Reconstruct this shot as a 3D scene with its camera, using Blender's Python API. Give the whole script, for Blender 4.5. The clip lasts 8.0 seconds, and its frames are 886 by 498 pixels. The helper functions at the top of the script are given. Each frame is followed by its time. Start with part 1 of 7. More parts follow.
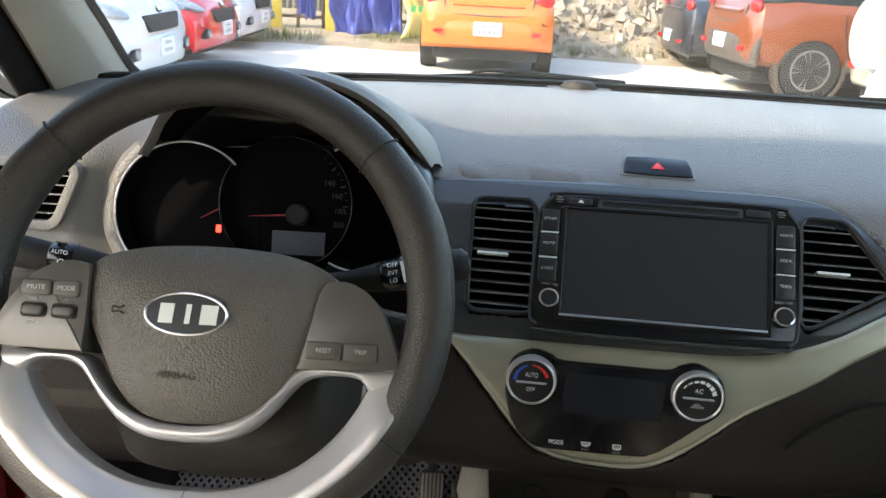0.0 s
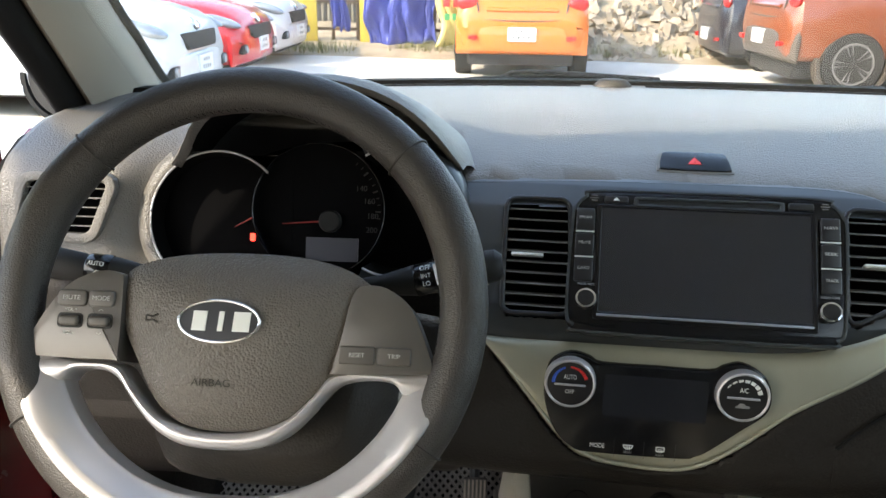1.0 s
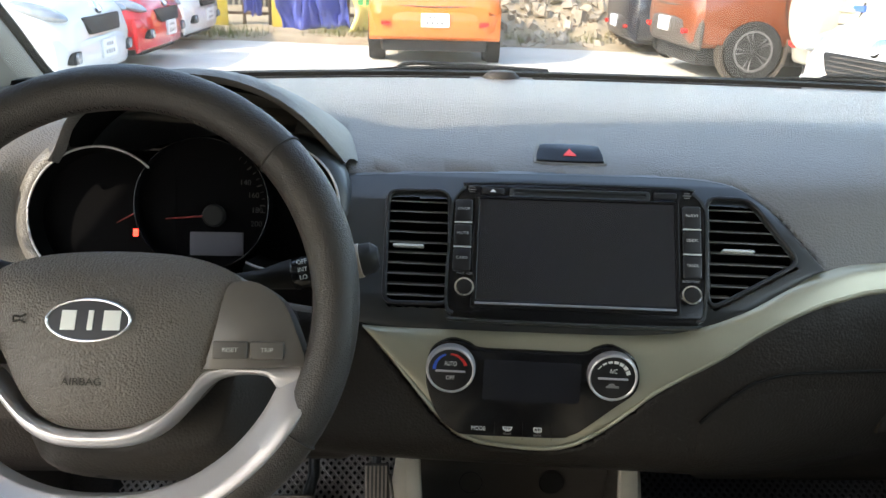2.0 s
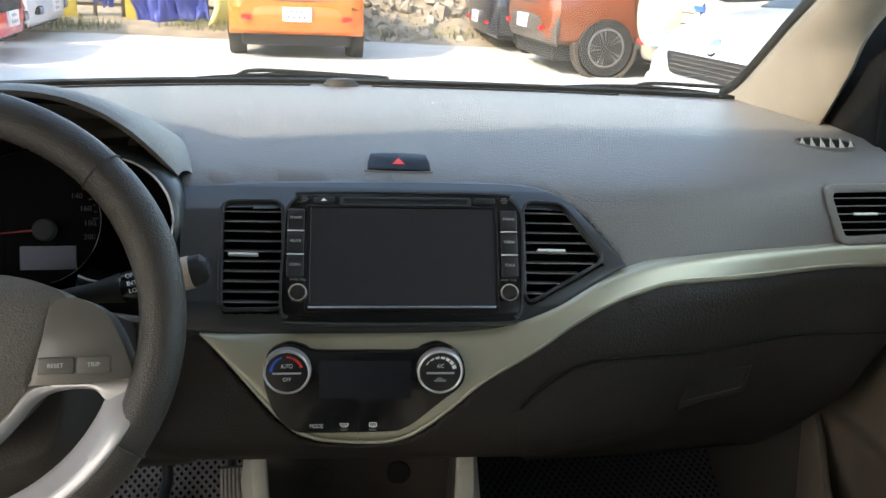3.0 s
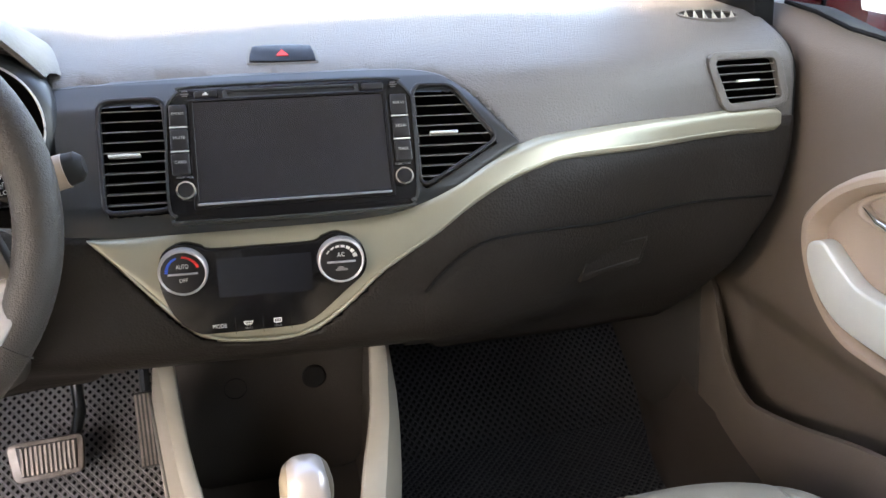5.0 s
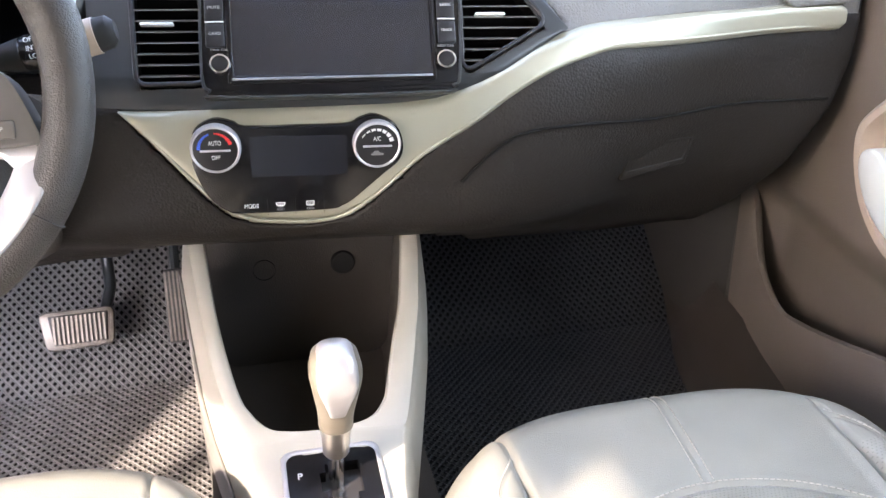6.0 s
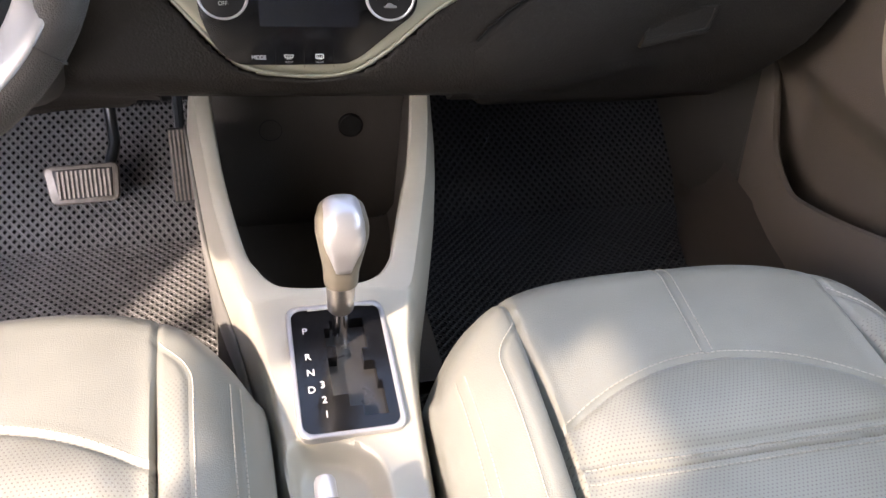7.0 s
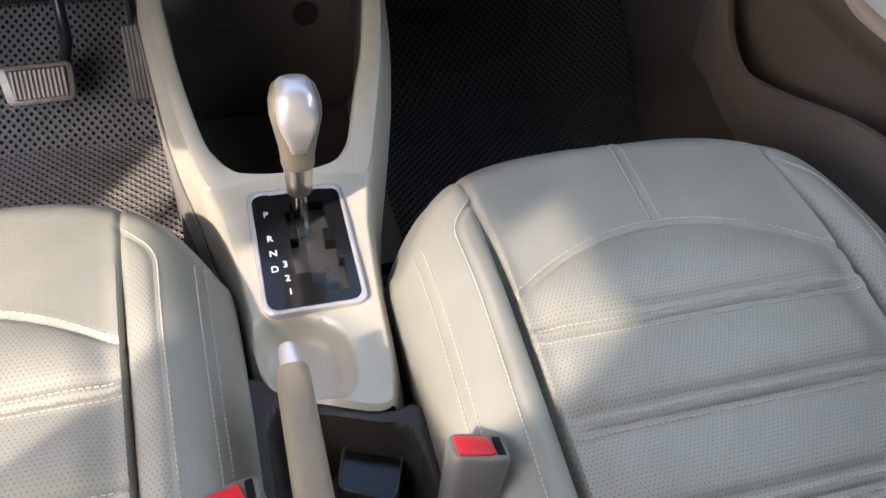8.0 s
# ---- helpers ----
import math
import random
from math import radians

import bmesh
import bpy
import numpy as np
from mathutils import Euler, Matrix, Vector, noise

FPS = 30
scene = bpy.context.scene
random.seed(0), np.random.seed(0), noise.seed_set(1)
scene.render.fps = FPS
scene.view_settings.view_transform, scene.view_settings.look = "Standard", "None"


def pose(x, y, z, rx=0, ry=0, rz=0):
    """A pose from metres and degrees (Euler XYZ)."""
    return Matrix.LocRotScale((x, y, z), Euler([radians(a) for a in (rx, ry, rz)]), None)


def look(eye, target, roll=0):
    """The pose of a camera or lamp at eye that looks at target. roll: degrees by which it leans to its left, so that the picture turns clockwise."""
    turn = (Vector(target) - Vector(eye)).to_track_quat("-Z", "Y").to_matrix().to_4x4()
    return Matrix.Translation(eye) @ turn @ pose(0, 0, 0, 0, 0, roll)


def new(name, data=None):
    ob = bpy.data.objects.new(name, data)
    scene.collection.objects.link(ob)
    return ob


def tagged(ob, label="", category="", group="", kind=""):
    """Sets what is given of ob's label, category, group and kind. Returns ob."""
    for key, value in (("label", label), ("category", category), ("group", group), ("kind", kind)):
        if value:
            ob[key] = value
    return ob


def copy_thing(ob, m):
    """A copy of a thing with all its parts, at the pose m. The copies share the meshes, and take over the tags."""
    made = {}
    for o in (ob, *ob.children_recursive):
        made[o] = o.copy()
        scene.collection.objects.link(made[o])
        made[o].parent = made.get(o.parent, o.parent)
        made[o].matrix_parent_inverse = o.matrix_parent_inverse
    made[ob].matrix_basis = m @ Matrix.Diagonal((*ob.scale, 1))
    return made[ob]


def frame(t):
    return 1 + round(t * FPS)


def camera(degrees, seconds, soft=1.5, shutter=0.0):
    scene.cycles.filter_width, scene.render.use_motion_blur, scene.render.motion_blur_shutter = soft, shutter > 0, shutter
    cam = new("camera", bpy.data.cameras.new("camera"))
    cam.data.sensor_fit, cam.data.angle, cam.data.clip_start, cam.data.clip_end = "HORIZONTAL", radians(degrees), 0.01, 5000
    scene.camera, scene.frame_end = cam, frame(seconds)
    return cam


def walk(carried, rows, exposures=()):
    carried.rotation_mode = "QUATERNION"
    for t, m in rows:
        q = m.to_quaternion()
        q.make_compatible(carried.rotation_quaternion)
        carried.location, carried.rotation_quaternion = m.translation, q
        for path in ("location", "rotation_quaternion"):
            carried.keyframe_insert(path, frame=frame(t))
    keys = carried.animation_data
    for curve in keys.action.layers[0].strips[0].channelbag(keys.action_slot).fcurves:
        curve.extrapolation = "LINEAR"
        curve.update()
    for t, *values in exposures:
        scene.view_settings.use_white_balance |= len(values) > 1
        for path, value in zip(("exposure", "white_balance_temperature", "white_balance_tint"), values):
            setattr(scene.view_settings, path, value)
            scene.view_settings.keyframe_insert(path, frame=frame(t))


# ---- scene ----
cam = camera(55.5, 8.0)
PATH = [
    (0, (-0.159, 1.031, 1.168), (-0.192, 2.922, 0.517), 3.1),
    (0.5, (-0.16, 1.038, 1.161), (-0.26, 2.929, 0.519), 2.0),
    (1, (-0.153, 1.038, 1.161), (-0.282, 2.93, 0.524), 0.7),
    (1.2, (-0.145, 1.042, 1.161), (-0.265, 2.934, 0.524), 0.2),
    (2.5, (-0.098, 1.001, 1.189), (0.126, 2.869, 0.513), 3.1),
    (3, (-0.079, 0.98, 1.201), (0.28, 2.83, 0.532), 2.9),
    (3.5, (-0.063, 0.964, 1.2), (0.386, 2.793, 0.527), 1.2),
    (4, (-0.048, 0.95, 1.194), (0.462, 2.75, 0.486), -0.1),
    (4.5, (-0.045, 0.953, 1.182), (0.495, 2.713, 0.402), 0.0),
    (4.7, (-0.052, 0.958, 1.162), (0.497, 2.715, 0.379), 0.3),
    (5.8, (-0.065, 0.977, 1.147), (0.41, 2.648, 0.156), 2.7),
    (6, (-0.066, 0.983, 1.14), (0.393, 2.632, 0.105), 2.8),
    (6.5, (-0.068, 0.984, 1.126), (0.362, 2.571, -0.012), 3.6),
    (7, (-0.07, 0.981, 1.118), (0.356, 2.473, -0.145), 5.3),
    (7.5, (-0.072, 0.973, 1.108), (0.358, 2.368, -0.26), 6.7),
    (8, (-0.06, 0.942, 1.113), (0.398, 2.273, -0.308), 5.4),
]
walk(cam, [(t, look(eye, target, roll)) for t, eye, target, roll in PATH],
     [(0.0, 2.72, 7250, 8), (0.7, 2.80, 7300, 8), (2.4, 2.70, 7250, 8), (3.5, 2.65, 7250, 8), (4.0, 2.75, 7350, 10), (4.7, 3.32, 7700, 16), (5.8, 4.35, 7150, 20), (6.5, 4.02, 7050, 20), (7.0, 3.66, 7050, 20), (8.0, 3.2, 6850, 16)])

# ---- light ----
world = bpy.data.worlds.new("sky")
scene.world = world
world.use_nodes = True
wn = world.node_tree
sky = wn.nodes.new("ShaderNodeTexSky")
sky.sky_type = "NISHITA"
sky.sun_disc = False
SUN_EL, SUN_AZ = 36.4, 236.8          # degrees; azimuth clockwise from +y
sky.sun_elevation, sky.sun_rotation = radians(SUN_EL), radians(SUN_AZ)
wn.links.new(sky.outputs[0], wn.nodes["Background"].inputs[0])
wn.nodes["Background"].inputs[1].default_value = 0.15
sun = bpy.data.lights.new("sun", "SUN")
sun.energy, sun.angle, sun.color = 0.98, radians(1.4), (1.0, 0.905, 0.775)
sun_ob = new("sun", sun)
sx, sy, sz = (math.sin(radians(SUN_AZ)) * math.cos(radians(SUN_EL)), math.cos(radians(SUN_AZ)) * math.cos(radians(SUN_EL)), math.sin(radians(SUN_EL)))
sun_ob.matrix_world = look((sx * 30, sy * 30, sz * 30), (0, 0, 0))

# fill lamps added inside passenger window, driver's doorway and tailgate, imitating sky light
for nm, at, to, w, h, power, tint in (("window_fill", (0.70, 1.34, 1.17), (0.0, 1.34, 0.95), 1.0, 0.34, 0.55, (0.74, 0.88, 1.0)), ("doorway_fill", (-0.62, 1.02, 0.95), (-0.25, 1.32, 0.50), 0.6, 0.36, 0.5, (1.0, 0.91, 0.78)), ("tailgate_fill", (0.0, -0.62, 1.20), (0.0, 1.8, 0.95), 1.05, 0.36, 1.7, (0.92, 0.97, 1.0))):
    lamp = bpy.data.lights.new(nm, "AREA")
    lamp.shape, lamp.size, lamp.size_y, lamp.energy, lamp.color = "RECTANGLE", w, h, power, tint
    new(nm, lamp).matrix_world = look(at, to)


# ---- materials ----
def material(name, color, rough=0.5, metal=0.0, vary=0.12, scale=30.0, bump=0.0, bump_scale=400.0, coat=0.0, stain=0.0, spec=0.5, cells=False):
    m = bpy.data.materials.new(name)
    m.use_nodes = True
    nt = m.node_tree
    b = nt.nodes["Principled BSDF"]
    b.inputs["Roughness"].default_value = rough
    b.inputs["Metallic"].default_value = metal
    b.inputs["Specular IOR Level"].default_value = spec
    b.inputs["Coat Weight"].default_value = coat
    b.inputs["Coat Roughness"].default_value = 0.08
    co = nt.nodes.new("ShaderNodeTexCoord")
    n1 = nt.nodes.new("ShaderNodeTexNoise")
    n1.inputs["Scale"].default_value, n1.inputs["Detail"].default_value = scale, 6
    nt.links.new(co.outputs["Object"], n1.inputs["Vector"])
    ramp = nt.nodes.new("ShaderNodeMapRange")
    ramp.inputs[1].default_value, ramp.inputs[2].default_value = 0.3, 0.7
    ramp.inputs[3].default_value, ramp.inputs[4].default_value = 1 - vary, 1 + vary
    nt.links.new(n1.outputs["Fac"], ramp.inputs[0])
    mul = nt.nodes.new("ShaderNodeMix")
    mul.data_type, mul.blend_type = "RGBA", "MULTIPLY"
    mul.inputs[0].default_value = 1.0
    mul.inputs[6].default_value = (*color, 1)
    nt.links.new(ramp.outputs[0], mul.inputs[7])
    last = mul.outputs[2]
    if stain:
        n2 = nt.nodes.new("ShaderNodeTexNoise")
        n2.inputs["Scale"].default_value, n2.inputs["Detail"].default_value = scale * 0.15, 4
        nt.links.new(co.outputs["Object"], n2.inputs["Vector"])
        r2 = nt.nodes.new("ShaderNodeMapRange")
        r2.inputs[1].default_value, r2.inputs[2].default_value = 0.35, 0.7
        r2.inputs[3].default_value, r2.inputs[4].default_value = 1.0, 1 - stain
        nt.links.new(n2.outputs["Fac"], r2.inputs[0])
        m2 = nt.nodes.new("ShaderNodeMix")
        m2.data_type, m2.blend_type = "RGBA", "MULTIPLY"
        m2.inputs[0].default_value = 1.0
        nt.links.new(last, m2.inputs[6])
        nt.links.new(r2.outputs[0], m2.inputs[7])
        last = m2.outputs[2]
    nt.links.new(last, b.inputs["Base Color"])
    rr = nt.nodes.new("ShaderNodeMapRange")
    rr.inputs[3].default_value, rr.inputs[4].default_value = max(0.02, rough - 0.08), min(1, rough + 0.08)
    nt.links.new(n1.outputs["Fac"], rr.inputs[0])
    nt.links.new(rr.outputs[0], b.inputs["Roughness"])
    if bump:
        bp = nt.nodes.new("ShaderNodeBump")
        bp.inputs["Strength"].default_value = bump
        bp.inputs["Distance"].default_value = 0.001
        if cells:
            v = nt.nodes.new("ShaderNodeTexVoronoi")
            v.feature = "F1"
            v.inputs["Scale"].default_value = bump_scale
            nt.links.new(co.outputs["Object"], v.inputs["Vector"])
            inv = nt.nodes.new("ShaderNodeMath")
            inv.operation = "MULTIPLY"
            inv.inputs[1].default_value = -1.0
            nt.links.new(v.outputs["Distance"], inv.inputs[0])
            nt.links.new(inv.outputs[0], bp.inputs["Height"])
        else:
            n3 = nt.nodes.new("ShaderNodeTexNoise")
            n3.inputs["Scale"].default_value, n3.inputs["Detail"].default_value = bump_scale, 3
            nt.links.new(co.outputs["Object"], n3.inputs["Vector"])
            nt.links.new(n3.outputs["Fac"], bp.inputs["Height"])
        nt.links.new(bp.outputs[0], b.inputs["Normal"])
    return m


PAD = material("grained_soft_dash_plastic", (0.130, 0.123, 0.113), 0.43, vary=0.06, scale=6, bump=0.6, bump_scale=500, cells=True, stain=0.12)
LOWER = material("grained_brown_lower_plastic", (0.0135, 0.0113, 0.0094), 0.58, vary=0.06, scale=8, bump=0.4, bump_scale=380, cells=True, stain=0.1, spec=0.25)
KNEE = material("brown_knee_panel_plastic", (0.026, 0.0225, 0.0195), 0.55, vary=0.06, scale=8, bump=0.3, bump_scale=420, cells=True, stain=0.1, spec=0.25)
BEZEL = material("satin_charcoal_plastic", (0.020, 0.0235, 0.0255), 0.33, vary=0.06, scale=20, spec=0.6)
GLOSS = material("gloss_black_plastic", (0.006, 0.006, 0.007), 0.16, vary=0.1, scale=20, spec=0.32)
DARK = material("matt_black_plastic", (0.013, 0.013, 0.013), 0.6, vary=0.1, scale=30, spec=0.22)
LIPM = material("satin_grey_metal_lip", (0.30, 0.31, 0.33), 0.32, metal=0.8, vary=0.04, scale=30)
GATEM = material("smoky_sliding_cover", (0.030, 0.029, 0.028), 0.30, vary=0.15, scale=40, spec=0.5)
SCREEN = material("dark_screen_glass", (0.014, 0.015, 0.019), 0.18, vary=0.05, scale=15, spec=0.6)
TRIM = material("champagne_silver_paint", (0.375, 0.365, 0.285), 0.34, metal=0.55, vary=0.05, scale=12, stain=0.06)
SILVER = material("satin_silver_paint", (0.48, 0.468, 0.472), 0.33, metal=0.6, vary=0.03, scale=15)
CHROME = material("chrome", (0.85, 0.85, 0.87), 0.10, metal=1.0, vary=0.02, scale=20)
KNOBM = material("black_knob_plastic", (0.010, 0.010, 0.011), 0.35, vary=0.1, scale=40)
LEATHER = material("brown_grey_wheel_leather", (0.036, 0.032, 0.0285), 0.45, vary=0.08, scale=25, bump=0.4, bump_scale=760, cells=True, stain=0.1, spec=0.4)
HUBM = material("grained_airbag_cover", (0.098, 0.086, 0.073), 0.44, vary=0.05, scale=20, bump=0.8, bump_scale=560, cells=True, stain=0.08)
PANELM = material("satin_brown_grey_paint", (0.125, 0.116, 0.106), 0.34, metal=0.35, vary=0.08, scale=30, stain=0.15)
BUTTON = material("brown_grey_button_plastic", (0.075, 0.068, 0.060), 0.45, vary=0.06, scale=40)
BEIGE = material("beige_pillar_plastic", (0.245, 0.218, 0.178), 0.6, vary=0.04, scale=12, bump=0.15, bump_scale=700, stain=0.08)
BEIGE2 = material("warm_beige_door_plastic", (0.36, 0.285, 0.225), 0.55, vary=0.04, scale=12, bump=0.15, bump_scale=700)
DOORM = material("brown_door_plastic", (0.125, 0.102, 0.084), 0.6, vary=0.05, scale=8, bump=0.2, bump_scale=480, cells=True, stain=0.1, spec=0.3)
SILLM = material("dark_brown_sill_plastic", (0.050, 0.041, 0.034), 0.45, vary=0.06, scale=10, bump=0.15, bump_scale=480, cells=True, spec=0.35)
PALE = material("pale_silver_plastic", (0.62, 0.64, 0.60), 0.4, metal=0.2, vary=0.04, scale=20)
CONSOLE = material("pale_grey_beige_console_plastic", (0.39, 0.37, 0.31), 0.42, metal=0.15, vary=0.05, scale=14, stain=0.08)
BAYM = material("brown_bay_plastic", (0.050, 0.044, 0.039), 0.38, vary=0.06, scale=20, bump=0.2, bump_scale=500, cells=True, spec=0.3)
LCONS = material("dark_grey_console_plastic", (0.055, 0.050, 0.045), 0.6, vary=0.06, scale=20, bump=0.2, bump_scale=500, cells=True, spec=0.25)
TRAYM = material("black_grey_tray_plastic", (0.030, 0.027, 0.024), 0.5, vary=0.06, scale=20, bump=0.15, bump_scale=700, cells=True, spec=0.3)
SEAT = material("beige_grey_seat_leather", (0.205, 0.202, 0.176), 0.40, vary=0.07, scale=14, bump=0.22, bump_scale=800, cells=True, stain=0.14)
THREAD = material("pale_stitch_thread", (0.36, 0.34, 0.29), 0.8, vary=0.1, scale=90)
SEAM = material("dark_seam_gap", (0.03, 0.027, 0.023), 0.8)
# one mat rubber, two colours: dark for the shaded footwell, pale for the sunlit
RIDGE_SHADE = material("shaded_mat_ridges", (0.034, 0.036, 0.040), 0.5, vary=0.12, scale=60, stain=0.2, spec=0.35)
RIDGE_SUN = material("sunlit_mat_ridges", (0.165, 0.157, 0.150), 0.5, vary=0.15, scale=40, stain=0.3)
CARPET = material("dark_carpet", (0.018, 0.017, 0.016), 0.95, vary=0.3, scale=300, bump=0.8, bump_scale=900, spec=0.05)
METALM = material("worn_pedal_metal", (0.22, 0.195, 0.17), 0.45, metal=0.7, vary=0.2, scale=60)
COLLARM = material("brushed_steel_collar", (0.50, 0.48, 0.45), 0.33, metal=1.0, vary=0.06, scale=60)
PEDAL = material("pedal_rubber", (0.05, 0.048, 0.045), 0.6, vary=0.15, scale=60)
REDBTN = material("red_button_plastic", (0.55, 0.02, 0.03), 0.35, vary=0.05)
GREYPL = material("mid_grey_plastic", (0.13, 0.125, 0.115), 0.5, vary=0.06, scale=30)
WHITEINK = material("white_marking", (0.72, 0.72, 0.70), 0.6, vary=0.03)
GREYINK = material("grey_marking", (0.20, 0.20, 0.20), 0.6, vary=0.03)
DIMINK = material("dim_grey_marking", (0.065, 0.065, 0.065), 0.7, vary=0.03, spec=0.1)
PALEINK = material("pale_grey_marking", (0.42, 0.42, 0.40), 0.6, vary=0.03)
NEEDLE = material("dark_red_needle", (0.22, 0.015, 0.012), 0.5, vary=0.05)
REDINK = material("red_marking", (0.75, 0.03, 0.03), 0.5, vary=0.05)
BLUEINK = material("blue_marking", (0.03, 0.12, 0.65), 0.5, vary=0.05)
REDPAINT = material("red_car_paint", (0.13, 0.006, 0.009), 0.25, vary=0.04, coat=0.6)
SEALM = material("black_rubber_seal", (0.006, 0.006, 0.006), 0.75, spec=0.12)
DUCT = material("black_duct", (0.004, 0.004, 0.004), 0.9, spec=0.03)
HEADLINER = material("pale_headliner_cloth", (0.52, 0.49, 0.43), 0.95, vary=0.05, scale=80, bump=0.3, bump_scale=900)
LCDM = material("grey_display", (0.052, 0.052, 0.064), 0.35, vary=0.04, scale=20)
DIALM = material("dial_face", (0.0025, 0.0025, 0.003), 0.6, vary=0.05, spec=0.03)

GLASSD = material("dark_car_glass", (0.03, 0.035, 0.04), 0.08, vary=0.05)
GLASS = bpy.data.materials.new("clear_glass")
GLASS.use_nodes = True
gb = GLASS.node_tree.nodes["Principled BSDF"]
gb.inputs["Base Color"].default_value = (0.96, 0.98, 0.97, 1)
gb.inputs["Roughness"].default_value = 0.0
gb.inputs["Transmission Weight"].default_value = 1.0
gb.inputs["IOR"].default_value = 1.05
GLASST = GLASS.copy()
GLASST.name = "tinted_glass"
GLASST.node_tree.nodes["Principled BSDF"].inputs["Base Color"].default_value = (0.36, 0.40, 0.39, 1)
# pale veil mixed into the glass: dusty film plus glare washing the view out
HAZED = GLASS.copy()
HAZED.name = "hazed_windscreen_glass"
dn = HAZED.node_tree
veil = dn.nodes.new("ShaderNodeBsdfDiffuse")
veil.inputs["Color"].default_value = (0.72, 0.68, 0.60, 1)
dmix, dnoise, dmap = dn.nodes.new("ShaderNodeMixShader"), dn.nodes.new("ShaderNodeTexNoise"), dn.nodes.new("ShaderNodeMapRange")
dnoise.inputs["Scale"].default_value = 3.0
dmap.inputs[3].default_value, dmap.inputs[4].default_value = 0.05, 0.11
dn.links.new(dnoise.outputs["Fac"], dmap.inputs[0])
dn.links.new(dmap.outputs[0], dmix.inputs[0])
dn.links.new(dn.nodes["Principled BSDF"].outputs[0], dmix.inputs[1])
dn.links.new(veil.outputs[0], dmix.inputs[2])
dn.links.new(dmix.outputs[0], dn.nodes["Material Output"].inputs["Surface"])
MIRROR = material("mirror_glass", (0.85, 0.87, 0.88), 0.02, metal=1.0, vary=0.01)


# ---- mesh helpers ----
def part(name, bm, mat, parent=None, label="", smooth=True, bevel=0.0, seg=2):
    me = bpy.data.meshes.new(name)
    bmesh.ops.recalc_face_normals(bm, faces=bm.faces[:])
    bm.to_mesh(me)
    bm.free()
    me.materials.append(mat)
    if smooth:
        me.shade_smooth()
    ob = new(name, me)
    if parent is not None:
        ob.parent = parent
    if bevel:
        bv = ob.modifiers.new("bevel", "BEVEL")
        bv.width, bv.segments, bv.limit_method, bv.angle_limit = bevel, seg, "ANGLE", radians(35)
        bv.harden_normals = False
    if smooth:
        sharp = ob.modifiers.new("smooth", "EDGE_SPLIT") if not bevel else None
        if sharp:
            sharp.split_angle = radians(40)
    if label:
        ob["label"] = label
    return ob


def thing(name, label, category, m=None, group="", kind=""):
    ob = new(name)
    ob.empty_display_size = 0.05
    if m is not None:
        ob.matrix_world = m
    return tagged(ob, label, category, group, kind)


def box(bm, x0, x1, y0, y1, z0, z1, m=None):
    vs = [bm.verts.new(Vector((x, y, z)) if m is None else m @ Vector((x, y, z))) for x in (x0, x1) for y in (y0, y1) for z in (z0, z1)]
    for f in ((0, 1, 3, 2), (4, 6, 7, 5), (0, 4, 5, 1), (2, 3, 7, 6), (0, 2, 6, 4), (1, 5, 7, 3)):
        bm.faces.new([vs[i] for i in f])


def prism(bm, pts, depth, m=None, back=0.0):
    """A flat outline in local x, y, made solid from z = back to z = depth."""
    lo = [bm.verts.new((m or Matrix()) @ Vector((x, y, back))) for x, y in pts]
    hi = [bm.verts.new((m or Matrix()) @ Vector((x, y, depth))) for x, y in pts]
    n = len(pts)
    bm.faces.new(hi)
    bm.faces.new(lo[::-1])
    for i in range(n):
        bm.faces.new((lo[i], lo[(i + 1) % n], hi[(i + 1) % n], hi[i]))


def loft(bm, rings, closed=True, caps=True):
    vs = [[bm.verts.new(p) for p in ring] for ring in rings]
    n = len(vs[0])
    for a, b in zip(vs, vs[1:]):
        for i in range(n if closed else n - 1):
            j = (i + 1) % n
            bm.faces.new((a[i], a[j], b[j], b[i]))
    if caps and closed:
        bm.faces.new(vs[0][::-1])
        bm.faces.new(vs[-1])
    return vs


def tube(bm, pts, r, n=10, closed=False, squash=1.0, up=(0, 0, 1)):
    """A round bar along pts; r is a number or one for each point."""
    P = [Vector(p) for p in pts]
    rings = []
    for i, p in enumerate(P):
        a = P[i - 1] if i or closed else P[i]
        b = P[(i + 1) % len(P)] if closed or i < len(P) - 1 else P[i]
        t = (b - a).normalized()
        u = Vector(up)
        if abs(t.dot(u)) > 0.95:
            u = Vector((1, 0, 0))
        s = t.cross(u).normalized()
        w = s.cross(t)
        rad = r[i] if isinstance(r, (list, tuple)) else r
        rings.append([p + rad * (math.cos(q) * s + squash * math.sin(q) * w) for q in (2 * math.pi * k / n for k in range(n))])
    if closed:
        rings.append(rings[0])
        vs = loft(bm, rings, caps=False)
        bmesh.ops.remove_doubles(bm, verts=bm.verts[:], dist=1e-6)
    else:
        loft(bm, rings)


def lathe(bm, prof, n=32, m=None):
    """Turned round local z: prof of (radius, z)."""
    m = m or Matrix()
    rings = [[m @ Vector((r * math.cos(2 * math.pi * k / n), r * math.sin(2 * math.pi * k / n), z)) for k in range(n)] for r, z in prof]
    loft(bm, rings, caps=True)


def rrect(x0, x1, y0, y1, r, n=5):
    out = []
    for cx, cy, a in ((x1 - r, y0 + r, -90), (x1 - r, y1 - r, 0), (x0 + r, y1 - r, 90), (x0 + r, y0 + r, 180)):
        for k in range(n + 1):
            t = radians(a + 90 * k / n)
            out.append((cx + r * math.cos(t), cy + r * math.sin(t)))
    return out


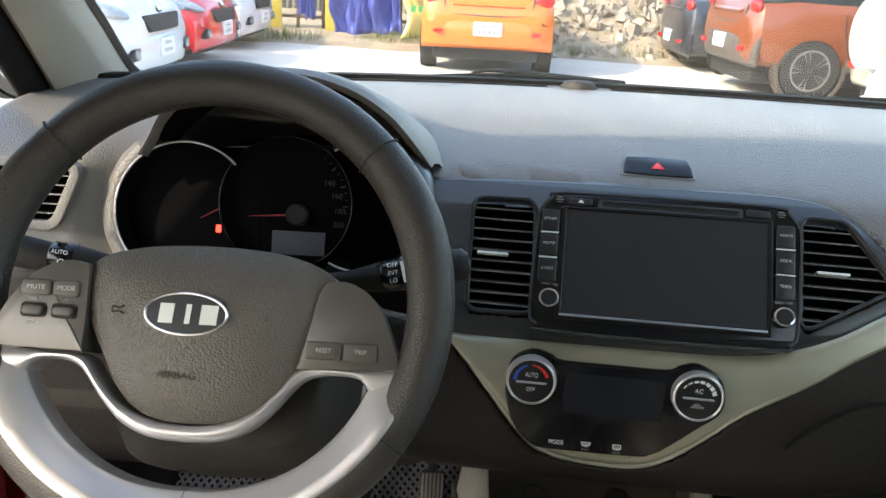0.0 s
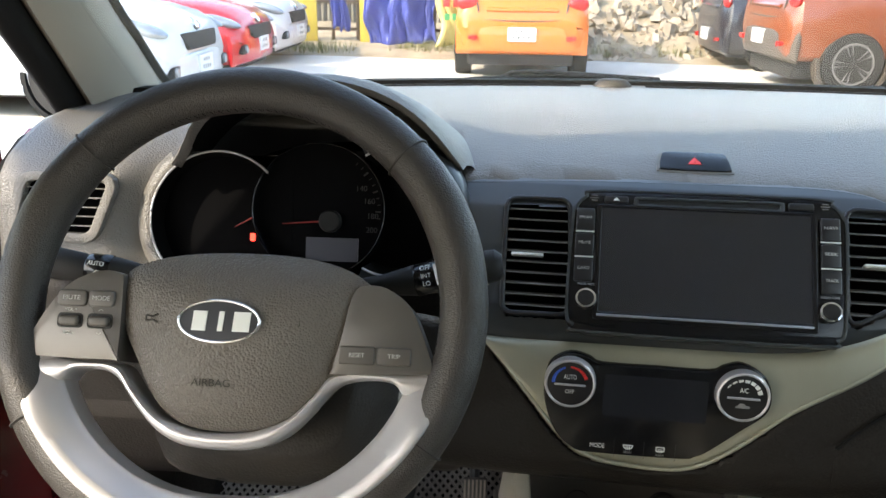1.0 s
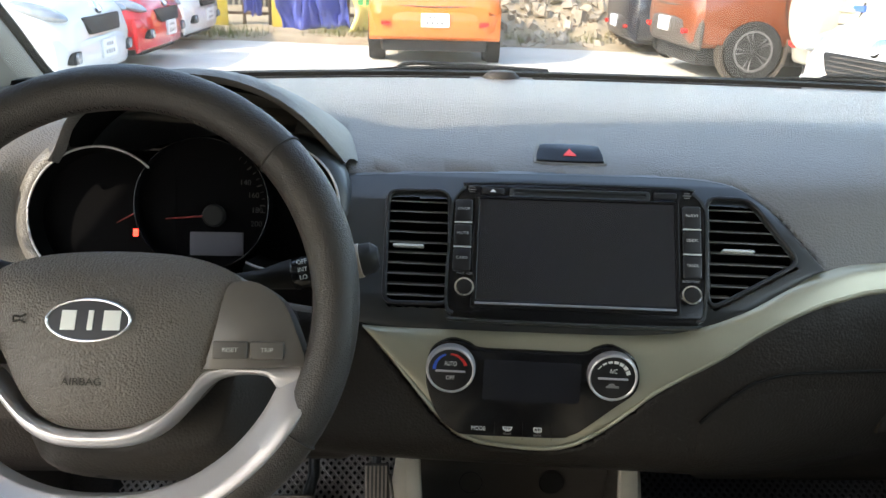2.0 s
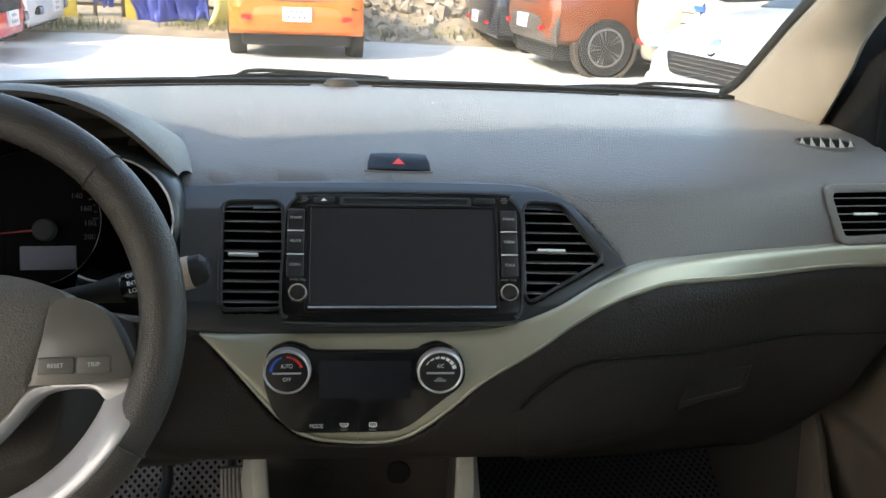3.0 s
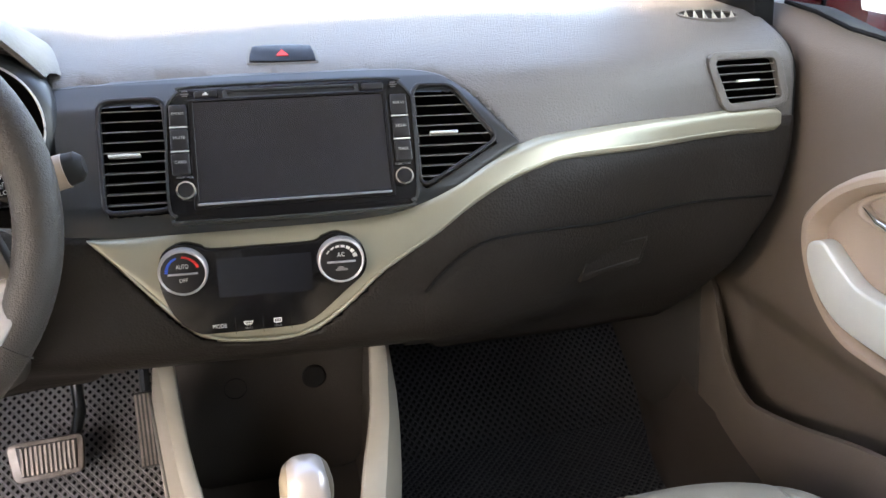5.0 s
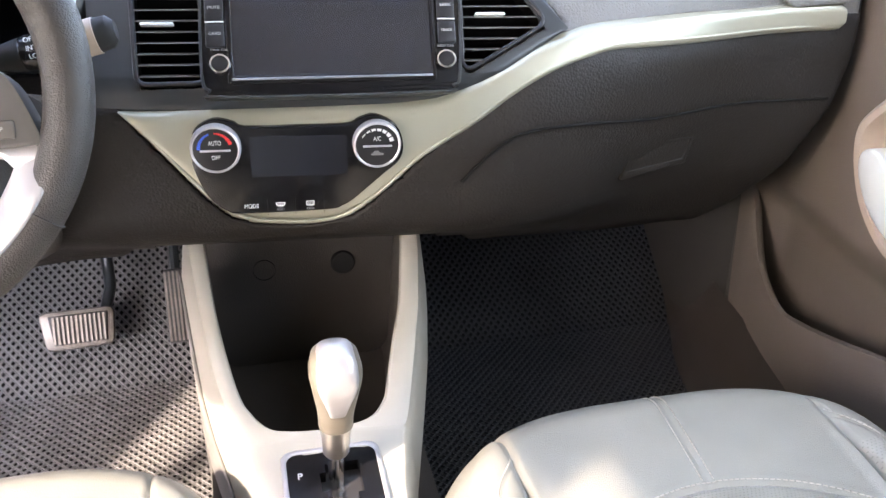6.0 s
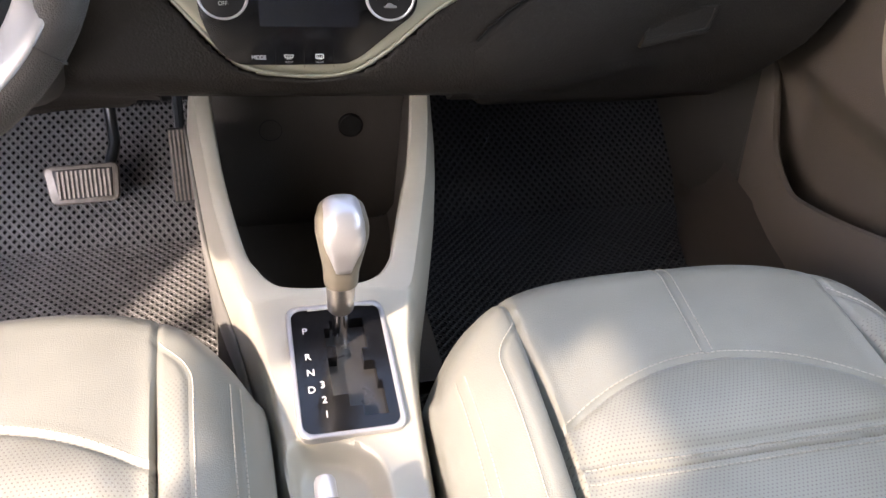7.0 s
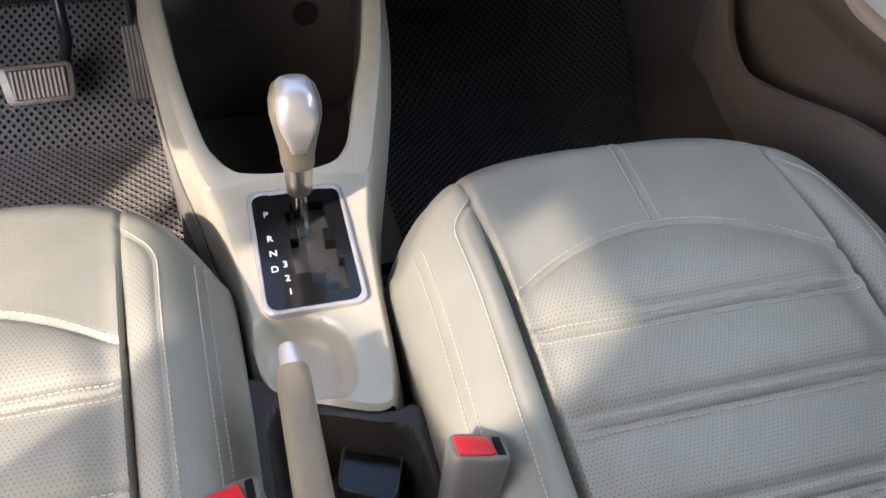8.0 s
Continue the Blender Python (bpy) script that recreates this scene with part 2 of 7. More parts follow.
def smooth_path(pts, n=6, closed=False):
    """Points along a Catmull-Rom curve."""
    P = [Vector(p) for p in pts]
    out = []
    m = len(P)
    for i in range(m if closed else m - 1):
        if closed:
            p0, p1, p2, p3 = P[i - 1], P[i], P[(i + 1) % m], P[(i + 2) % m]
        else:
            p0, p1, p2, p3 = P[max(i - 1, 0)], P[i], P[i + 1], P[min(i + 2, m - 1)]
        for k in range(n):
            t = k / n
            out.append(0.5 * (2 * p1 + (p2 - p0) * t + (2 * p0 - 5 * p1 + 4 * p2 - p3) * t * t + (3 * p1 - p0 - 3 * p2 + p3) * t ** 3))
    if not closed:
        out.append(P[-1])
    return out


def smooth2(pts, n=5, closed=True):
    return [(p.x, p.y) for p in smooth_path([(x, y, 0) for x, y in pts], n, closed)]


def ring(bm, outer, inner, depth, back=0.0, m=None):
    """A flat frame between two outlines with the same count of points."""
    m = m or Matrix()
    rows = [[bm.verts.new(m @ Vector((x, y, z))) for x, y in o] for o, z in ((outer, back), (outer, depth), (inner, depth), (inner, back))]
    n = len(outer)
    for a, b in zip(rows, rows[1:] + rows[:1]):
        for i in range(n):
            j = (i + 1) % n
            bm.faces.new((a[i], a[j], b[j], b[i]))


def text_mesh(name, words, size, mat, parent, m, width=None):
    """Writing as thin raised letters in the plane local x, y."""
    cu = bpy.data.curves.new(name, "FONT")
    cu.body, cu.size, cu.align_x, cu.align_y, cu.extrude = words, size, "CENTER", "CENTER", 0.0002
    tmp = bpy.data.objects.new(name, cu)
    me = bpy.data.meshes.new_from_object(tmp)
    bpy.data.objects.remove(tmp)
    me.materials.clear()
    me.materials.append(mat)
    ob = new(name, me)
    ob.parent = parent
    ob.matrix_local = m
    if width:
        have = max(v.co.x for v in me.vertices) - min(v.co.x for v in me.vertices)
        ob.scale.x = width / max(have, 1e-4)
    return ob


def basis(o, x, y):
    """A pose with its origin at o, local x along x, local y nearest to y."""
    x = Vector(x).normalized()
    z = x.cross(Vector(y)).normalized()
    y = z.cross(x)
    m = Matrix((x, y, z)).transposed().to_4x4()
    m.translation = o
    return m


def step(a, b, x):
    t = min(1, max(0, (x - a) / (b - a)))
    return t * t * (3 - 2 * t)


def lerp(table, z):
    return float(np.interp(z, [p[0] for p in table], [p[1] for p in table]))


# ---- the dashboard's shape: y of its face at each x and z ----
CENTRE = [(0.55, 1.89), (0.62, 1.84), (0.66, 1.80), (0.685, 1.756), (0.70, 1.739), (0.715, 1.732), (0.73, 1.731), (0.752, 1.734), (0.795, 1.739), (0.826, 1.746), (0.862, 1.760), (0.942, 1.818), (0.96, 1.836), (0.966, 1.852), (0.973, 1.878), (0.980, 1.912), (0.987, 1.950), (0.993, 1.982), (0.999, 2.02)]
SIDE = [(0.55, 1.90), (0.60, 1.865), (0.64, 1.835), (0.70, 1.812), (0.776, 1.805), (0.885, 1.825), (0.93, 1.833), (0.955, 1.842), (0.97, 1.86), (0.98, 1.885), (0.99, 1.915), (0.996, 1.945), (0.999, 2.02)]


def face(x, z):
    c = lerp(CENTRE, z) - 0.085 * (x - 0.04)
    p = lerp(SIDE, z)
    k = min(1, max(0, (z - 0.72) / 0.14))
    w = step(0.16 + 0.06 * k, 0.50 + 0.10 * k, x) if x > 0 else step(0.14, 0.40, -x)
    return c * (1 - w) + p * w


def screen_base(x):
    return 2.262 - (0.20 if x > 0 else 0.45) * x * x


def sheet(name, mat, parent, xs, rows, fn, thick=0.006, label="", hole=None):
    """A curved sheet: fn(x, k) gives a place for column x and row k; a second skin closes it behind."""
    bm = bmesh.new()
    front = [[bm.verts.new(fn(x, k)) for k in range(rows)] for x in xs]
    for a, b in zip(front, front[1:]):
        for k in range(rows - 1):
            if hole and hole((a[k].co + b[k + 1].co) / 2):
                continue
            bm.faces.new((a[k], a[k + 1], b[k + 1], b[k]))
    bmesh.ops.delete(bm, geom=[v for v in bm.verts if not v.link_faces], context="VERTS")
    ob = part(name, bm, mat, parent, label)
    so = ob.modifiers.new("thick", "SOLIDIFY")
    so.thickness, so.offset = thick, -1
    return ob


def band(name, mat, parent, xs, top, low, proud, rows=9, label="", hole=None, edge=0.5, back=0.004, warp=lambda x, z: x):
    """A raised panel that follows the face between an upper and a lower line; its rim is rounded over."""
    bm = bmesh.new()
    cols = []
    for x in xs:
        zt, zl = top(x), low(x)
        col = []
        for k in range(rows):
            s = k / (rows - 1)
            s = 0.5 - 0.5 * math.cos(math.pi * s) if edge else s
            z = zl + (zt - zl) * s
            h = proud * (1 - abs(2 * s - 1) ** 6 * edge)
            xx = warp(x, z)
            col.append(Vector((xx, face(xx, z) - h, z + 0.15 * h)))
        cols.append(col)
    front = [[bm.verts.new(p) for p in col] for col in cols]
    rear = [[bm.verts.new(p + Vector((0, proud + back, 0))) for p in col] for col in cols]
    for i in range(len(cols) - 1):
        for k in range(rows - 1):
            mid = (cols[i][k] + cols[i + 1][k + 1]) / 2
            if hole and hole(mid.x, mid.z):
                continue
            bm.faces.new((front[i][k], front[i][k + 1], front[i + 1][k + 1], front[i + 1][k]))
        for k in (0, rows - 1):
            bm.faces.new((front[i][k], front[i + 1][k], rear[i + 1][k], rear[i][k]))
    for i in (0, len(cols) - 1):
        for k in range(rows - 1):
            bm.faces.new((front[i][k], front[i][k + 1], rear[i][k + 1], rear[i][k]))
    bmesh.ops.delete(bm, geom=[v for v in bm.verts if not v.link_faces], context="VERTS")
    return part(name, bm, mat, parent, label)


def spread(a, b, n):
    return [a + (b - a) * i / (n - 1) for i in range(n)]


CUT = [(-0.66, 0.85), (-0.165, 0.83), (-0.10, 0.78), (0.0, 0.76), (0.10, 0.81), (0.25, 0.875), (0.34, 0.887), (0.66, 0.88)]
dash = thing("dashboard", "brown-grey soft plastic dashboard with a dark lower half", "dashboard")
DX = spread(-0.662, 0.662, 240)
UP = [0.999, 0.996, 0.993, 0.989, 0.985, 0.98, 0.975, 0.97, 0.965, 0.96] + spread(0.955, 0.885, 22)


END = [(0.60, 0.520), (0.636, 0.550), (0.70, 0.602), (0.75, 0.628), (0.79, 0.645), (0.83, 0.658), (0.86, 0.662)]


def ended(x, z):
    """The passenger end of the dashboard curves inwards as it goes down."""
    return x if x < 0.40 else 0.40 + (x - 0.40) * (lerp(END, z) - 0.40) / 0.262


def sunk(x, z):
    """How far the skin lies back where the bezel or the trim strip covers it."""
    bez = -0.183 < x < 0.264 and lerp(BEZ_L, x) + 0.003 < z < lerp(BEZ_T, x) - 0.003
    strip = -0.150 < x < 0.630 and lerp(TR_L, x) + 0.004 < z < lerp(TR_T, x) - 0.004
    dish = 0.022 * step(0.120, 0.080, math.hypot(x - GAUGE[0], z - GAUGE[1])) if x < -0.30 else 0.0
    return 0.007 if bez or strip else dish


def upper(x, k):
    if k < 5:
        y1, y0 = screen_base(x), max(face(x, 0.999), 2.0)
        s = k / 5
        return Vector((x, y1 + (y0 - y1) * s, 1.004 - 0.004 * s + 0.002 * math.sin(s * 3.1)))
    cut = lerp(CUT, x)
    z = UP[k - 5]
    z = cut + (z - 0.885) / (0.999 - 0.885) * (0.999 - cut)
    return Vector((x, face(x, z) + sunk(x, z), z))


def lower(x, k):
    cut = lerp(CUT, x) + 0.004
    low = 0.605 + 0.030 * step(0.45, 0.22, abs(x)) + 0.055 * step(0.20, 0.16, abs(x))
    if k < 22:
        z = cut + (low - cut) * k / 21
        return Vector((ended(x, z), face(ended(x, z), z) + 0.0015 + sunk(x, z), z))
    s = (k - 21) / 6
    return Vector((ended(x, low), face(ended(x, low), low) + 0.25 * s, low + 0.015 * math.sin(s * 1.6)))


TR_T = [(-0.167, 0.833), (0, 0.836), (0.113, 0.838), (0.16, 0.85), (0.2, 0.866), (0.235, 0.8833), (0.27, 0.8927), (0.31, 0.8992), (0.41, 0.9), (0.52, 0.896), (0.625, 0.897), (0.64, 0.892)]
TR_L = [(-0.167, 0.832), (-0.127, 0.785), (-0.105, 0.757), (-0.085, 0.735), (-0.068, 0.723), (-0.045, 0.716), (0, 0.713), (0.028, 0.716), (0.05, 0.727), (0.08, 0.749), (0.113, 0.779), (0.166, 0.811), (0.205, 0.8372), (0.25, 0.8599), (0.29, 0.8695), (0.335, 0.874), (0.47, 0.868), (0.625, 0.866), (0.64, 0.872)]
BEZ_T = [(-0.186, 0.9585), (-0.10, 0.9620), (-0.015, 0.9635), (0.12, 0.9645), (0.169, 0.9635), (0.198, 0.9595), (0.217, 0.9495), (0.2356, 0.934), (0.254, 0.915), (0.268, 0.899)]
BEZ_L = [(-0.186, 0.833), (-0.165, 0.832), (0.05, 0.834), (0.113, 0.837), (0.157, 0.844), (0.19, 0.856), (0.226, 0.873), (0.262, 0.892), (0.268, 0.8955)]
TR_T, TR_L, BEZ_T, BEZ_L = (smooth2(t, 5, False) for t in (TR_T, TR_L, BEZ_T, BEZ_L))


def rounded(poly, r, n=4):
    """A corner list with each corner rounded off."""
    out = []
    for i, p in enumerate(poly):
        p, a, b = Vector(p), Vector(poly[i - 1]), Vector(poly[(i + 1) % len(poly)])
        s0, s1 = p + (a - p).normalized() * min(r, (a - p).length * 0.45), p + (b - p).normalized() * min(r, (b - p).length * 0.45)
        for k in range(n + 1):
            t = k / n
            out.append((s0 * (1 - t) ** 2 + p * 2 * t * (1 - t) + s1 * t * t)[:])
    return out


VENT_L = [(-0.143, 0.943), (-0.086, 0.944), (-0.086, 0.854), (-0.145, 0.853)]
VENT_R = [(0.166, 0.947), (0.206, 0.946), (0.244, 0.899), (0.165, 0.863), (0.159, 0.865)]


SV = [(0.545, 0.954), (0.630, 0.954), (0.642, 0.906), (0.566, 0.903)]


def inside(poly, x, z, grow=0.0):
    cx, cz = sum(p[0] for p in poly) / len(poly), sum(p[1] for p in poly) / len(poly)
    x, z = cx + (x - cx) * (1 - grow), cz + (z - cz) * (1 - grow)
    hit = False
    for (x0, z0), (x1, z1) in zip(poly, poly[1:] + poly[:1]):
        if (z0 > z) != (z1 > z) and x < (x1 - x0) * (z - z0) / (z1 - z0) + x0:
            hit = not hit
    return hit


ARCH = [(-0.532, 0.830), (-0.532, 0.900), (-0.496, 0.945), (-0.482, 0.968), (-0.436, 1.024), (-0.385, 1.054), (-0.325, 1.062), (-0.270, 1.052), (-0.225, 1.024), (-0.196, 0.985), (-0.180, 0.945), (-0.176, 0.900), (-0.178, 0.845)]
AR = smooth2(ARCH[3:-4] + [(-0.190, 0.972)], 4, False)
GAUGE = (-0.437, 0.906)
PODH = [(GAUGE[0] + 0.0755 * math.cos(a), GAUGE[1] + 0.0755 * math.sin(a)) for a in spread(radians(262), radians(150), 12)] + AR + [(-0.350 + (x + 0.350) * 0.985, z) for x, z in ARCH[-4:]]


def pod_hole(p):
    if p.y < 1.9 and (inside(VENT_L, p.x, p.z, 0.12) or inside(VENT_R, p.x, p.z, 0.14) or inside(SV, p.x, p.z, 0.10) or inside(SV, -p.x, p.z + 0.004, 0.10)):
        return True
    return p.y < 1.95 and (inside(PODH, p.x, p.z) or (-0.43 < p.x < -0.245 and p.z > 0.95))


sheet("top_pad", PAD, dash, DX, 5 + len(UP), upper, label="grained brown-grey soft top pad", hole=pod_hole)
sheet("lower_panel", LOWER, dash, DX, 28, lower, label="dark brown grained lower panel", hole=pod_hole)
# end caps towards the doors
for s in (-1, 1):
    bm = bmesh.new()
    zz = spread(0.60, 0.999, 24)
    outl = [(face(s * 0.6615, z), z) for z in zz] + [(2.05, 1.0), (2.05, 0.60)]
    vs = [bm.verts.new((s * 0.661 if s < 0 else lerp(END, z) - 0.001, y, z)) for y, z in outl]
    ws = [bm.verts.new((s * 0.668 if s < 0 else lerp(END, z) + 0.006, y + 0.004, z)) for y, z in outl]
    bm.faces.new(vs)
    bm.faces.new(ws)
    for i in range(len(vs)):
        bm.faces.new((vs[i], vs[i - 1], ws[i - 1], ws[i]))
    part("end_cap", bm, SEALM, dash)

band("centre_bezel", BEZEL, dash, spread(-0.186, 0.268, 230), lambda x: lerp(BEZ_T, x), lambda x: lerp(BEZ_L, x), 0.010, rows=91,
     label="satin charcoal centre bezel", hole=lambda x, z: inside(VENT_L, x, z, 0.01) or inside(VENT_R, x, z, 0.01), edge=0.7)
bm = bmesh.new()
tube(bm, smooth_path([Vector((x, face(x, lerp(BEZ_T, x)) - 0.0032, lerp(BEZ_T, x) - 0.0005)) for x in spread(-0.184, 0.266, 30)], 3), 0.0011, 6)
part("bezel_edge", bm, BEZEL, dash)
band("silver_trim", TRIM, dash, spread(-0.167, 0.64, 150), lambda x: lerp(TR_T, x), lambda x: lerp(TR_L, x), 0.009, rows=15,
     label="champagne silver sweeping trim strip", edge=0.9)
bm = bmesh.new()
LIP = [Vector((x, 0, lerp(TR_L, x) + 0.0075)) for x in spread(-0.160, 0.637, 160)]
LIP = [p.lerp((LIP[max(i - 2, 0)] + LIP[min(i + 2, len(LIP) - 1)]) / 2, 0.7) for i, p in enumerate(LIP)]
tube(bm, [(p.x, face(p.x, p.z) - 0.0075, p.z) for p in LIP], [0.0008 + 0.0013 * min(1, i / 8, (len(LIP) - 1 - i) / 12) for i in range(len(LIP))], 10)
part("trim_lip", bm, TRIM, dash, "rounded silver lower lip")


# knee panel under the steering column, with its curved joint
KN_T = [(-0.655, 0.745), (-0.50, 0.742), (-0.30, 0.735), (-0.22, 0.722), (-0.175, 0.690), (-0.160, 0.655)]
band("knee_panel", KNEE, dash, spread(-0.655, -0.160, 70), lambda x: lerp(KN_T, x), lambda x: 0.612 + 0.030 * step(-0.45, -0.22, x), 0.005, rows=17, label="brown grained knee panel", edge=0.9)
bm = bmesh.new()
KJ = smooth_path([Vector((x, face(x, z + 0.002) - 0.0022, z + 0.002)) for x, z in KN_T], 8)
tube(bm, KJ, 0.0013, 6)
part("knee_joint", bm, SEALM, dash)


# ---- glove box ----
glove = thing("glove_box", "dark brown closed glove box under the dashboard", "glove box")
GL_T = [(0.155, 0.755), (0.17, 0.772), (0.20, 0.796), (0.235, 0.806), (0.30, 0.805), (0.42, 0.792), (0.645, 0.787)]
GL_T = smooth2(GL_T, 5, False)
band("lid", LOWER, glove, spread(0.155, 0.645, 60), lambda x: lerp(GL_T, x), lambda x: 0.640 - 0.025 * step(0.2, 0.45, x), 0.006, rows=15, label="dark brown grained lid", edge=0.9, warp=ended)
bm = bmesh.new()
GAP = [(ended(x, lerp(GL_T, x)), lerp(GL_T, x) + 0.002) for x in spread(0.155, 0.65, 50)]
tube(bm, [Vector((x, face(x, z) - 0.0080, z)) for x, z in GAP], 0.0017, 8)
part("gap", bm, SEALM, glove)
m = basis((0.402, face(0.402, 0.74) - 0.008, 0.742), (1, 0.33, -0.06), (0, 0, 1))
bm = bmesh.new()
ring(bm, [(-0.052, -0.022), (0.05, -0.016), (0.056, 0.018), (-0.045, 0.02)], [(-0.046, -0.012), (0.044, -0.009), (0.050, 0.015), (-0.040, 0.017)], 0.0022, -0.004, m)
part("latch_frame", bm, LOWER, glove, bevel=0.0012)
bm = bmesh.new()
prism(bm, [(-0.046, -0.012), (0.044, -0.009), (0.050, 0.015), (-0.040, 0.017)], 0.001, m, -0.004)
part("latch_recess", bm, LOWER, glove, "recessed black pull latch")


# ---- hazard switch ----
hz = thing("hazard_switch", "gloss black hazard button with a red triangle", "switch", basis((0.041, face(0.041, 0.9738), 0.9738), (1, -0.085, 0), (0, 0.93, 0.37)) @ Matrix.Translation((0, 0, 0.0005)))
bm = bmesh.new()
prism(bm, smooth2([(-0.030, -0.0155), (0.030, -0.0155), (0.0375, -0.0110), (0.0350, 0.011), (0.027, 0.0190), (-0.027, 0.0190), (-0.0350, 0.011), (-0.0375, -0.0110)], 3), 0.0025, None, -0.01)
part("surround", bm, GREYPL, hz, bevel=0.001)
bm = bmesh.new()
prism(bm, smooth2([(-0.028, -0.0135), (0.028, -0.0135), (0.0345, -0.0090), (0.0320, 0.0095), (0.025, 0.0170), (-0.025, 0.0170), (-0.0320, 0.0095), (-0.0345, -0.0090)], 3), 0.0042, None, -0.008)
part("button", bm, GLOSS, hz, "gloss black button", bevel=0.0015)
bm = bmesh.new()
ring(bm, [(-0.0068, -0.0045), (0.0068, -0.0045), (0, 0.0075)], [(-0.0012, -0.0015), (0.0012, -0.0015), (0, 0.0005)], 0.0050, 0.0038)
part("triangle", bm, REDINK, hz, "red warning triangle", smooth=False)


# ---- air vents ----
def on_face(x, z, lift=0.0):
    up = Vector((0, face(x, z + 0.01) - face(x, z - 0.01), 0.02)).normalized()
    along = Vector((0.02, face(x + 0.01, z) - face(x - 0.01, z), 0)).normalized()
    m = basis((x, face(x, z), z), along, up)
    m.translation += m.to_3x3() @ Vector((0, 0, lift))
    return m


def vent(label, x, z, outline, slats, frame_mat, lift=0.010, frame_w=0.006, tab=0.0, tilt=0.0, tab_v=0.0, frame_h=0.0012, lean=112):
    """outline: local corners round the opening; slats: how many."""
    v = thing("air_vent", label, "air vent", on_face(x, z, lift), "dashboard air vents")
    n = len(outline)
    cx, cy = sum(p[0] for p in outline) / n, sum(p[1] for p in outline) / n

    def grown(g):
        out = []
        for i, p in enumerate(outline):
            a, b = Vector(outline[i - 1]), Vector(outline[(i + 1) % n])
            p = Vector(p)
            d1, d2 = (p - a).normalized(), (b - p).normalized()
            n1, n2 = Vector((d1.y, -d1.x)), Vector((d2.y, -d2.x))
            q = (n1 + n2) / max(0.4, 1 + n1.dot(n2))
            if q.dot(p - Vector((cx, cy))) < 0:
                q = -q
            out.append((p + q * g)[:])
        return out
    bm = bmesh.new()
    ring(bm, grown(frame_w), grown(0), frame_h, -0.008)
    part("frame", bm, frame_mat, v, bevel=0.0012)
    bm = bmesh.new()
    loft(bm, [[Vector((x, y, z)) for x, y in grown(0.0012)] for z in (-0.003, -0.031)], caps=False)
    bm.verts.ensure_lookup_table()
    bm.faces.new(bm.verts[len(outline):2 * len(outline)])
    part("duct", bm, DUCT, v, "black duct")
    lo, hi = min(p[1] for p in outline), max(p[1] for p in outline)
    for i in range(slats):
        y = lo + (hi - lo) * (i + 0.75) / (slats + 0.5)
        xs = []
        for (x0, y0), (x1, y1) in zip(outline, outline[1:] + outline[:1]):
            if (y0 > y) != (y1 > y):
                xs.append(x0 + (x1 - x0) * (y - y0) / (y1 - y0))
        if len(xs) < 2:
            continue
        a, b = min(xs), max(xs)
        bm = bmesh.new()
        mm = Matrix.Translation((0, y, -0.008)) @ Matrix.Rotation(radians(lean), 4, "X") @ Matrix.Rotation(radians(tilt), 4, "Z")
        box(bm, a + 0.0005, b - 0.0005, -0.010, 0.006, -0.0005, 0.0005, mm)
        part("slat", bm, GREYPL, v, smooth=False)
    bm = bmesh.new()
    prism(bm, rrect(cx + tab - 0.016, cx + tab + 0.014, cy + tab_v - 0.0014, cy + tab_v + 0.0014, 0.0012, 2), 0.0012, None, -0.005)
    part("tab", bm, PALE, v, "bright silver thumb tab", bevel=0.0006)
    return v


def local_outline(poly, x, z):
    """A corner list in dash x, z, turned into the vent's own plane."""
    m = on_face(x, z).inverted()
    return [(m @ Vector((px, face(px, pz), pz)))[:2] for px, pz in poly]


vent("black rectangular centre air vent with horizontal slats", -0.115, 0.90, local_outline(rounded(VENT_L, 0.009), -0.115, 0.90), 10, KNOBM, frame_w=0.004, tab=-0.008)
vent("black pointed centre air vent with horizontal slats", 0.19, 0.906, local_outline(rounded(VENT_R, 0.009), 0.19, 0.906), 9, KNOBM, tab=0.003, tab_v=0.002, frame_w=0.004)
vent("small black side air vent in a grey-brown frame", 0.596, 0.929, local_outline(rounded(SV, 0.008), 0.596, 0.929), 5, PAD, lift=0.003, frame_w=0.010, frame_h=0.003, lean=88)
vent("small black side air vent in a grey-brown frame", -0.596, 0.925, local_outline(rounded([(-x, z - 0.004) for x, z in SV], 0.008), -0.596, 0.925)[::-1], 5, PAD, lift=0.003, frame_w=0.010, frame_h=0.003, lean=88)

# window demister grille and light sensor on top of the pad
for s in (1,):
    g = thing("demister_vent", "small oval demister vent with pale fins in the dashboard top", "air vent", pose(s * 0.588, 1.925, 0.9925, 12, 0, -14 * s), "demister vents")
    bm = bmesh.new()
    oval = [(0.040 * math.cos(a), 0.0175 * math.sin(a)) for a in spread(0, 2 * math.pi, 33)[:-1]]
    ring(bm, oval, [(x * 0.93, y * 0.88) for x, y in oval], 0.003, -0.003)
    part("frame", bm, PAD, g)
    bm = bmesh.new()
    prism(bm, [(x * 0.94, y * 0.9) for x, y in oval], 0.0008, None, -0.002)
    part("recess", bm, DARK, g)
    for i in range(6):
        bm = bmesh.new()
        xx = -0.030 + 0.012 * i
        hh = 0.014 * math.sqrt(max(0.1, 1 - (xx / 0.038) ** 2))
        vs = [bm.verts.new(p) for p in ((xx - 0.004, -hh, 0.001), (xx + 0.004, -hh, 0.001), (xx + 0.006, hh, 0.001), (xx - 0.001, -hh * 0.6, 0.005), (xx + 0.003, hh, 0.005))]
        for f in ((0, 1, 3), (1, 2, 4, 3), (0, 3, 4, 2), (0, 2, 1)):
            bm.faces.new([vs[j] for j in f])
        part("fin", bm, CONSOLE, g, smooth=False)
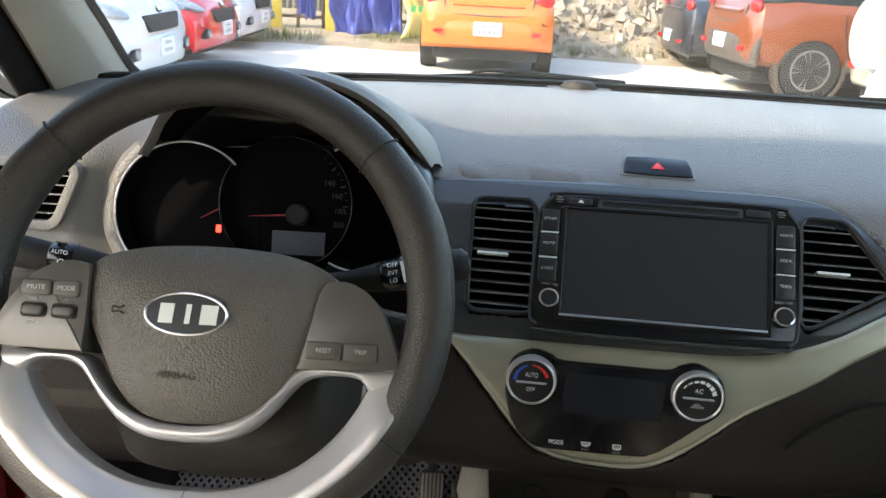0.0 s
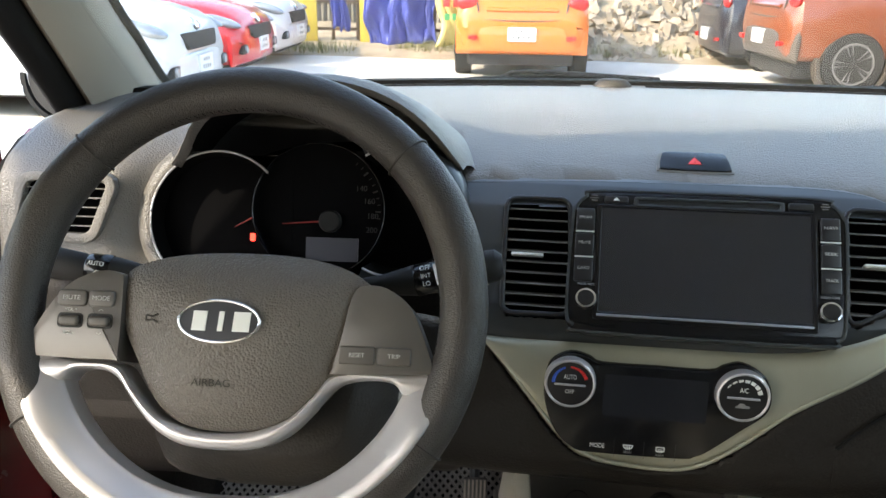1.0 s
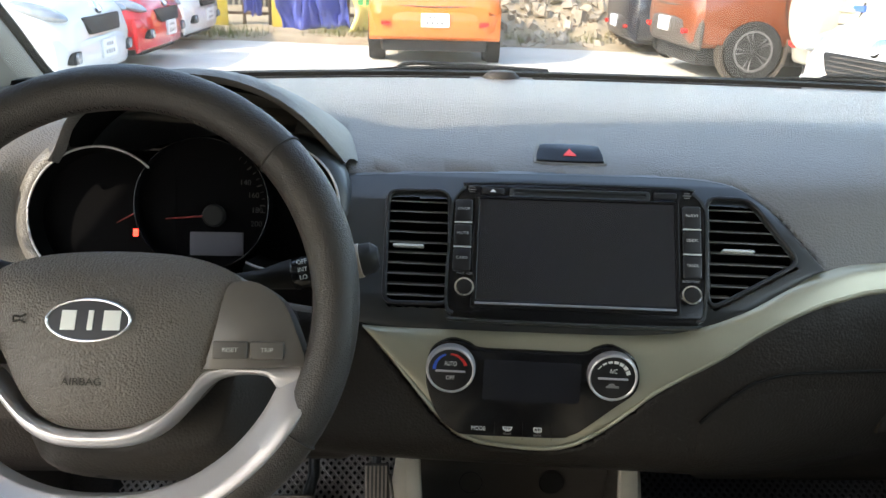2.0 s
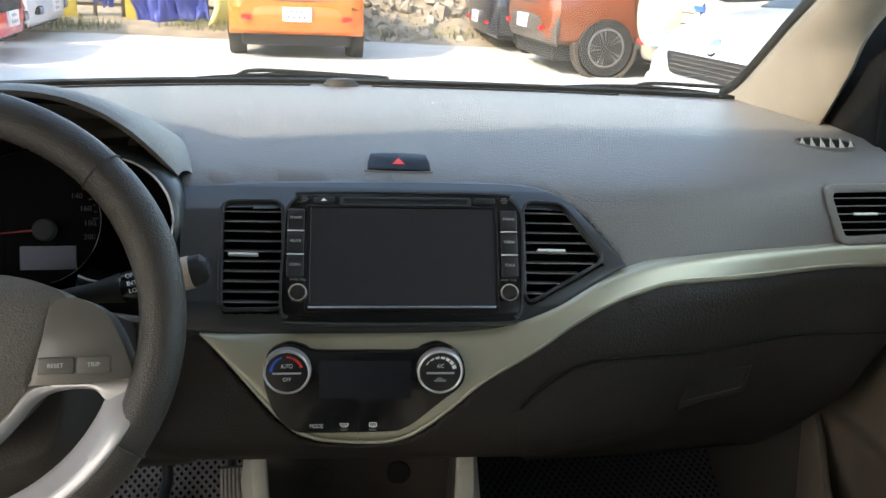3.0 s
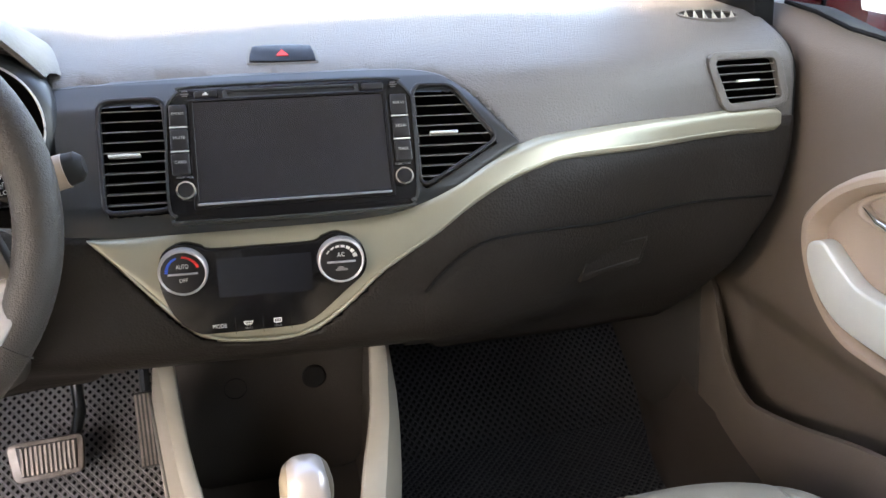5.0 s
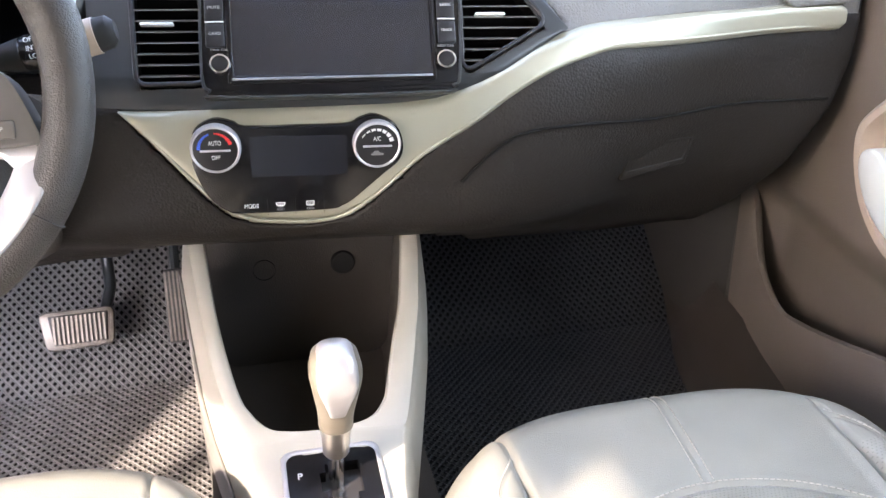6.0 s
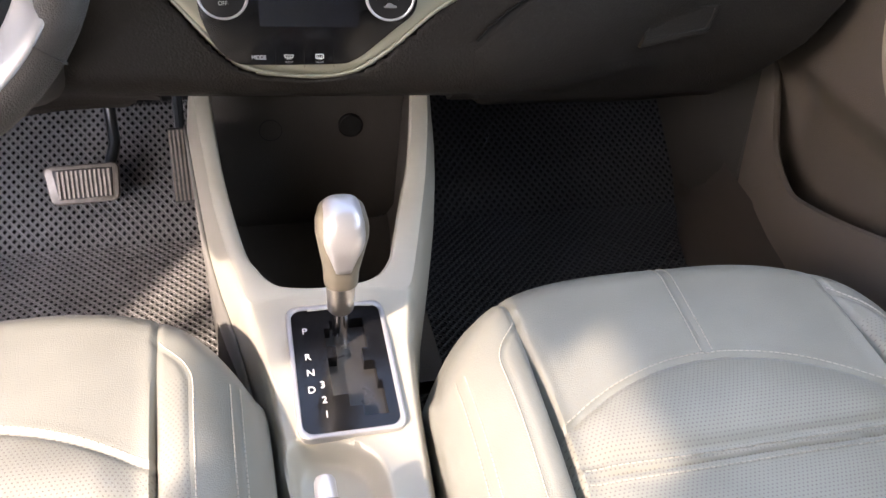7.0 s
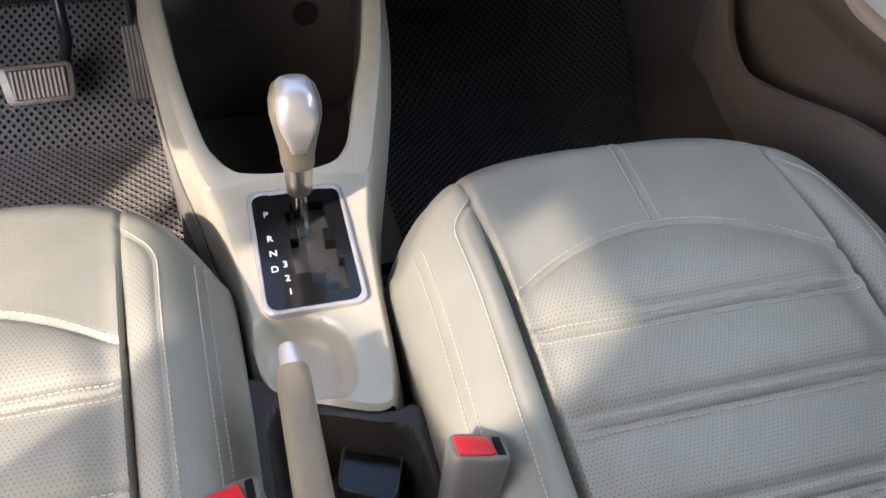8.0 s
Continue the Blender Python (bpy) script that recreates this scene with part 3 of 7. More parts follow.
sensor = thing("light_sensor", "small dark dome light sensor at the base of the windscreen", "sensor", pose(0, screen_base(0) - 0.018, 1.004))
bm = bmesh.new()
lathe(bm, [(0.027, 0), (0.0255, 0.003), (0.0190, 0.0090), (0.0170, 0.0100), (0.004, 0.0103)], 24)
for v in bm.verts:
    v.co.y *= 0.6
part("dome", bm, KNEE, sensor)
for x0, x1 in ((-0.38, -0.045), (0.045, 0.42)):
    bm = bmesh.new()
    tube(bm, [(x, screen_base(x) - 0.022, 1.0045) for x in spread(x0, x1, 20)], 0.004, 6, squash=0.4)
    part("demister_slot", bm, SEALM, dash)


# ---- head unit ----
MR = basis((0.0344, 1.776, 0.9044), (0.1838, -0.0168, 0.0022), (0.0022, 0.0548, 0.0837)) @ Matrix.Translation((0, 0, 0.005)) @ Matrix.Diagonal((1, 0.95, 1, 1))
radio = thing("head_unit", "black double-width head unit with a dark blank screen", "car radio", MR)
bm = bmesh.new()
OUT = smooth2([(-0.100, -0.0715), (0.095, -0.0715), (0.112, -0.065), (0.1195, -0.052), (0.123, 0.036), (0.1205, 0.052), (0.111, 0.064), (0.092, 0.070), (-0.088, 0.070), (-0.107, 0.064), (-0.1165, 0.052), (-0.119, 0.036), (-0.121, -0.05), (-0.114, -0.065)], 4)
prism(bm, OUT, 0.001, None, -0.02)
part("fascia", bm, GLOSS, radio, "gloss black fascia", bevel=0.002)
bm = bmesh.new()
ring(bm, [(x * 1.012, y * 1.018) for x, y in OUT], [(x * 0.99, y * 0.985) for x, y in OUT], 0.0018, -0.01)
part("rim", bm, BEZEL, radio, "raised satin rim", bevel=0.001)
bm = bmesh.new()
ring(bm, rrect(-0.098, 0.097, -0.060, 0.056, 0.003), rrect(-0.0925, 0.0925, -0.0515, 0.0525, 0.001), 0.0035, 0)
part("screen_frame", bm, GLOSS, radio, bevel=0.001)
bm = bmesh.new()
box(bm, -0.094, 0.093, -0.0562, -0.0538, 0.0032, 0.0042)
part("screen_lip", bm, LIPM, radio, "bright lower screen lip", bevel=0.0008)
bm = bmesh.new()
box(bm, -0.0925, 0.0925, -0.0525, 0.053, 0, 0.0022)
part("screen", bm, SCREEN, radio, "dark switched-off touch screen")
bm = bmesh.new()
box(bm, -0.060, 0.066, 0.0575, 0.0625, 0.0005, 0.0018)
part("disc_slot", bm, DARK, radio, bevel=0.0006)
bm = bmesh.new()
ring(bm, rrect(-0.064, 0.070, 0.055, 0.065, 0.003), rrect(-0.060, 0.066, 0.0575, 0.0625, 0.002), 0.003, 0)
part("slot_frame", bm, BEZEL, radio, bevel=0.0006)
for s, u in ((-1, -0.080), (1, 0.084)):
    bm = bmesh.new()
    prism(bm, rrect(u - 0.011, u + 0.011, 0.0575, 0.0645, 0.002), 0.004)
    part("eject_button", bm, KNOBM, radio, bevel=0.001)
bm = bmesh.new()
prism(bm, [(-0.083, 0.0595), (-0.077, 0.0595), (-0.080, 0.0628)], 0.0043, None, 0.004)
part("eject_mark", bm, WHITEINK, radio, smooth=False)
for u0, words in ((-0.1075, ("FM/AM", "MUTE", "CARD")), (0.1085, ("NAVI", "SEEK", "TRACK"))):
    for i, w in enumerate(words):
        v = 0.040 - 0.0255 * i
        bm = bmesh.new()
        prism(bm, rrect(u0 - 0.0085, u0 + 0.0085, v - 0.0120, v + 0.0110, 0.002), 0.0038)
        key = part("key", bm, KNOBM, radio, bevel=0.0012)
        text_mesh("lettering", w, 0.0042, PALEINK, key, pose(u0, v + 0.001, 0.0041), 0.011)
        if i < 2:
            bm = bmesh.new()
            box(bm, u0 - 0.0085, u0 + 0.0085, v - 0.0137, v - 0.0125, 0.002, 0.0042)
            part("divider", bm, PALE, radio, smooth=False)
    bm = bmesh.new()
    mm = Matrix.Translation((u0 + (0.0035 if u0 < 0 else -0.002), -0.0400, 0))
    lathe(bm, [(0.0100, 0), (0.0100, 0.006), (0.0092, 0.0075), (0.0076, 0.0078), (0.0074, 0.006)], 28, mm)
    knob = part("rotary_knob", bm, CHROME, radio, "black rotary knob with a chrome ring")
    bm = bmesh.new()
    lathe(bm, [(0.0075, 0.004), (0.0075, 0.0072), (0.0068, 0.0080), (0.001, 0.0082)], 28, mm)
    part("knob_cap", bm, KNOBM, knob)
    text_mesh("lettering", "PWR VOL" if u0 < 0 else "AUDIO TUNE", 0.0034, GREYINK, radio, pose(u0 + (0.0035 if u0 < 0 else -0.002), -0.0262, 0.0045), 0.016)
for u in (-0.100, 0.105):
    for k in (-1, 0, 1):
        bm = bmesh.new()
        box(bm, u - 0.004 + abs(k) * 0.0012, u + 0.004 - abs(k) * 0.0012, 0.0625 + k * 0.0024 - 0.0005, 0.0625 + k * 0.0024 + 0.0005, 0.001, 0.0018)
        part("grille_bar", bm, GREYPL, radio, smooth=False)


# ---- climate control panel ----
MC = basis((-0.005, 1.7415, 0.780), (1, -0.080, 0), (0, 0.10, 1)) @ Matrix.Translation((0, 0, 0.0110))
clim = thing("climate_panel", "gloss black climate control panel with two rotary dials", "control panel", MC)
OUTC = smooth2([(-0.100, 0.021), (-0.095, 0.039), (-0.078, 0.0475), (-0.060, 0.0445), (-0.049, 0.040), (0.0, 0.0400), (0.046, 0.0405), (0.058, 0.0455), (0.0745, 0.0485), (0.094, 0.038), (0.101, 0.018), (0.097, 0.002), (0.080, -0.013), (0.052, -0.037), (0.040, -0.044), (0.025, -0.0475), (-0.055, -0.0485), (-0.072, -0.045), (-0.088, -0.030), (-0.099, -0.002)], 4)
bm = bmesh.new()
prism(bm, OUTC, 0.0, None, -0.016)
part("panel", bm, GLOSS, clim, "gloss black panel", bevel=0.0015)
bm = bmesh.new()
box(bm, -0.046, 0.046, -0.010, 0.030, 0, 0.0006)
part("display", bm, SCREEN, clim, "dark blank display", smooth=False)
for u, kind in ((-0.077, "heat"), (0.0745, "fan")):
    mm = Matrix.Translation((u, 0.0215, 0))
    bm = bmesh.new()
    lathe(bm, [(0.0234, 0), (0.0234, 0.007), (0.0228, 0.0096), (0.0216, 0.0104), (0.0206, 0.0098), (0.0204, 0.004)], 48, mm)
    dial = part("dial", bm, SILVER, clim, "black dial with a silver ring")
    bm = bmesh.new()
    lathe(bm, [(0.0206, 0.003), (0.0206, 0.0090), (0.0195, 0.0093), (0.001, 0.0095)], 48, mm)
    part("dial_face", bm, KNOBM, dial)
    bm = bmesh.new()
    box(bm, u - 0.014, u + 0.014, 0.0200, 0.0218, 0.0093, 0.0115)
    part("bar", bm, SILVER, dial, bevel=0.0005)
    text_mesh("lettering", "AUTO" if kind == "heat" else "A/C", 0.0062, WHITEINK, dial, pose(u, 0.0280, 0.0098), 0.0115 if kind == "heat" else 0.0072)
    if kind == "heat":
        text_mesh("lettering", "OFF", 0.0055, WHITEINK, dial, pose(u, 0.0140, 0.0098), 0.008)
    else:
        bm = bmesh.new()
        prism(bm, [(u - 0.006, 0.0115), (u + 0.006, 0.0115), (u + 0.006, 0.0135), (u + 0.003, 0.014), (u + 0.001, 0.016), (u - 0.0025, 0.016), (u - 0.0045, 0.0135), (u - 0.006, 0.013)], 0.0099, None, 0.0095)
        part("recirculation_mark", bm, GREYINK, dial, smooth=False)
    for side, mat in ((0, BLUEINK), (1, REDINK)) if kind == "heat" else ((2, WHITEINK),):
        bm = bmesh.new()
        n = 10 if side < 2 else 7
        for k in range(n):
            a0 = (172 - 7.2 * k) if side == 0 else (20 + 7.2 * k) if side == 1 else 150 - 20 * k
            a1 = a0 + (5.6 if side < 2 else -15)
            w = (0.0032 if side < 2 else 0.001 + 0.0005 * k)
            if side < 2:
                w *= 1 - 0.055 * k
            ps = [(u + (0.0168 if j < 2 else 0.0168 - w) * math.cos(radians(a)), 0.0215 + (0.0168 if j < 2 else 0.0168 - w) * math.sin(radians(a))) for j, a in enumerate((a0, a1, a1, a0))]
            prism(bm, ps, 0.0099, None, 0.0093)
        part("scale", bm, mat, dial, smooth=False)
text_mesh("lettering", "MODE", 0.0060, WHITEINK, clim, pose(-0.0485, -0.0405, 0.0004), 0.0135)
for u, w in ((-0.0205, "FRONT"), (0.0085, "REAR")):
    bm = bmesh.new()
    sh = [(u - 0.0035, -0.041), (u + 0.0035, -0.041), (u + 0.0048, -0.0375), (u - 0.0048, -0.0375)] if w == "FRONT" else rrect(u - 0.004, u + 0.004, -0.0415, -0.0368, 0.0008, 2)
    ring(bm, sh, [(u + (x - u) * 0.75, -0.0392 + (y + 0.0392) * 0.7) for x, y in sh], 0.0005, 0.0)
    for k in (-1, 0, 1):
        box(bm, u + k * 0.0016 - 0.0003, u + k * 0.0016 + 0.0003, -0.0425, -0.0385, 0.0001, 0.0006)
    part("demist_mark", bm, WHITEINK, clim, smooth=False)
    text_mesh("lettering", w, 0.0028, GREYINK, clim, pose(u, -0.0450, 0.0004), 0.0075)
for u in (-0.033, -0.006, 0.022):
    bm = bmesh.new()
    box(bm, u - 0.0002, u + 0.0002, -0.050, -0.033, 0, 0.0004)
    part("key_gap", bm, DARK, clim, smooth=False)


# ---- steering wheel ----
MW = basis((-0.342, 1.601, 0.922), (1, 0, 0), (0, math.sin(radians(28)), math.cos(radians(28))))
wheel = thing("steering_wheel", "leather steering wheel with satin silver spokes and an airbag cover", "steering wheel", MW)
RM, RT = 0.1665, 0.0175
bm = bmesh.new()
rings = []
for k in range(97):
    a = 2 * math.pi * k / 96
    grip = 1 + 0.06 * math.exp(-((math.degrees(a) % 360 - 25) / 16) ** 2) + 0.06 * math.exp(-((math.degrees(a) % 360 - 155) / 16) ** 2)
    rings.append([Vector(((RM + RT * grip * math.cos(q)) * math.cos(a), (RM + RT * grip * math.cos(q)) * math.sin(a), RT * 1.05 * math.sin(q))) for q in (2 * math.pi * j / 20 for j in range(20))])
loft(bm, rings, caps=False)
bmesh.ops.remove_doubles(bm, verts=bm.verts[:], dist=1e-5)
part("rim", bm, LEATHER, wheel, "dark brown-grey leather rim")
for deg in (44, 137, -34, 211):
    bm = bmesh.new()
    a = radians(deg)
    c = Vector((RM * math.cos(a), RM * math.sin(a), 0))
    tube(bm, [c + (RT * 1.055) * Vector((math.cos(q) * math.cos(a), math.cos(q) * math.sin(a), 1.04 * math.sin(q))) for q in spread(0, 2 * math.pi, 25)[:-1]], 0.0009, 5, closed=True)
    part("seam", bm, SEAM, wheel, "dark leather joint")
bm = bmesh.new()
for k in range(150):
    a = 2 * math.pi * (k + 0.5) / 150
    for d in (-1, 1):
        r0, r1 = RM - RT * 1.0, RM - RT * 0.97
        p, q = Vector((r0 * math.cos(a), r0 * math.sin(a), 0.001)), Vector((r1 * math.cos(a + 0.012 * d), r1 * math.sin(a + 0.012 * d), 0.006))
        tube(bm, [p, q], 0.0004, 4)
tagged(part("stitching", bm, SEAM, wheel, "dark thread along the rim"), kind="stuff")


def domed(bm, outline, z0, rise, rows=8, back=-0.03):
    """A cushion-like plate over an outline, highest in its middle."""
    cx, cy = sum(p[0] for p in outline) / len(outline), sum(p[1] for p in outline) / len(outline)
    layers = [[Vector((x, y, back)) for x, y in outline]]
    for k in range(rows + 1):
        s = 1 - k / (rows + 1)
        zz = z0 + rise * (1 - s ** 2.6)
        layers.append([Vector((cx + (x - cx) * s, cy + (y - cy) * s, zz)) for x, y in outline])
    loft(bm, layers, caps=True)


HS = -0.005
PADO = smooth2([(-0.088, 0.010), (-0.080, 0.026), (-0.045, 0.036), (0.005, 0.039), (0.055, 0.036), (0.090, 0.024), (0.096, 0.008), (0.080, -0.040), (0.064, -0.064), (0.046, -0.080), (0.022, -0.089), (-0.010, -0.091), (-0.036, -0.086), (-0.056, -0.070), (-0.072, -0.042), (-0.084, -0.018)], 4)
bm = bmesh.new()
domed(bm, PADO, 0.000, 0.020, back=-0.05)
pad = part("airbag_cover", bm, HUBM, wheel, "grained brown-grey airbag cover")
text_mesh("lettering", "AIRBAG", 0.0075, SEAM, pad, pose(-0.010, -0.057, 0.0174), 0.028)
for u, d in ((-0.058, 1), (0.046, -1)):
    bm = bmesh.new()
    for ps in ([(0, 0.002), (0.005, 0.0012), (0.0085, 0.003)], [(0, -0.002), (0.005, -0.0012), (0.0085, -0.003)], [(0, -0.002), (0, 0.002)]):
        tube(bm, [(u + d * (x - 0.004), -0.0125 + y, 0.0155) for x, y in ps], 0.0007, 4)
    part("horn_mark", bm, SEAM, pad)
bm = bmesh.new()
ov = [(-0.0065 + 0.0305 * math.cos(a), -0.0135 + 0.0158 * math.sin(a)) for a in spread(0, 2 * math.pi, 41)[:-1]]
ring(bm, ov, [(-0.0065 + (x + 0.0065) * 0.925, -0.0135 + (y + 0.0135) * 0.87) for x, y in ov], 0.0225, 0.010)
emblem = part("emblem", bm, CHROME, wheel, "oval chrome and black badge", bevel=0.0008)
bm = bmesh.new()
prism(bm, [(-0.0065 + (x + 0.0065) * 0.93, -0.0135 + (y + 0.0135) * 0.88) for x, y in ov], 0.0212, None, 0.010)
part("badge_face", bm, KNOBM, emblem)
for u, w in ((-0.0210, 0.0100), (-0.0055, 0.0036), (0.0095, 0.0120)):
    bm = bmesh.new()
    prism(bm, [(u - w / 2, -0.0205), (u + w / 2, -0.0205), (u + w / 2 + 0.001, -0.0065), (u - w / 2 + 0.001, -0.0065)], 0.0222, None, 0.021)
    part("badge_bar", bm, PALE, emblem, smooth=False)
# left switch panel
bm = bmesh.new()
prism(bm, smooth2([(-0.088, 0.020), (-0.105, 0.021), (-0.127, 0.010), (-0.143, -0.012), (-0.156, -0.040), (-0.150, -0.0425), (-0.088, -0.0435), (-0.084, -0.040), (-0.085, 0.010)], 3), 0.008, None, -0.03)
lp = part("switch_panel", bm, PANELM, wheel, "satin brown-grey switch panel", bevel=0.003)
for u0, u1, w in ((-0.1325, -0.1105, "MUTE"), (-0.1090, -0.0895, "MODE")):
    bm = bmesh.new()
    prism(bm, rrect(u0, u1, -0.0055, 0.0065, 0.003), 0.0105, None, 0.005)
    b = part("button", bm, BUTTON, lp, bevel=0.0012)
    text_mesh("lettering", w, 0.0048, PALEINK, b, pose((u0 + u1) / 2, 0.0005, 0.0107), 0.013)
for u, marks in ((-0.122, ("VOL +", "VOL -")), (-0.0995, ("", ""))):
    bm = bmesh.new()
    prism(bm, rrect(u - 0.0095, u + 0.0095, -0.0215, -0.0105, 0.003), 0.0086, None, 0.005)
    rk = part("rocker_switch", bm, DARK, lp)
    bm = bmesh.new()
    prism(bm, rrect(u - 0.0078, u + 0.0078, -0.0200, -0.0125, 0.003), 0.0125, None, 0.005)
    part("rocker", bm, BUTTON, rk, bevel=0.002)
    if marks[0]:
        text_mesh("lettering", marks[0], 0.0034, PALEINK, lp, pose(u, -0.0080, 0.0083))
        text_mesh("lettering", marks[1], 0.0034, PALEINK, lp, pose(u, -0.0250, 0.0083))
    else:
        for v, d in ((-0.0080, 1), (-0.0250, -1)):
            bm = bmesh.new()
            tube(bm, [(u - 0.0018, v - 0.0007 * d, 0.0083), (u, v + 0.0007 * d, 0.0083), (u + 0.0018, v - 0.0007 * d, 0.0083)], 0.0002, 4)
            part("arrow_mark", bm, PALEINK, lp)
bm = bmesh.new()
prism(bm, smooth2([(0.086, 0.010), (0.094, 0.017), (0.110, 0.016), (0.128, 0.003), (0.140, -0.022), (0.146, -0.041), (0.140, -0.0445), (0.078, -0.047), (0.0745, -0.043), (0.080, -0.018)], 3), 0.008, None, -0.03)
rp = part("switch_panel", bm, PANELM, wheel, "satin brown-grey switch panel", bevel=0.003)
for u0, u1, w in ((0.0785, 0.1045, "RESET"), (0.1060, 0.1305, "TRIP")):
    bm = bmesh.new()
    prism(bm, rrect(u0, u1, -0.0395, -0.0265, 0.002), 0.0100, None, 0.005)
    b = part("button", bm, BUTTON, rp, bevel=0.0012)
    text_mesh("lettering", w, 0.0044, PALEINK, b, pose((u0 + u1) / 2, -0.033, 0.0102), 0.011 if w == "RESET" else 0.009)
# silver spokes: a yoke under the cover and two legs along the lower rim
HALF = smooth2([(0.146, -0.043), (0.110, -0.0455), (0.080, -0.047), (0.066, -0.063), (0.047, -0.081), (0.022, -0.0905), (0.0, -0.0925)], 4, False)
BACK = smooth2([(0.0, -0.1045), (0.026, -0.1025), (0.046, -0.0935), (0.062, -0.078), (0.076, -0.060), (0.088, -0.0525), (0.106, -0.0505), (0.120, -0.053), (0.1275, -0.062), (0.150, -0.066)], 4, False)
def along(pts, n):
    """n places evenly spaced along a line of corners."""
    P = [Vector(p) for p in pts]
    run = [0.0]
    for a, b in zip(P, P[1:]):
        run.append(run[-1] + (b - a).length)
    out = []
    for k in range(n):
        d = run[-1] * k / (n - 1)
        i = max(q for q in range(len(P) - 1) if run[q] <= d + 1e-9)
        out.append(P[i].lerp(P[i + 1], (d - run[i]) / max(1e-9, run[i + 1] - run[i])))
    return out


bm = bmesh.new()
hi, lo = along(list(HALF)[::-1], 40), along(list(BACK), 40)
hi, lo = [Vector((-p.x, p.y)) for p in hi[:0:-1]] + hi, [Vector((-p.x, p.y)) for p in lo[:0:-1]] + lo
rings = []
for a, b in zip(hi, lo):
    a, b = (Vector((p.x + HS * step(0.12, 0.07, abs(p.x)), p.y)) for p in (a, b))
    rings.append([Vector((*a.lerp(b, t), z)) for t, z in ((0, -0.022), (0, 0.002), (0.10, 0.0055), (0.30, 0.0072), (0.55, 0.0070), (0.80, 0.0052), (0.94, 0.002), (1, -0.003), (1, -0.022))])
loft(bm, rings)
part("spoke", bm, SILVER, wheel, "satin silver spoke yoke under the airbag cover")
for s in (-1, 1):
    bm = bmesh.new()
    rings = []
    for k in range(25):
        a = radians(-16 - 74 * k / 24)
        ro, ri = 0.1665 - 0.003 * k / 24, 0.137 + 0.003 * math.sin(k / 24 * 3)
        sect = [(ri, -0.02), (ri, 0.002), (ri + 0.004, 0.007), (ri + 0.012, 0.0135), (ro - 0.010, 0.0185), (ro - 0.003, 0.0205), (ro, 0.0200), (ro + 0.0005, 0.0)]
        rings.append([Vector((s * r * math.cos(a), r * math.sin(a), z * (0.35 + 0.65 * step(0, 5, k)) if z > 0 else z)) for r, z in sect])
    loft(bm, rings)
    part("spoke_leg", bm, SILVER, wheel, "satin silver lower leg", bevel=0.001)
bm = bmesh.new()
lathe(bm, [(0.054, -0.02), (0.054, -0.045), (0.050, -0.07), (0.050, -0.10)], 32, Matrix.Translation((0, -0.02, 0)))
part("hub_back", bm, DARK, wheel)

# ---- steering column and stalks ----
col = thing("steering_column", "brown-grey plastic steering column shroud", "steering column", MW)
bm = bmesh.new()
secs = []
for z, w, t, b in ((-0.070, 0.080, 0.010, -0.112), (-0.085, 0.096, 0.013, -0.128), (-0.12, 0.106, 0.014, -0.138), (-0.20, 0.112, 0.008, -0.140), (-0.27, 0.116, 0.00, -0.140)):
    secs.append([Vector((x, y, z)) for x, y in smooth2([(-w, t * 0.4), (-w * 0.7, t), (w * 0.7, t), (w, t * 0.4), (w * 0.9, b * 0.8), (w * 0.5, b), (-w * 0.5, b), (-w * 0.9, b * 0.8)], 3)])
loft(bm, secs)
part("shroud", bm, KNEE, col, bevel=0.004, seg=3)
bm = bmesh.new()
lathe(bm, [(0.006, 0.0), (0.007, 0.002), (0.007, 0.004), (0.001, 0.0045)], 16, Matrix.Translation((-0.035, -0.134, -0.115)) @ Matrix.Rotation(radians(75), 4, "X"))
part("screw_cover", bm, DARK, col, "dark screw hole under the shroud")
bm = bmesh.new()
tube(bm, [(-0.1065, 0.008, -0.085), (-0.113, 0.006, -0.14), (-0.118, 0.004, -0.25)], 0.0012, 6)
part("shroud_joint", bm, SEAM, col)
lock = thing("ignition_lock", "black ignition lock with a worn metal key slot", "ignition lock", basis((-0.243, 1.700, 0.797), (1, 0.25, 0), (0, 0.45, 0.9)))
bm = bmesh.new()
lathe(bm, [(0.021, -0.075), (0.021, -0.012), (0.0195, -0.004), (0.0165, 0.000), (0.0155, -0.003), (0.001, -0.004)], 32)
part("barrel", bm, DARK, lock)
bm = bmesh.new()
lathe(bm, [(0.0105, -0.006), (0.0105, 0.0005), (0.0090, 0.0015), (0.001, 0.0015)], 24)
part("key_face", bm, METALM, lock, "worn metal face")
bm = bmesh.new()
box(bm, -0.0012, 0.0012, -0.006, 0.006, 0.0012, 0.0022)
part("key_slot", bm, SEALM, lock, smooth=False)
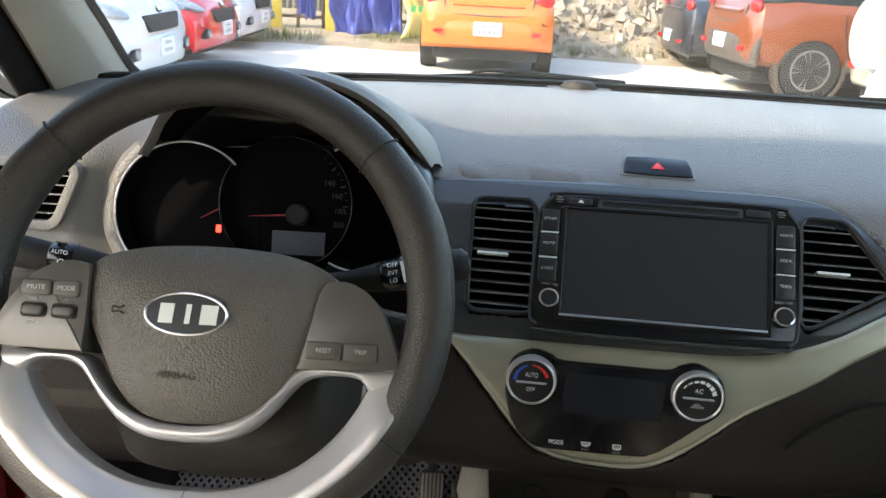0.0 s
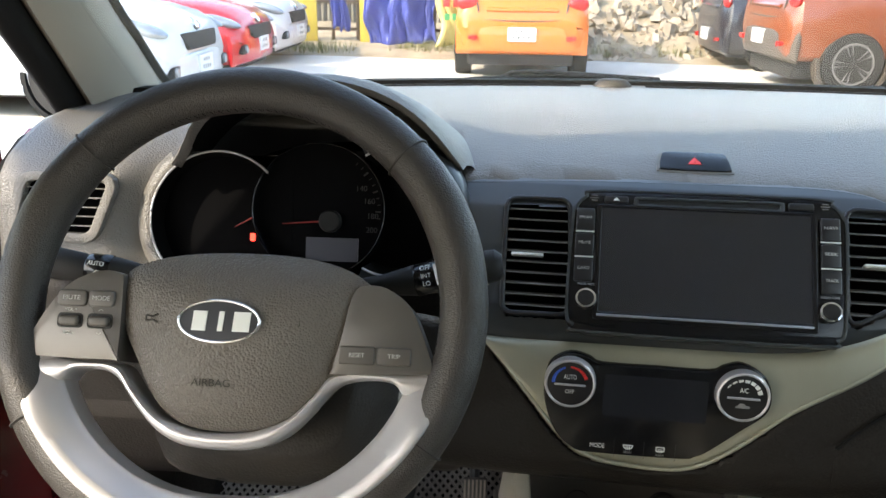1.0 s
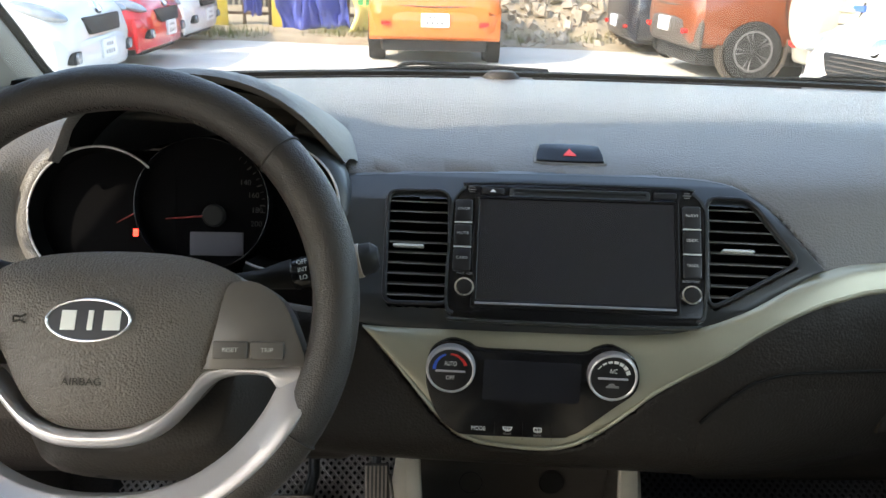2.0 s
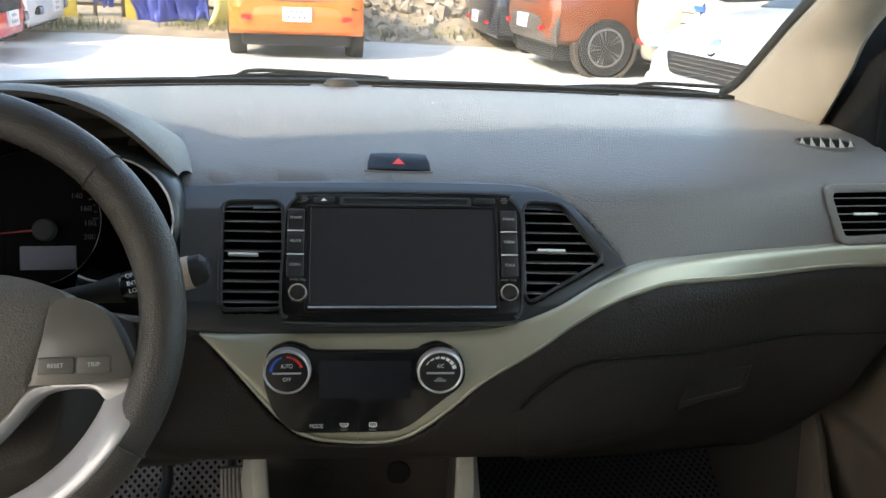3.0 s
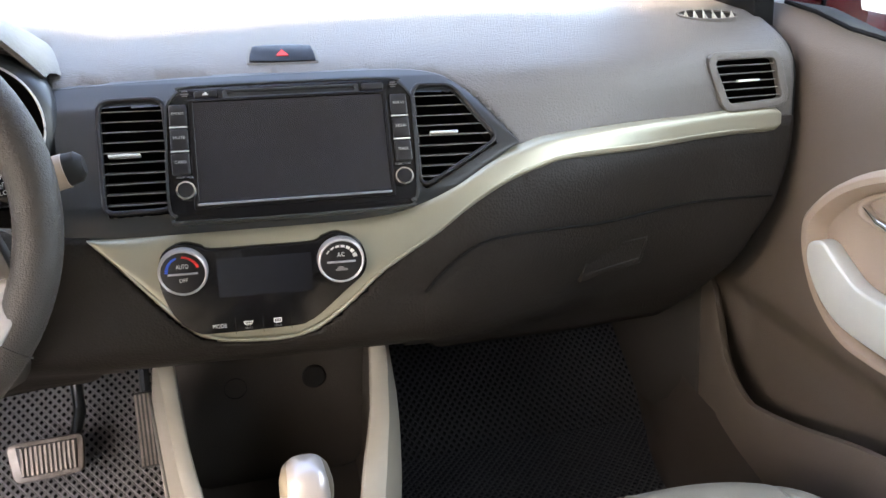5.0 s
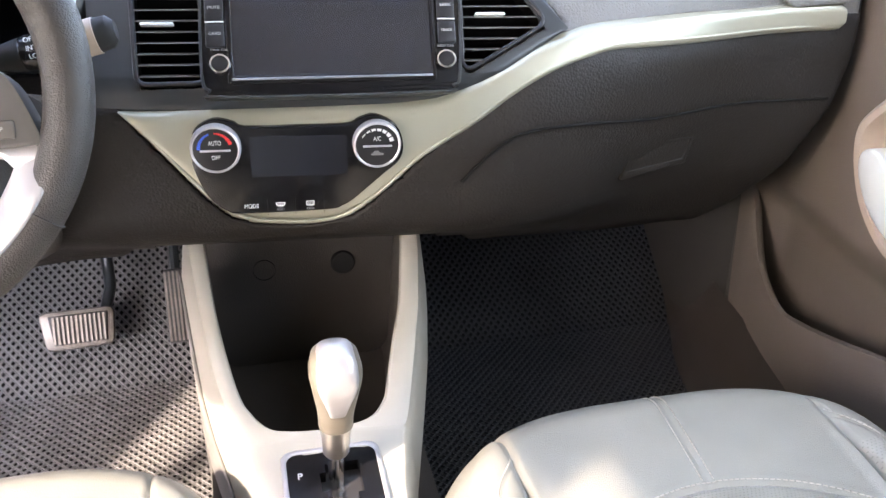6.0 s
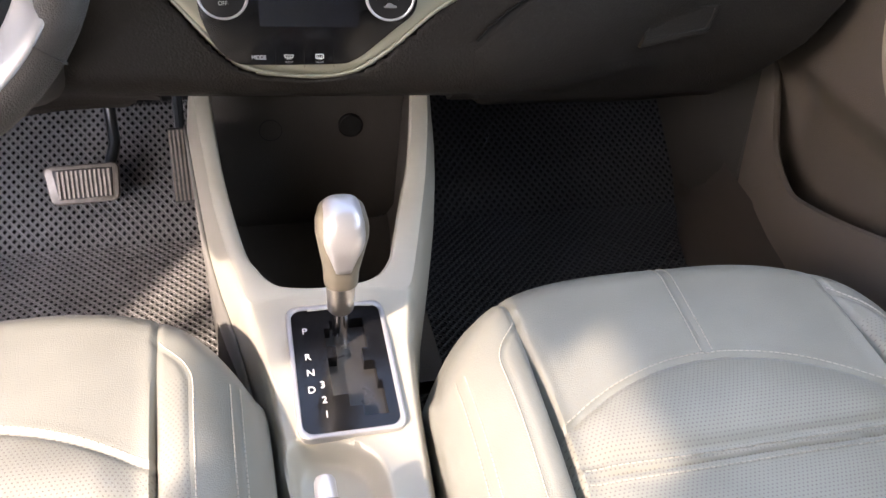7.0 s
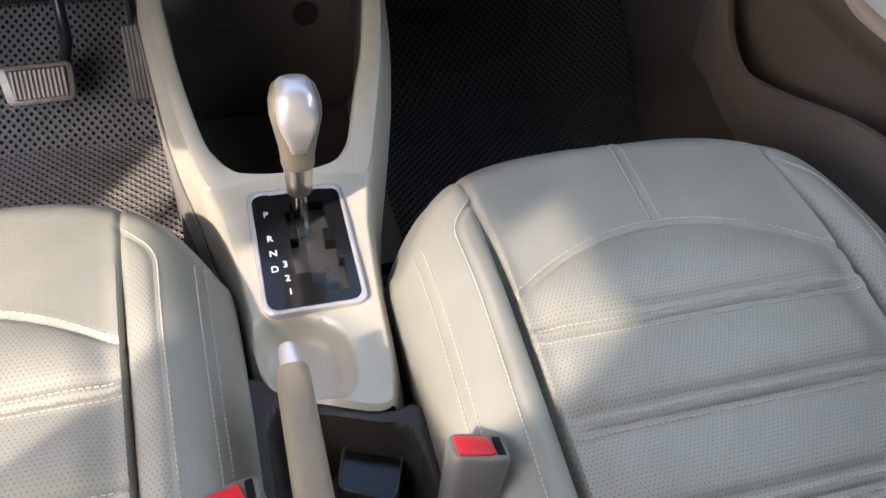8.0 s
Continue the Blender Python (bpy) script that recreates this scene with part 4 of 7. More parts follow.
for s, words in ((-1, ("AUTO",)), (1, ("OFF", "INT", "LO"))):
    st = thing("light_stalk" if s < 0 else "wiper_stalk", "black light stalk with a grey switch ring" if s < 0 else "black wiper stalk with a brown end cap", "control stalk",
               basis((-0.342 + s * (0.085 if s < 0 else 0.070), 1.695 if s < 0 else 1.685, 0.905), (s, 0.03 if s < 0 else -0.02, 0.07 if s < 0 else 0.20), (0, 0.5, 1)))
    bm = bmesh.new()
    tube(bm, [(0, 0, 0), (0.03, 0, 0), (0.05, 0, 0), (0.055, 0, 0)], [0.008, 0.009, 0.0125, 0.013], 14)
    part("arm", bm, DARK, st)
    bm = bmesh.new()
    tube(bm, [(0.054, 0, 0), (0.056, 0, 0), (0.074, 0, 0), (0.076, 0, 0)], [0.0125, 0.0140, 0.0140, 0.0125], 18)
    part("switch_ring", bm, GLOSS, st, "black switch ring with white marks")
    for i, w in enumerate(words):
        text_mesh("lettering", w, 0.0052, WHITEINK, st, basis((0.065, (0.002 if s < 0 else 0.007 - 0.0065 * i), 0.0141 if s > 0 else -0.0141), (1, 0, 0), (0, 1, 0)) if s > 0 else basis((0.065, 0.004, -0.0142), (-1, 0, 0), (0, 1, 0)))
    if s < 0:
        bm = bmesh.new()
        ring(bm, [(0.0625 + 0.003 * math.cos(a), -0.004 + 0.0026 * math.sin(a)) for a in spread(0, 6.2832, 17)[:-1]], [(0.0625 + 0.0023 * math.cos(a), -0.004 + 0.002 * math.sin(a)) for a in spread(0, 6.2832, 17)[:-1]], -0.0143, -0.013)
        part("lamp_mark", bm, WHITEINK, st, smooth=False)
    else:
        bm = bmesh.new()
        prism(bm, [(0.0735, -0.008), (0.0755, -0.008), (0.0755, 0.009), (0.0715, 0.009)], 0.0146, None, 0.012)
        part("level_mark", bm, WHITEINK, st, smooth=False)
    bm = bmesh.new()
    tube(bm, [(0.076, 0, 0), (0.082, 0, 0), (0.110, 0.002, 0), (0.122, 0.003, 0), (0.127, 0.003, 0)], [0.0115, 0.0130, 0.0140, 0.0130, 0.008], 18)
    part("end_cap", bm, DARK, st)
    if s > 0:
        bm = bmesh.new()
        tube(bm, [(0.094, 0.001, 0), (0.095, 0.001, 0), (0.112, 0.002, 0), (0.113, 0.002, 0)], [0.0125, 0.0143, 0.0146, 0.0130], 18)
        part("brown_band", bm, material("pale_brown_stalk_plastic", (0.26, 0.21, 0.165), 0.45, vary=0.05), st, "grey-brown band with a washer mark")


# ---- instrument cluster in its hooded pod ----
clu = thing("instrument_cluster", "dark three-ring instrument cluster under a curved hood", "instrument cluster")
AC = (-0.350, 0.90)


def arch(scale_x, drop, y, sz=1.0):
    return [Vector((AC[0] + (x - AC[0]) * (1 + (scale_x - 1) * (1 - 0.2 * step(-0.27, -0.20, x) if scale_x > 1 else 1)), y + (0.044 * step(1.03, 0.972, z) if x < -0.4 and y < 1.84 else 0.046 * step(1.04, 0.955, z) if x > -0.26 and y < 1.83 else 0.032 * step(1.04, 0.955, z) if x > -0.26 and y < 1.87 else 0), AC[1] + (z - AC[1]) * sz - drop)) for x, z in AR]


bm = bmesh.new()
rows = [arch(0.97, 0.004, 1.815, 0.98), arch(0.99, 0.0, 1.803, 0.995), arch(1.01, 0.0, 1.802, 1.005), arch(1.03, -0.001, 1.812, 1.018), arch(1.06, 0.002, 1.838, 1.02), arch(1.12, 0.010, 1.88, 1.0), arch(1.22, 0.026, 1.94, 0.96), arch(1.36, 0.05, 2.01, 0.90), arch(1.50, 0.08, 2.08, 0.80)]
loft(bm, rows, closed=False)
part("hood", bm, PAD, clu, "grained brown-grey hood")
bm = bmesh.new()
loft(bm, [arch(0.972, 0.004, 1.814, 0.98)[2:], arch(0.985, 0.008, 1.85, 0.96)[2:], arch(0.99, 0.016, 1.90, 0.92)[2:]], closed=False)
part("hood_lining", bm, DUCT, clu, "black hood lining")
bm = bmesh.new()
box(bm, -0.515, -0.200, 1.905, 1.915, 0.82, 0.965)
part("backplate", bm, DUCT, clu)
MD = basis((-0.335, 1.865, 0.916), (1, 0, 0), (0, 0.30, 0.95))
for u, v, r, w, a0, a1, wall in ((-0.102, -0.010, 0.0705, 0.019, 45, 305, 1.05), (0.081, 0.0025, 0.0615, 0.052, -118, 118, 1.0)):
    mm = MD @ Matrix.Translation((u, v, w))
    turn = [radians(a) for a in spread(a0, a1, 60)]
    bm = bmesh.new()
    tube(bm, [mm @ Vector((r * math.cos(a), r * math.sin(a), 0.0045)) for a in turn], 0.0012, 8)
    part("bezel_ring", bm, SILVER, clu, "bright chrome ring")
    bm = bmesh.new()
    loft(bm, [[mm @ Vector((q * math.cos(a), q * math.sin(a), z)) for q, z in ((r - 0.006, -0.05), (r - 0.002, -0.003), (r - 0.0008, 0.0035))] for a in turn], closed=False)
    part("gauge_wall", bm, DUCT, clu, "black inner wall of the gauge")
    bm = bmesh.new()
    if wall == 1:
        prof = [(r + 0.0008, 0.0035), (r + 0.004, 0.002), (r + 0.0085, -0.002), (r + 0.013, -0.012), (r + 0.015, -0.035), (r + 0.016, -0.07)]
    else:
        prof = [(r + 0.0008, 0.0035), (r + 0.003, 0.0042), (r + 0.007, 0.0040), (r + 0.012, 0.0010), (r + 0.018, -0.007)]
        turn = [radians(a) for a in spread(128, 275, 50)]
    loft(bm, [[mm @ Vector((q * math.cos(a), q * math.sin(a), z)) for q, z in prof] for a in turn], closed=False)
    part("gauge_barrel", bm, BEZEL if wall == 1 else PAD, clu, "satin black barrel round the gauge" if wall == 1 else "grained surround of the gauge")
    bm = bmesh.new()
    prism(bm, [(r * 0.97 * math.cos(a), r * 0.97 * math.sin(a)) for a in spread(0, 2 * math.pi, 49)[:-1]], -0.004 - w, mm, -0.02 - w)
    part("dial_face", bm, DIALM, clu, "dark dial face")
bm = bmesh.new()
mm = MD @ Matrix.Translation((0, 0.004, 0.012))
ro = [(0.068 * math.cos(a), 0.068 * math.sin(a)) for a in spread(0, 2 * math.pi, 65)[:-1]]
ring(bm, ro, [(x * 0.985, y * 0.985) for x, y in ro], 0.010, -0.012, mm)
part("bezel_ring", bm, GLOSS, clu, bevel=0.001)
bm = bmesh.new()
prism(bm, [(x * 0.99, y * 0.99) for x, y in ro], -0.004, mm, -0.02)
part("dial_face", bm, DIALM, clu, "dark dial face")
MM = MD @ Matrix.Translation((0, 0.004, 0.012))
for deg, w, dx, dy in ((18, "140", -0.008, -0.008), (3, "160", -0.002, -0.005), (-13, "180", 0.003, -0.003), (-28, "200", 0.007, -0.002)):
    text_mesh("numeral", w, 0.0080, DIMINK, clu, MM @ pose(0.050 * math.cos(radians(deg)) + 0.002 + dx, 0.062 * math.sin(radians(deg)) + 0.012 + dy, -0.0035))
bm = bmesh.new()
for k in range(40):
    if not 4 < k < 15:
        continue
    a = radians(-40 + 260 * k / 39)
    w = 0.0004 if k % 3 else 0.0008
    mk = MM @ Matrix.Rotation(a, 4, "Z")
    box(bm, 0.0585 if k % 3 else 0.0565, 0.062, -w, w, -0.0042, -0.0036, mk)
tagged(part("scale_marks", bm, DIMINK, clu), kind="stuff")
bm = bmesh.new()
lathe(bm, [(0.0115, -0.004), (0.0115, 0.004), (0.0095, 0.006), (0.001, 0.0065)], 24, MM @ Matrix.Translation((0.011, -0.011, 0)))
part("needle_hub", bm, DARK, clu)
bm = bmesh.new()
tube(bm, [MM @ Vector((0.004, -0.0115, 0.003)), MM @ Vector((-0.038, -0.015, 0.002))], [0.0011, 0.0005], 6)
part("needle", bm, NEEDLE, clu, "thin red needle")
bm = bmesh.new()
tube(bm, [MD @ Vector((-0.070, -0.004, 0.0)), MD @ Vector((-0.092, -0.016, 0.0))], [0.0010, 0.0005], 6)
part("needle", bm, NEEDLE, clu, "thin red needle")
bm = bmesh.new()
prism(bm, rrect(-0.0025, 0.0025, -0.004, 0.004, 0.001, 2), -0.0030, MD @ Matrix.Translation((-0.0735, -0.026, 0)), -0.005)
warn = bpy.data.materials.new("red_warning_lamp")
warn.use_nodes = True
warn.node_tree.nodes["Principled BSDF"].inputs["Base Color"].default_value = (0.6, 0.01, 0.01, 1)
warn.node_tree.nodes["Principled BSDF"].inputs["Emission Color"].default_value = (1, 0.03, 0.02, 1)
warn.node_tree.nodes["Principled BSDF"].inputs["Emission Strength"].default_value = 1.2
part("warning_lamp", bm, warn, clu, "lit red warning lamp", smooth=False)
bm = bmesh.new()
prism(bm, rrect(-0.014, 0.040, -0.052, -0.028, 0.001, 2), -0.0020, MM, -0.006)
part("trip_display", bm, LCDM, clu, "pale grey blank trip display", smooth=False)
bm = bmesh.new()
prism(bm, [(-0.052, -0.030), (-0.028, -0.048), (-0.030, 0.062), (-0.046, 0.055), (-0.056, 0.02)], -0.0034, MM, -0.006)
part("dial_rise", bm, DIALM, clu)


# ---- centre console ----
con = thing("centre_console", "pale grey-beige centre console with rails round a dark bay", "centre console")
OUTER_L = [(1.34, 0.062), (1.398, 0.065), (1.434, 0.066), (1.517, 0.074), (1.582, 0.082), (1.631, 0.091), (1.656, 0.097), (1.682, 0.104), (1.735, 0.115), (1.791, 0.122), (1.839, 0.128), (1.877, 0.132), (1.92, 0.135)]
OUTER_R = [(1.34, 0.055), (1.395, 0.060), (1.491, 0.065), (1.557, 0.071), (1.606, 0.081), (1.656, 0.096), (1.71, 0.112), (1.764, 0.127), (1.817, 0.138), (1.858, 0.143), (1.92, 0.147)]
BAY_L = [(0.0, 1.634), (0.015, 1.6345), (0.035, 1.637), (0.052, 1.641), (0.065, 1.651), (0.074, 1.664), (0.083, 1.682), (0.094, 1.733), (0.103, 1.789), (0.108, 1.837), (0.110, 1.875), (0.112, 1.905)]
BAY_R = [(0.0, 1.634), (0.015, 1.6345), (0.035, 1.638), (0.050, 1.644), (0.059, 1.653), (0.066, 1.664), (0.072, 1.682), (0.087, 1.730), (0.104, 1.778), (0.114, 1.822), (0.121, 1.86), (0.125, 1.905)]
DECK = [(1.30, 0.494), (1.33, 0.497), (1.42, 0.500), (1.46, 0.503), (1.57, 0.516), (1.63, 0.527), (1.70, 0.547), (1.76, 0.570), (1.80, 0.592), (1.83, 0.614), (1.852, 0.634), (1.866, 0.637), (1.88, 0.632), (1.93, 0.615)]


def deck_z(y):
    return lerp(DECK, y)


def cup(x, y):
    """Depth of the shallow cup recess at the rear of the deck."""
    r = (abs((x + 0.021) / 0.047) ** 2.8 + abs((y - 1.412 + 0.25 * (x + 0.02)) / 0.050) ** 2.8) ** (1 / 2.8)
    return 0.026 * step(1.0, 0.62, r) + 0.006 * step(0.7, 0.0, r)


# one moulding: deck round the selector, and two arms up to the dashboard
bm = bmesh.new()
for s, OUTER, BAY in ((-1, OUTER_L, BAY_L), (1, OUTER_R, BAY_R)):
    bay = [p for p in smooth2(BAY, 3, False)]
    rows = []
    for k in range(61):
        f = k / 60
        w = lerp(OUTER, 1.345 + (1.622 - 1.345) * f) - 0.006 * (1 - f) ** 12
        row = []
        for i in range(41):
            u = i / 40
            x = s * w * (1 - u)
            back = 1.356 - 0.42 * s * w * (1 - u) + 0.014 * (1 - u) ** 5
            y = back + (1.622 + 0.012 * u - back) * f
            row.append(Vector((x, y, deck_z(y) - cup(x, y) - 0.006 * max(0, 1 - u / 0.06) - (0.005 if k == 0 else 0))))
        rows.append(row)
    for k, (bx, by) in enumerate(bay[1:], 1):
        f = k / (len(bay) - 1)
        oy = max(by - 0.012, 1.622) if f > 0.5 else 1.622 + (by - 0.0 - 1.634) * 0.9
        w = lerp(OUTER, oy)
        row = []
        for i in range(41):
            u = i / 40
            x, y = w + (bx - w) * u, oy + (by - oy) * u
            drop = 0.006 * max(0, 1 - u / 0.10) + 0.003 * max(0, (u - 0.90) / 0.10)
            crown = 0.003 * math.sin(math.pi * u) * min(1, f * 2)
            row.append(Vector((s * x, y, deck_z(y) - drop + crown)))
        rows.append(row)
    verts = []
    for k, row in enumerate(rows):
        o = row[0]
        skirt = [Vector((o.x + s * 0.012, o.y, o.z - 0.075)), Vector((o.x + s * 0.004, o.y, o.z - 0.016))]
        lip = [row[-1] + Vector((0, 0.0015, -0.007)), row[-1] + Vector((0, 0.0015, -0.012))] if k >= 60 else []
        verts.append([bm.verts.new(p) for p in skirt + row + lip])
    for a, b in zip(verts, verts[1:]):
        for i in range(min(len(a), len(b)) - 1):
            c = (a[i].co + b[i + 1].co) / 2
            if not (-0.043 < c.x < 0.042 and 1.462 < c.y < 1.606):
                bm.faces.new((a[i], a[i + 1], b[i + 1], b[i]))
bmesh.ops.remove_doubles(bm, verts=bm.verts[:], dist=1e-5)
bmesh.ops.recalc_face_normals(bm, faces=bm.faces[:])
part("deck", bm, CONSOLE, con, "pale grey-beige selector surround with a cup recess and two arms")
for s, OUTER in ((-1, OUTER_L), (1, OUTER_R)):
    bm = bmesh.new()
    a = [Vector((s * (lerp(OUTER, y) + 0.009), y, deck_z(y) - 0.060)) for y in spread(1.30, 1.92, 40)]
    a = [Vector((s * 0.075, 0.95, 0.43)), Vector((s * 0.075, 1.25, 0.435))] + a
    b = [Vector((s * (abs(p.x) - 0.004), p.y + 0.01, 0.22)) for p in a]
    loft(bm, [a, b], closed=False)
    # flank greys carry the light: paler on the sunlit driver side, darker opposite
    fl = part("flank", bm, LCONS if s > 0 else GREYPL, con, "console flank, coloured lighter on the sunlit driver side")
    fl.modifiers.new("thick", "SOLIDIFY").thickness = 0.004
# storage bay
bm = bmesh.new()
wall = [Vector((-x, y, 0)) for x, y in smooth2(BAY_L, 3, False)[::-1]] + [Vector((x, y, 0)) for x, y in smooth2(BAY_R, 3, False)[1:]]
loft(bm, [[Vector((p.x * 1.005, p.y - 0.001, deck_z(p.y) - 0.009)) for p in wall], [Vector((p.x * 0.985, p.y + 0.004, deck_z(p.y) - 0.05)) for p in wall], [Vector((p.x * 0.95, p.y + 0.008, 0.42)) for p in wall], [Vector((p.x * 0.88, p.y + 0.012, 0.40)) for p in wall], [Vector((p.x * 0.2, min(1.88, p.y + 0.04), 0.398)) for p in wall]], closed=False)
part("storage_bay", bm, BAYM, con, "black open storage bay")
bm = bmesh.new()
box(bm, -0.125, 0.125, 1.60, 1.91, 0.380, 0.4010)
part("bay_floor", bm, BAYM, con)
bm = bmesh.new()
prism(bm, smooth2([(-0.125, 0.39), (0.125, 0.39), (0.130, 0.62), (0.09, 0.66), (-0.09, 0.66), (-0.130, 0.62)], 2), 0.004, basis((0, 1.895, 0), (1, 0, 0), (0, 0.12, 1)))
part("bay_back", bm, BAYM, con, "dark back panel")
bk = basis((0, 1.895, 0), (1, 0, 0), (0, 0.12, 1))
so = thing("power_socket", "black round twelve-volt socket cap in the console bay", "socket", bk @ pose(0.063, 0.529, 0.004))
bm = bmesh.new()
lathe(bm, [(0.0165, 0), (0.0165, 0.004), (0.0145, 0.006), (0.001, 0.0065)], 32)
part("cap", bm, DARK, so)
bm = bmesh.new()
ring(bm, [(0.015 * math.cos(a) - 0.042, 0.015 * math.sin(a) + 0.527) for a in spread(0, 6.2832, 33)[:-1]], [(0.0142 * math.cos(a) - 0.042, 0.0142 * math.sin(a) + 0.527) for a in spread(0, 6.2832, 33)[:-1]], 0.0052, 0.003, bk)
part("blank_cover", bm, DARK, con)
# rear console: dark tray and frame behind the deck
bm = bmesh.new()


def deck_back(x):
    """Rear edge of the pale deck."""
    w = abs(x) / 0.062
    return 1.356 - 0.42 * x + 0.014 * min(1.0, w) ** 5


rows = []
for i in range(57):
    x = -0.086 + 0.163 * i / 56
    row = [Vector((x, 0.80, 0.25))]
    for k in range(71):
        y = 0.80 + (deck_back(x) + 0.003 - 0.80) * (k / 70) ** 0.7
        z = 0.470 + 0.020 * step(1.05, 1.36, y) - 0.30 * max(0.0, abs(x + 0.0045) - 0.0690) ** 2 / 0.006
        r = (abs((x - 0.001) / 0.060) ** 6 + (max(0.0, y - 1.12) / (deck_back(x) - 0.014 - 1.12)) ** 12) ** (1 / 6)
        row.append(Vector((x, y, z - 0.075 * step(1.06, 0.90, r))))
    row.append(row[-1] + Vector((0, 0.003, -0.012)))
    rows.append(row)
lo = [[Vector((p.x + d, p.y, 0.25)) for p in row] for row, d in ((rows[0], -0.002), (rows[-1], 0.002))]
loft(bm, [lo[0], *rows, lo[1]], closed=False)
part("rear_tray", bm, TRAYM, con, "dark grey rear tray with a deep well")
coin = basis((0.021, 1.309, 0.449), (1, -0.30, 0), (0, 1, 0.05))
bm = bmesh.new()
CO = rounded([(-0.029, -0.017), (0.023, -0.026), (0.027, 0.026), (-0.029, 0.028)], 0.011)
ring(bm, CO, [(x * 0.93, y * 0.92) for x, y in CO], 0.004, -0.040, coin)
part("coin_holder", bm, LCONS, con, "rounded rim of the coin tray", bevel=0.002, seg=3)
bm = bmesh.new()
prism(bm, [(x * 0.93, y * 0.92) for x, y in CO], -0.001, coin, -0.012)
part("coin_tray", bm, GLOSS, con, "dark shallow coin tray", smooth=False)

# ---- gear selector ----
plate = thing("selector_plate", "gloss black automatic selector plate with white gear letters", "gear plate", basis((0, 1.535, deck_z(1.535) + 0.001), (1, 0, 0), (0, 1, 0.105)))
PL = rrect(-0.0455, 0.0445, -0.074, 0.073, 0.011)
bm = bmesh.new()
ring(bm, [(x * 1.10, y * 1.06) for x, y in PL], [(x * 0.99, y * 0.99) for x, y in PL], 0.0035, -0.006)
part("ring", bm, SILVER, plate, "pale silver ring", bevel=0.0015)
GATE = [(-0.008, 0.056), (0.026, 0.056), (0.026, 0.018), (0.020, 0.018), (0.020, 0.002), (0.030, 0.002), (0.030, -0.022), (0.034, -0.022), (0.034, -0.060), (0.012, -0.060), (0.012, -0.048), (0.0, -0.048), (0.0, -0.034), (-0.014, -0.034), (-0.014, 0.010), (-0.005, 0.010), (-0.005, 0.024), (-0.014, 0.024), (-0.014, 0.046), (-0.008, 0.046)]
bm = bmesh.new()
top = [bm.verts.new((x, y, 0.0022)) for x, y in PL]
low = [bm.verts.new((x, y, -0.006)) for x, y in PL]
g1 = [bm.verts.new((x, y, 0.0022)) for x, y in GATE]
g0 = [bm.verts.new((x, y, -0.014)) for x, y in GATE]
edges = [bm.edges.new((r[i], r[(i + 1) % len(r)])) for r in (top, g1) for i in range(len(r))]
bmesh.ops.triangle_fill(bm, edges=edges, use_beauty=True)
for a, b in ((top, low), (g1, g0)):
    for i in range(len(a)):
        j = (i + 1) % len(a)
        bm.faces.new((a[i], a[j], b[j], b[i]))
part("plate", bm, GLOSS, plate, "gloss black gated plate", smooth=False)
bm = bmesh.new()
prism(bm, [(-0.02, -0.066), (0.04, -0.066), (0.04, 0.060), (-0.02, 0.060)], -0.0125, None, -0.016)
part("gate_floor", bm, GATEM, plate, "dark sliding cover", smooth=False)
for (u, v), w in zip(((-0.033, 0.045), (-0.033, 0.013), (-0.032, -0.006), (-0.033, -0.0255), (-0.0225, -0.021), (-0.0225, -0.038), (-0.022, -0.054)), "PRND321"):
    text_mesh("letter", w, 0.0105, WHITEINK, plate, pose(u, v, 0.0025))
lever = thing("gear_lever", "beige and silver automatic gear lever with a bright cap", "gear lever", basis((0.002, 1.578, 0.505), (1, 0, 0), (0, 1, 0.10)))
bm = bmesh.new()
tube(bm, [(0, 0, -0.01), (0, 0, 0.066)], 0.0080, 14)
part("shaft", bm, CHROME, lever)
bm = bmesh.new()
lathe(bm, [(0.0120, 0.050), (0.0128, 0.0515), (0.0134, 0.068), (0.0142, 0.084), (0.0144, 0.0885), (0.0130, 0.0895)], 28)
part("collar", bm, COLLARM, lever, "satin silver collar")


def superring(w, d, z, cy, n=28, p=2.6):
    out = []
    for k in range(n):
        a = 2 * math.pi * k / n
        c, s = math.cos(a), math.sin(a)
        out.append(Vector((w * math.copysign(abs(c) ** (2 / p), c), cy + d * math.copysign(abs(s) ** (2 / p), s), z)))
    return out


bm = bmesh.new()
loft(bm, [superring(w, d, z, cy) for w, d, z, cy in ((0.0150, 0.0145, 0.0885, 0), (0.0160, 0.0152, 0.0900, 0), (0.0162, 0.0158, 0.100, 0), (0.0170, 0.0170, 0.110, 0), (0.0186, 0.0190, 0.122, -0.001), (0.0212, 0.0220, 0.140, -0.002), (0.0233, 0.0242, 0.155, -0.003), (0.0233, 0.0245, 0.165, -0.003), (0.0209, 0.0220, 0.1745, -0.001), (0.0151, 0.0165, 0.1810, 0), (0.0071, 0.0080, 0.1838, 0), (0.0018, 0.002, 0.1842, 0))])
part("knob", bm, material("grey_beige_knob_plastic", (0.145, 0.128, 0.10), 0.4, metal=0.1, vary=0.05, scale=30), lever, "grey-beige knob")
bm = bmesh.new()
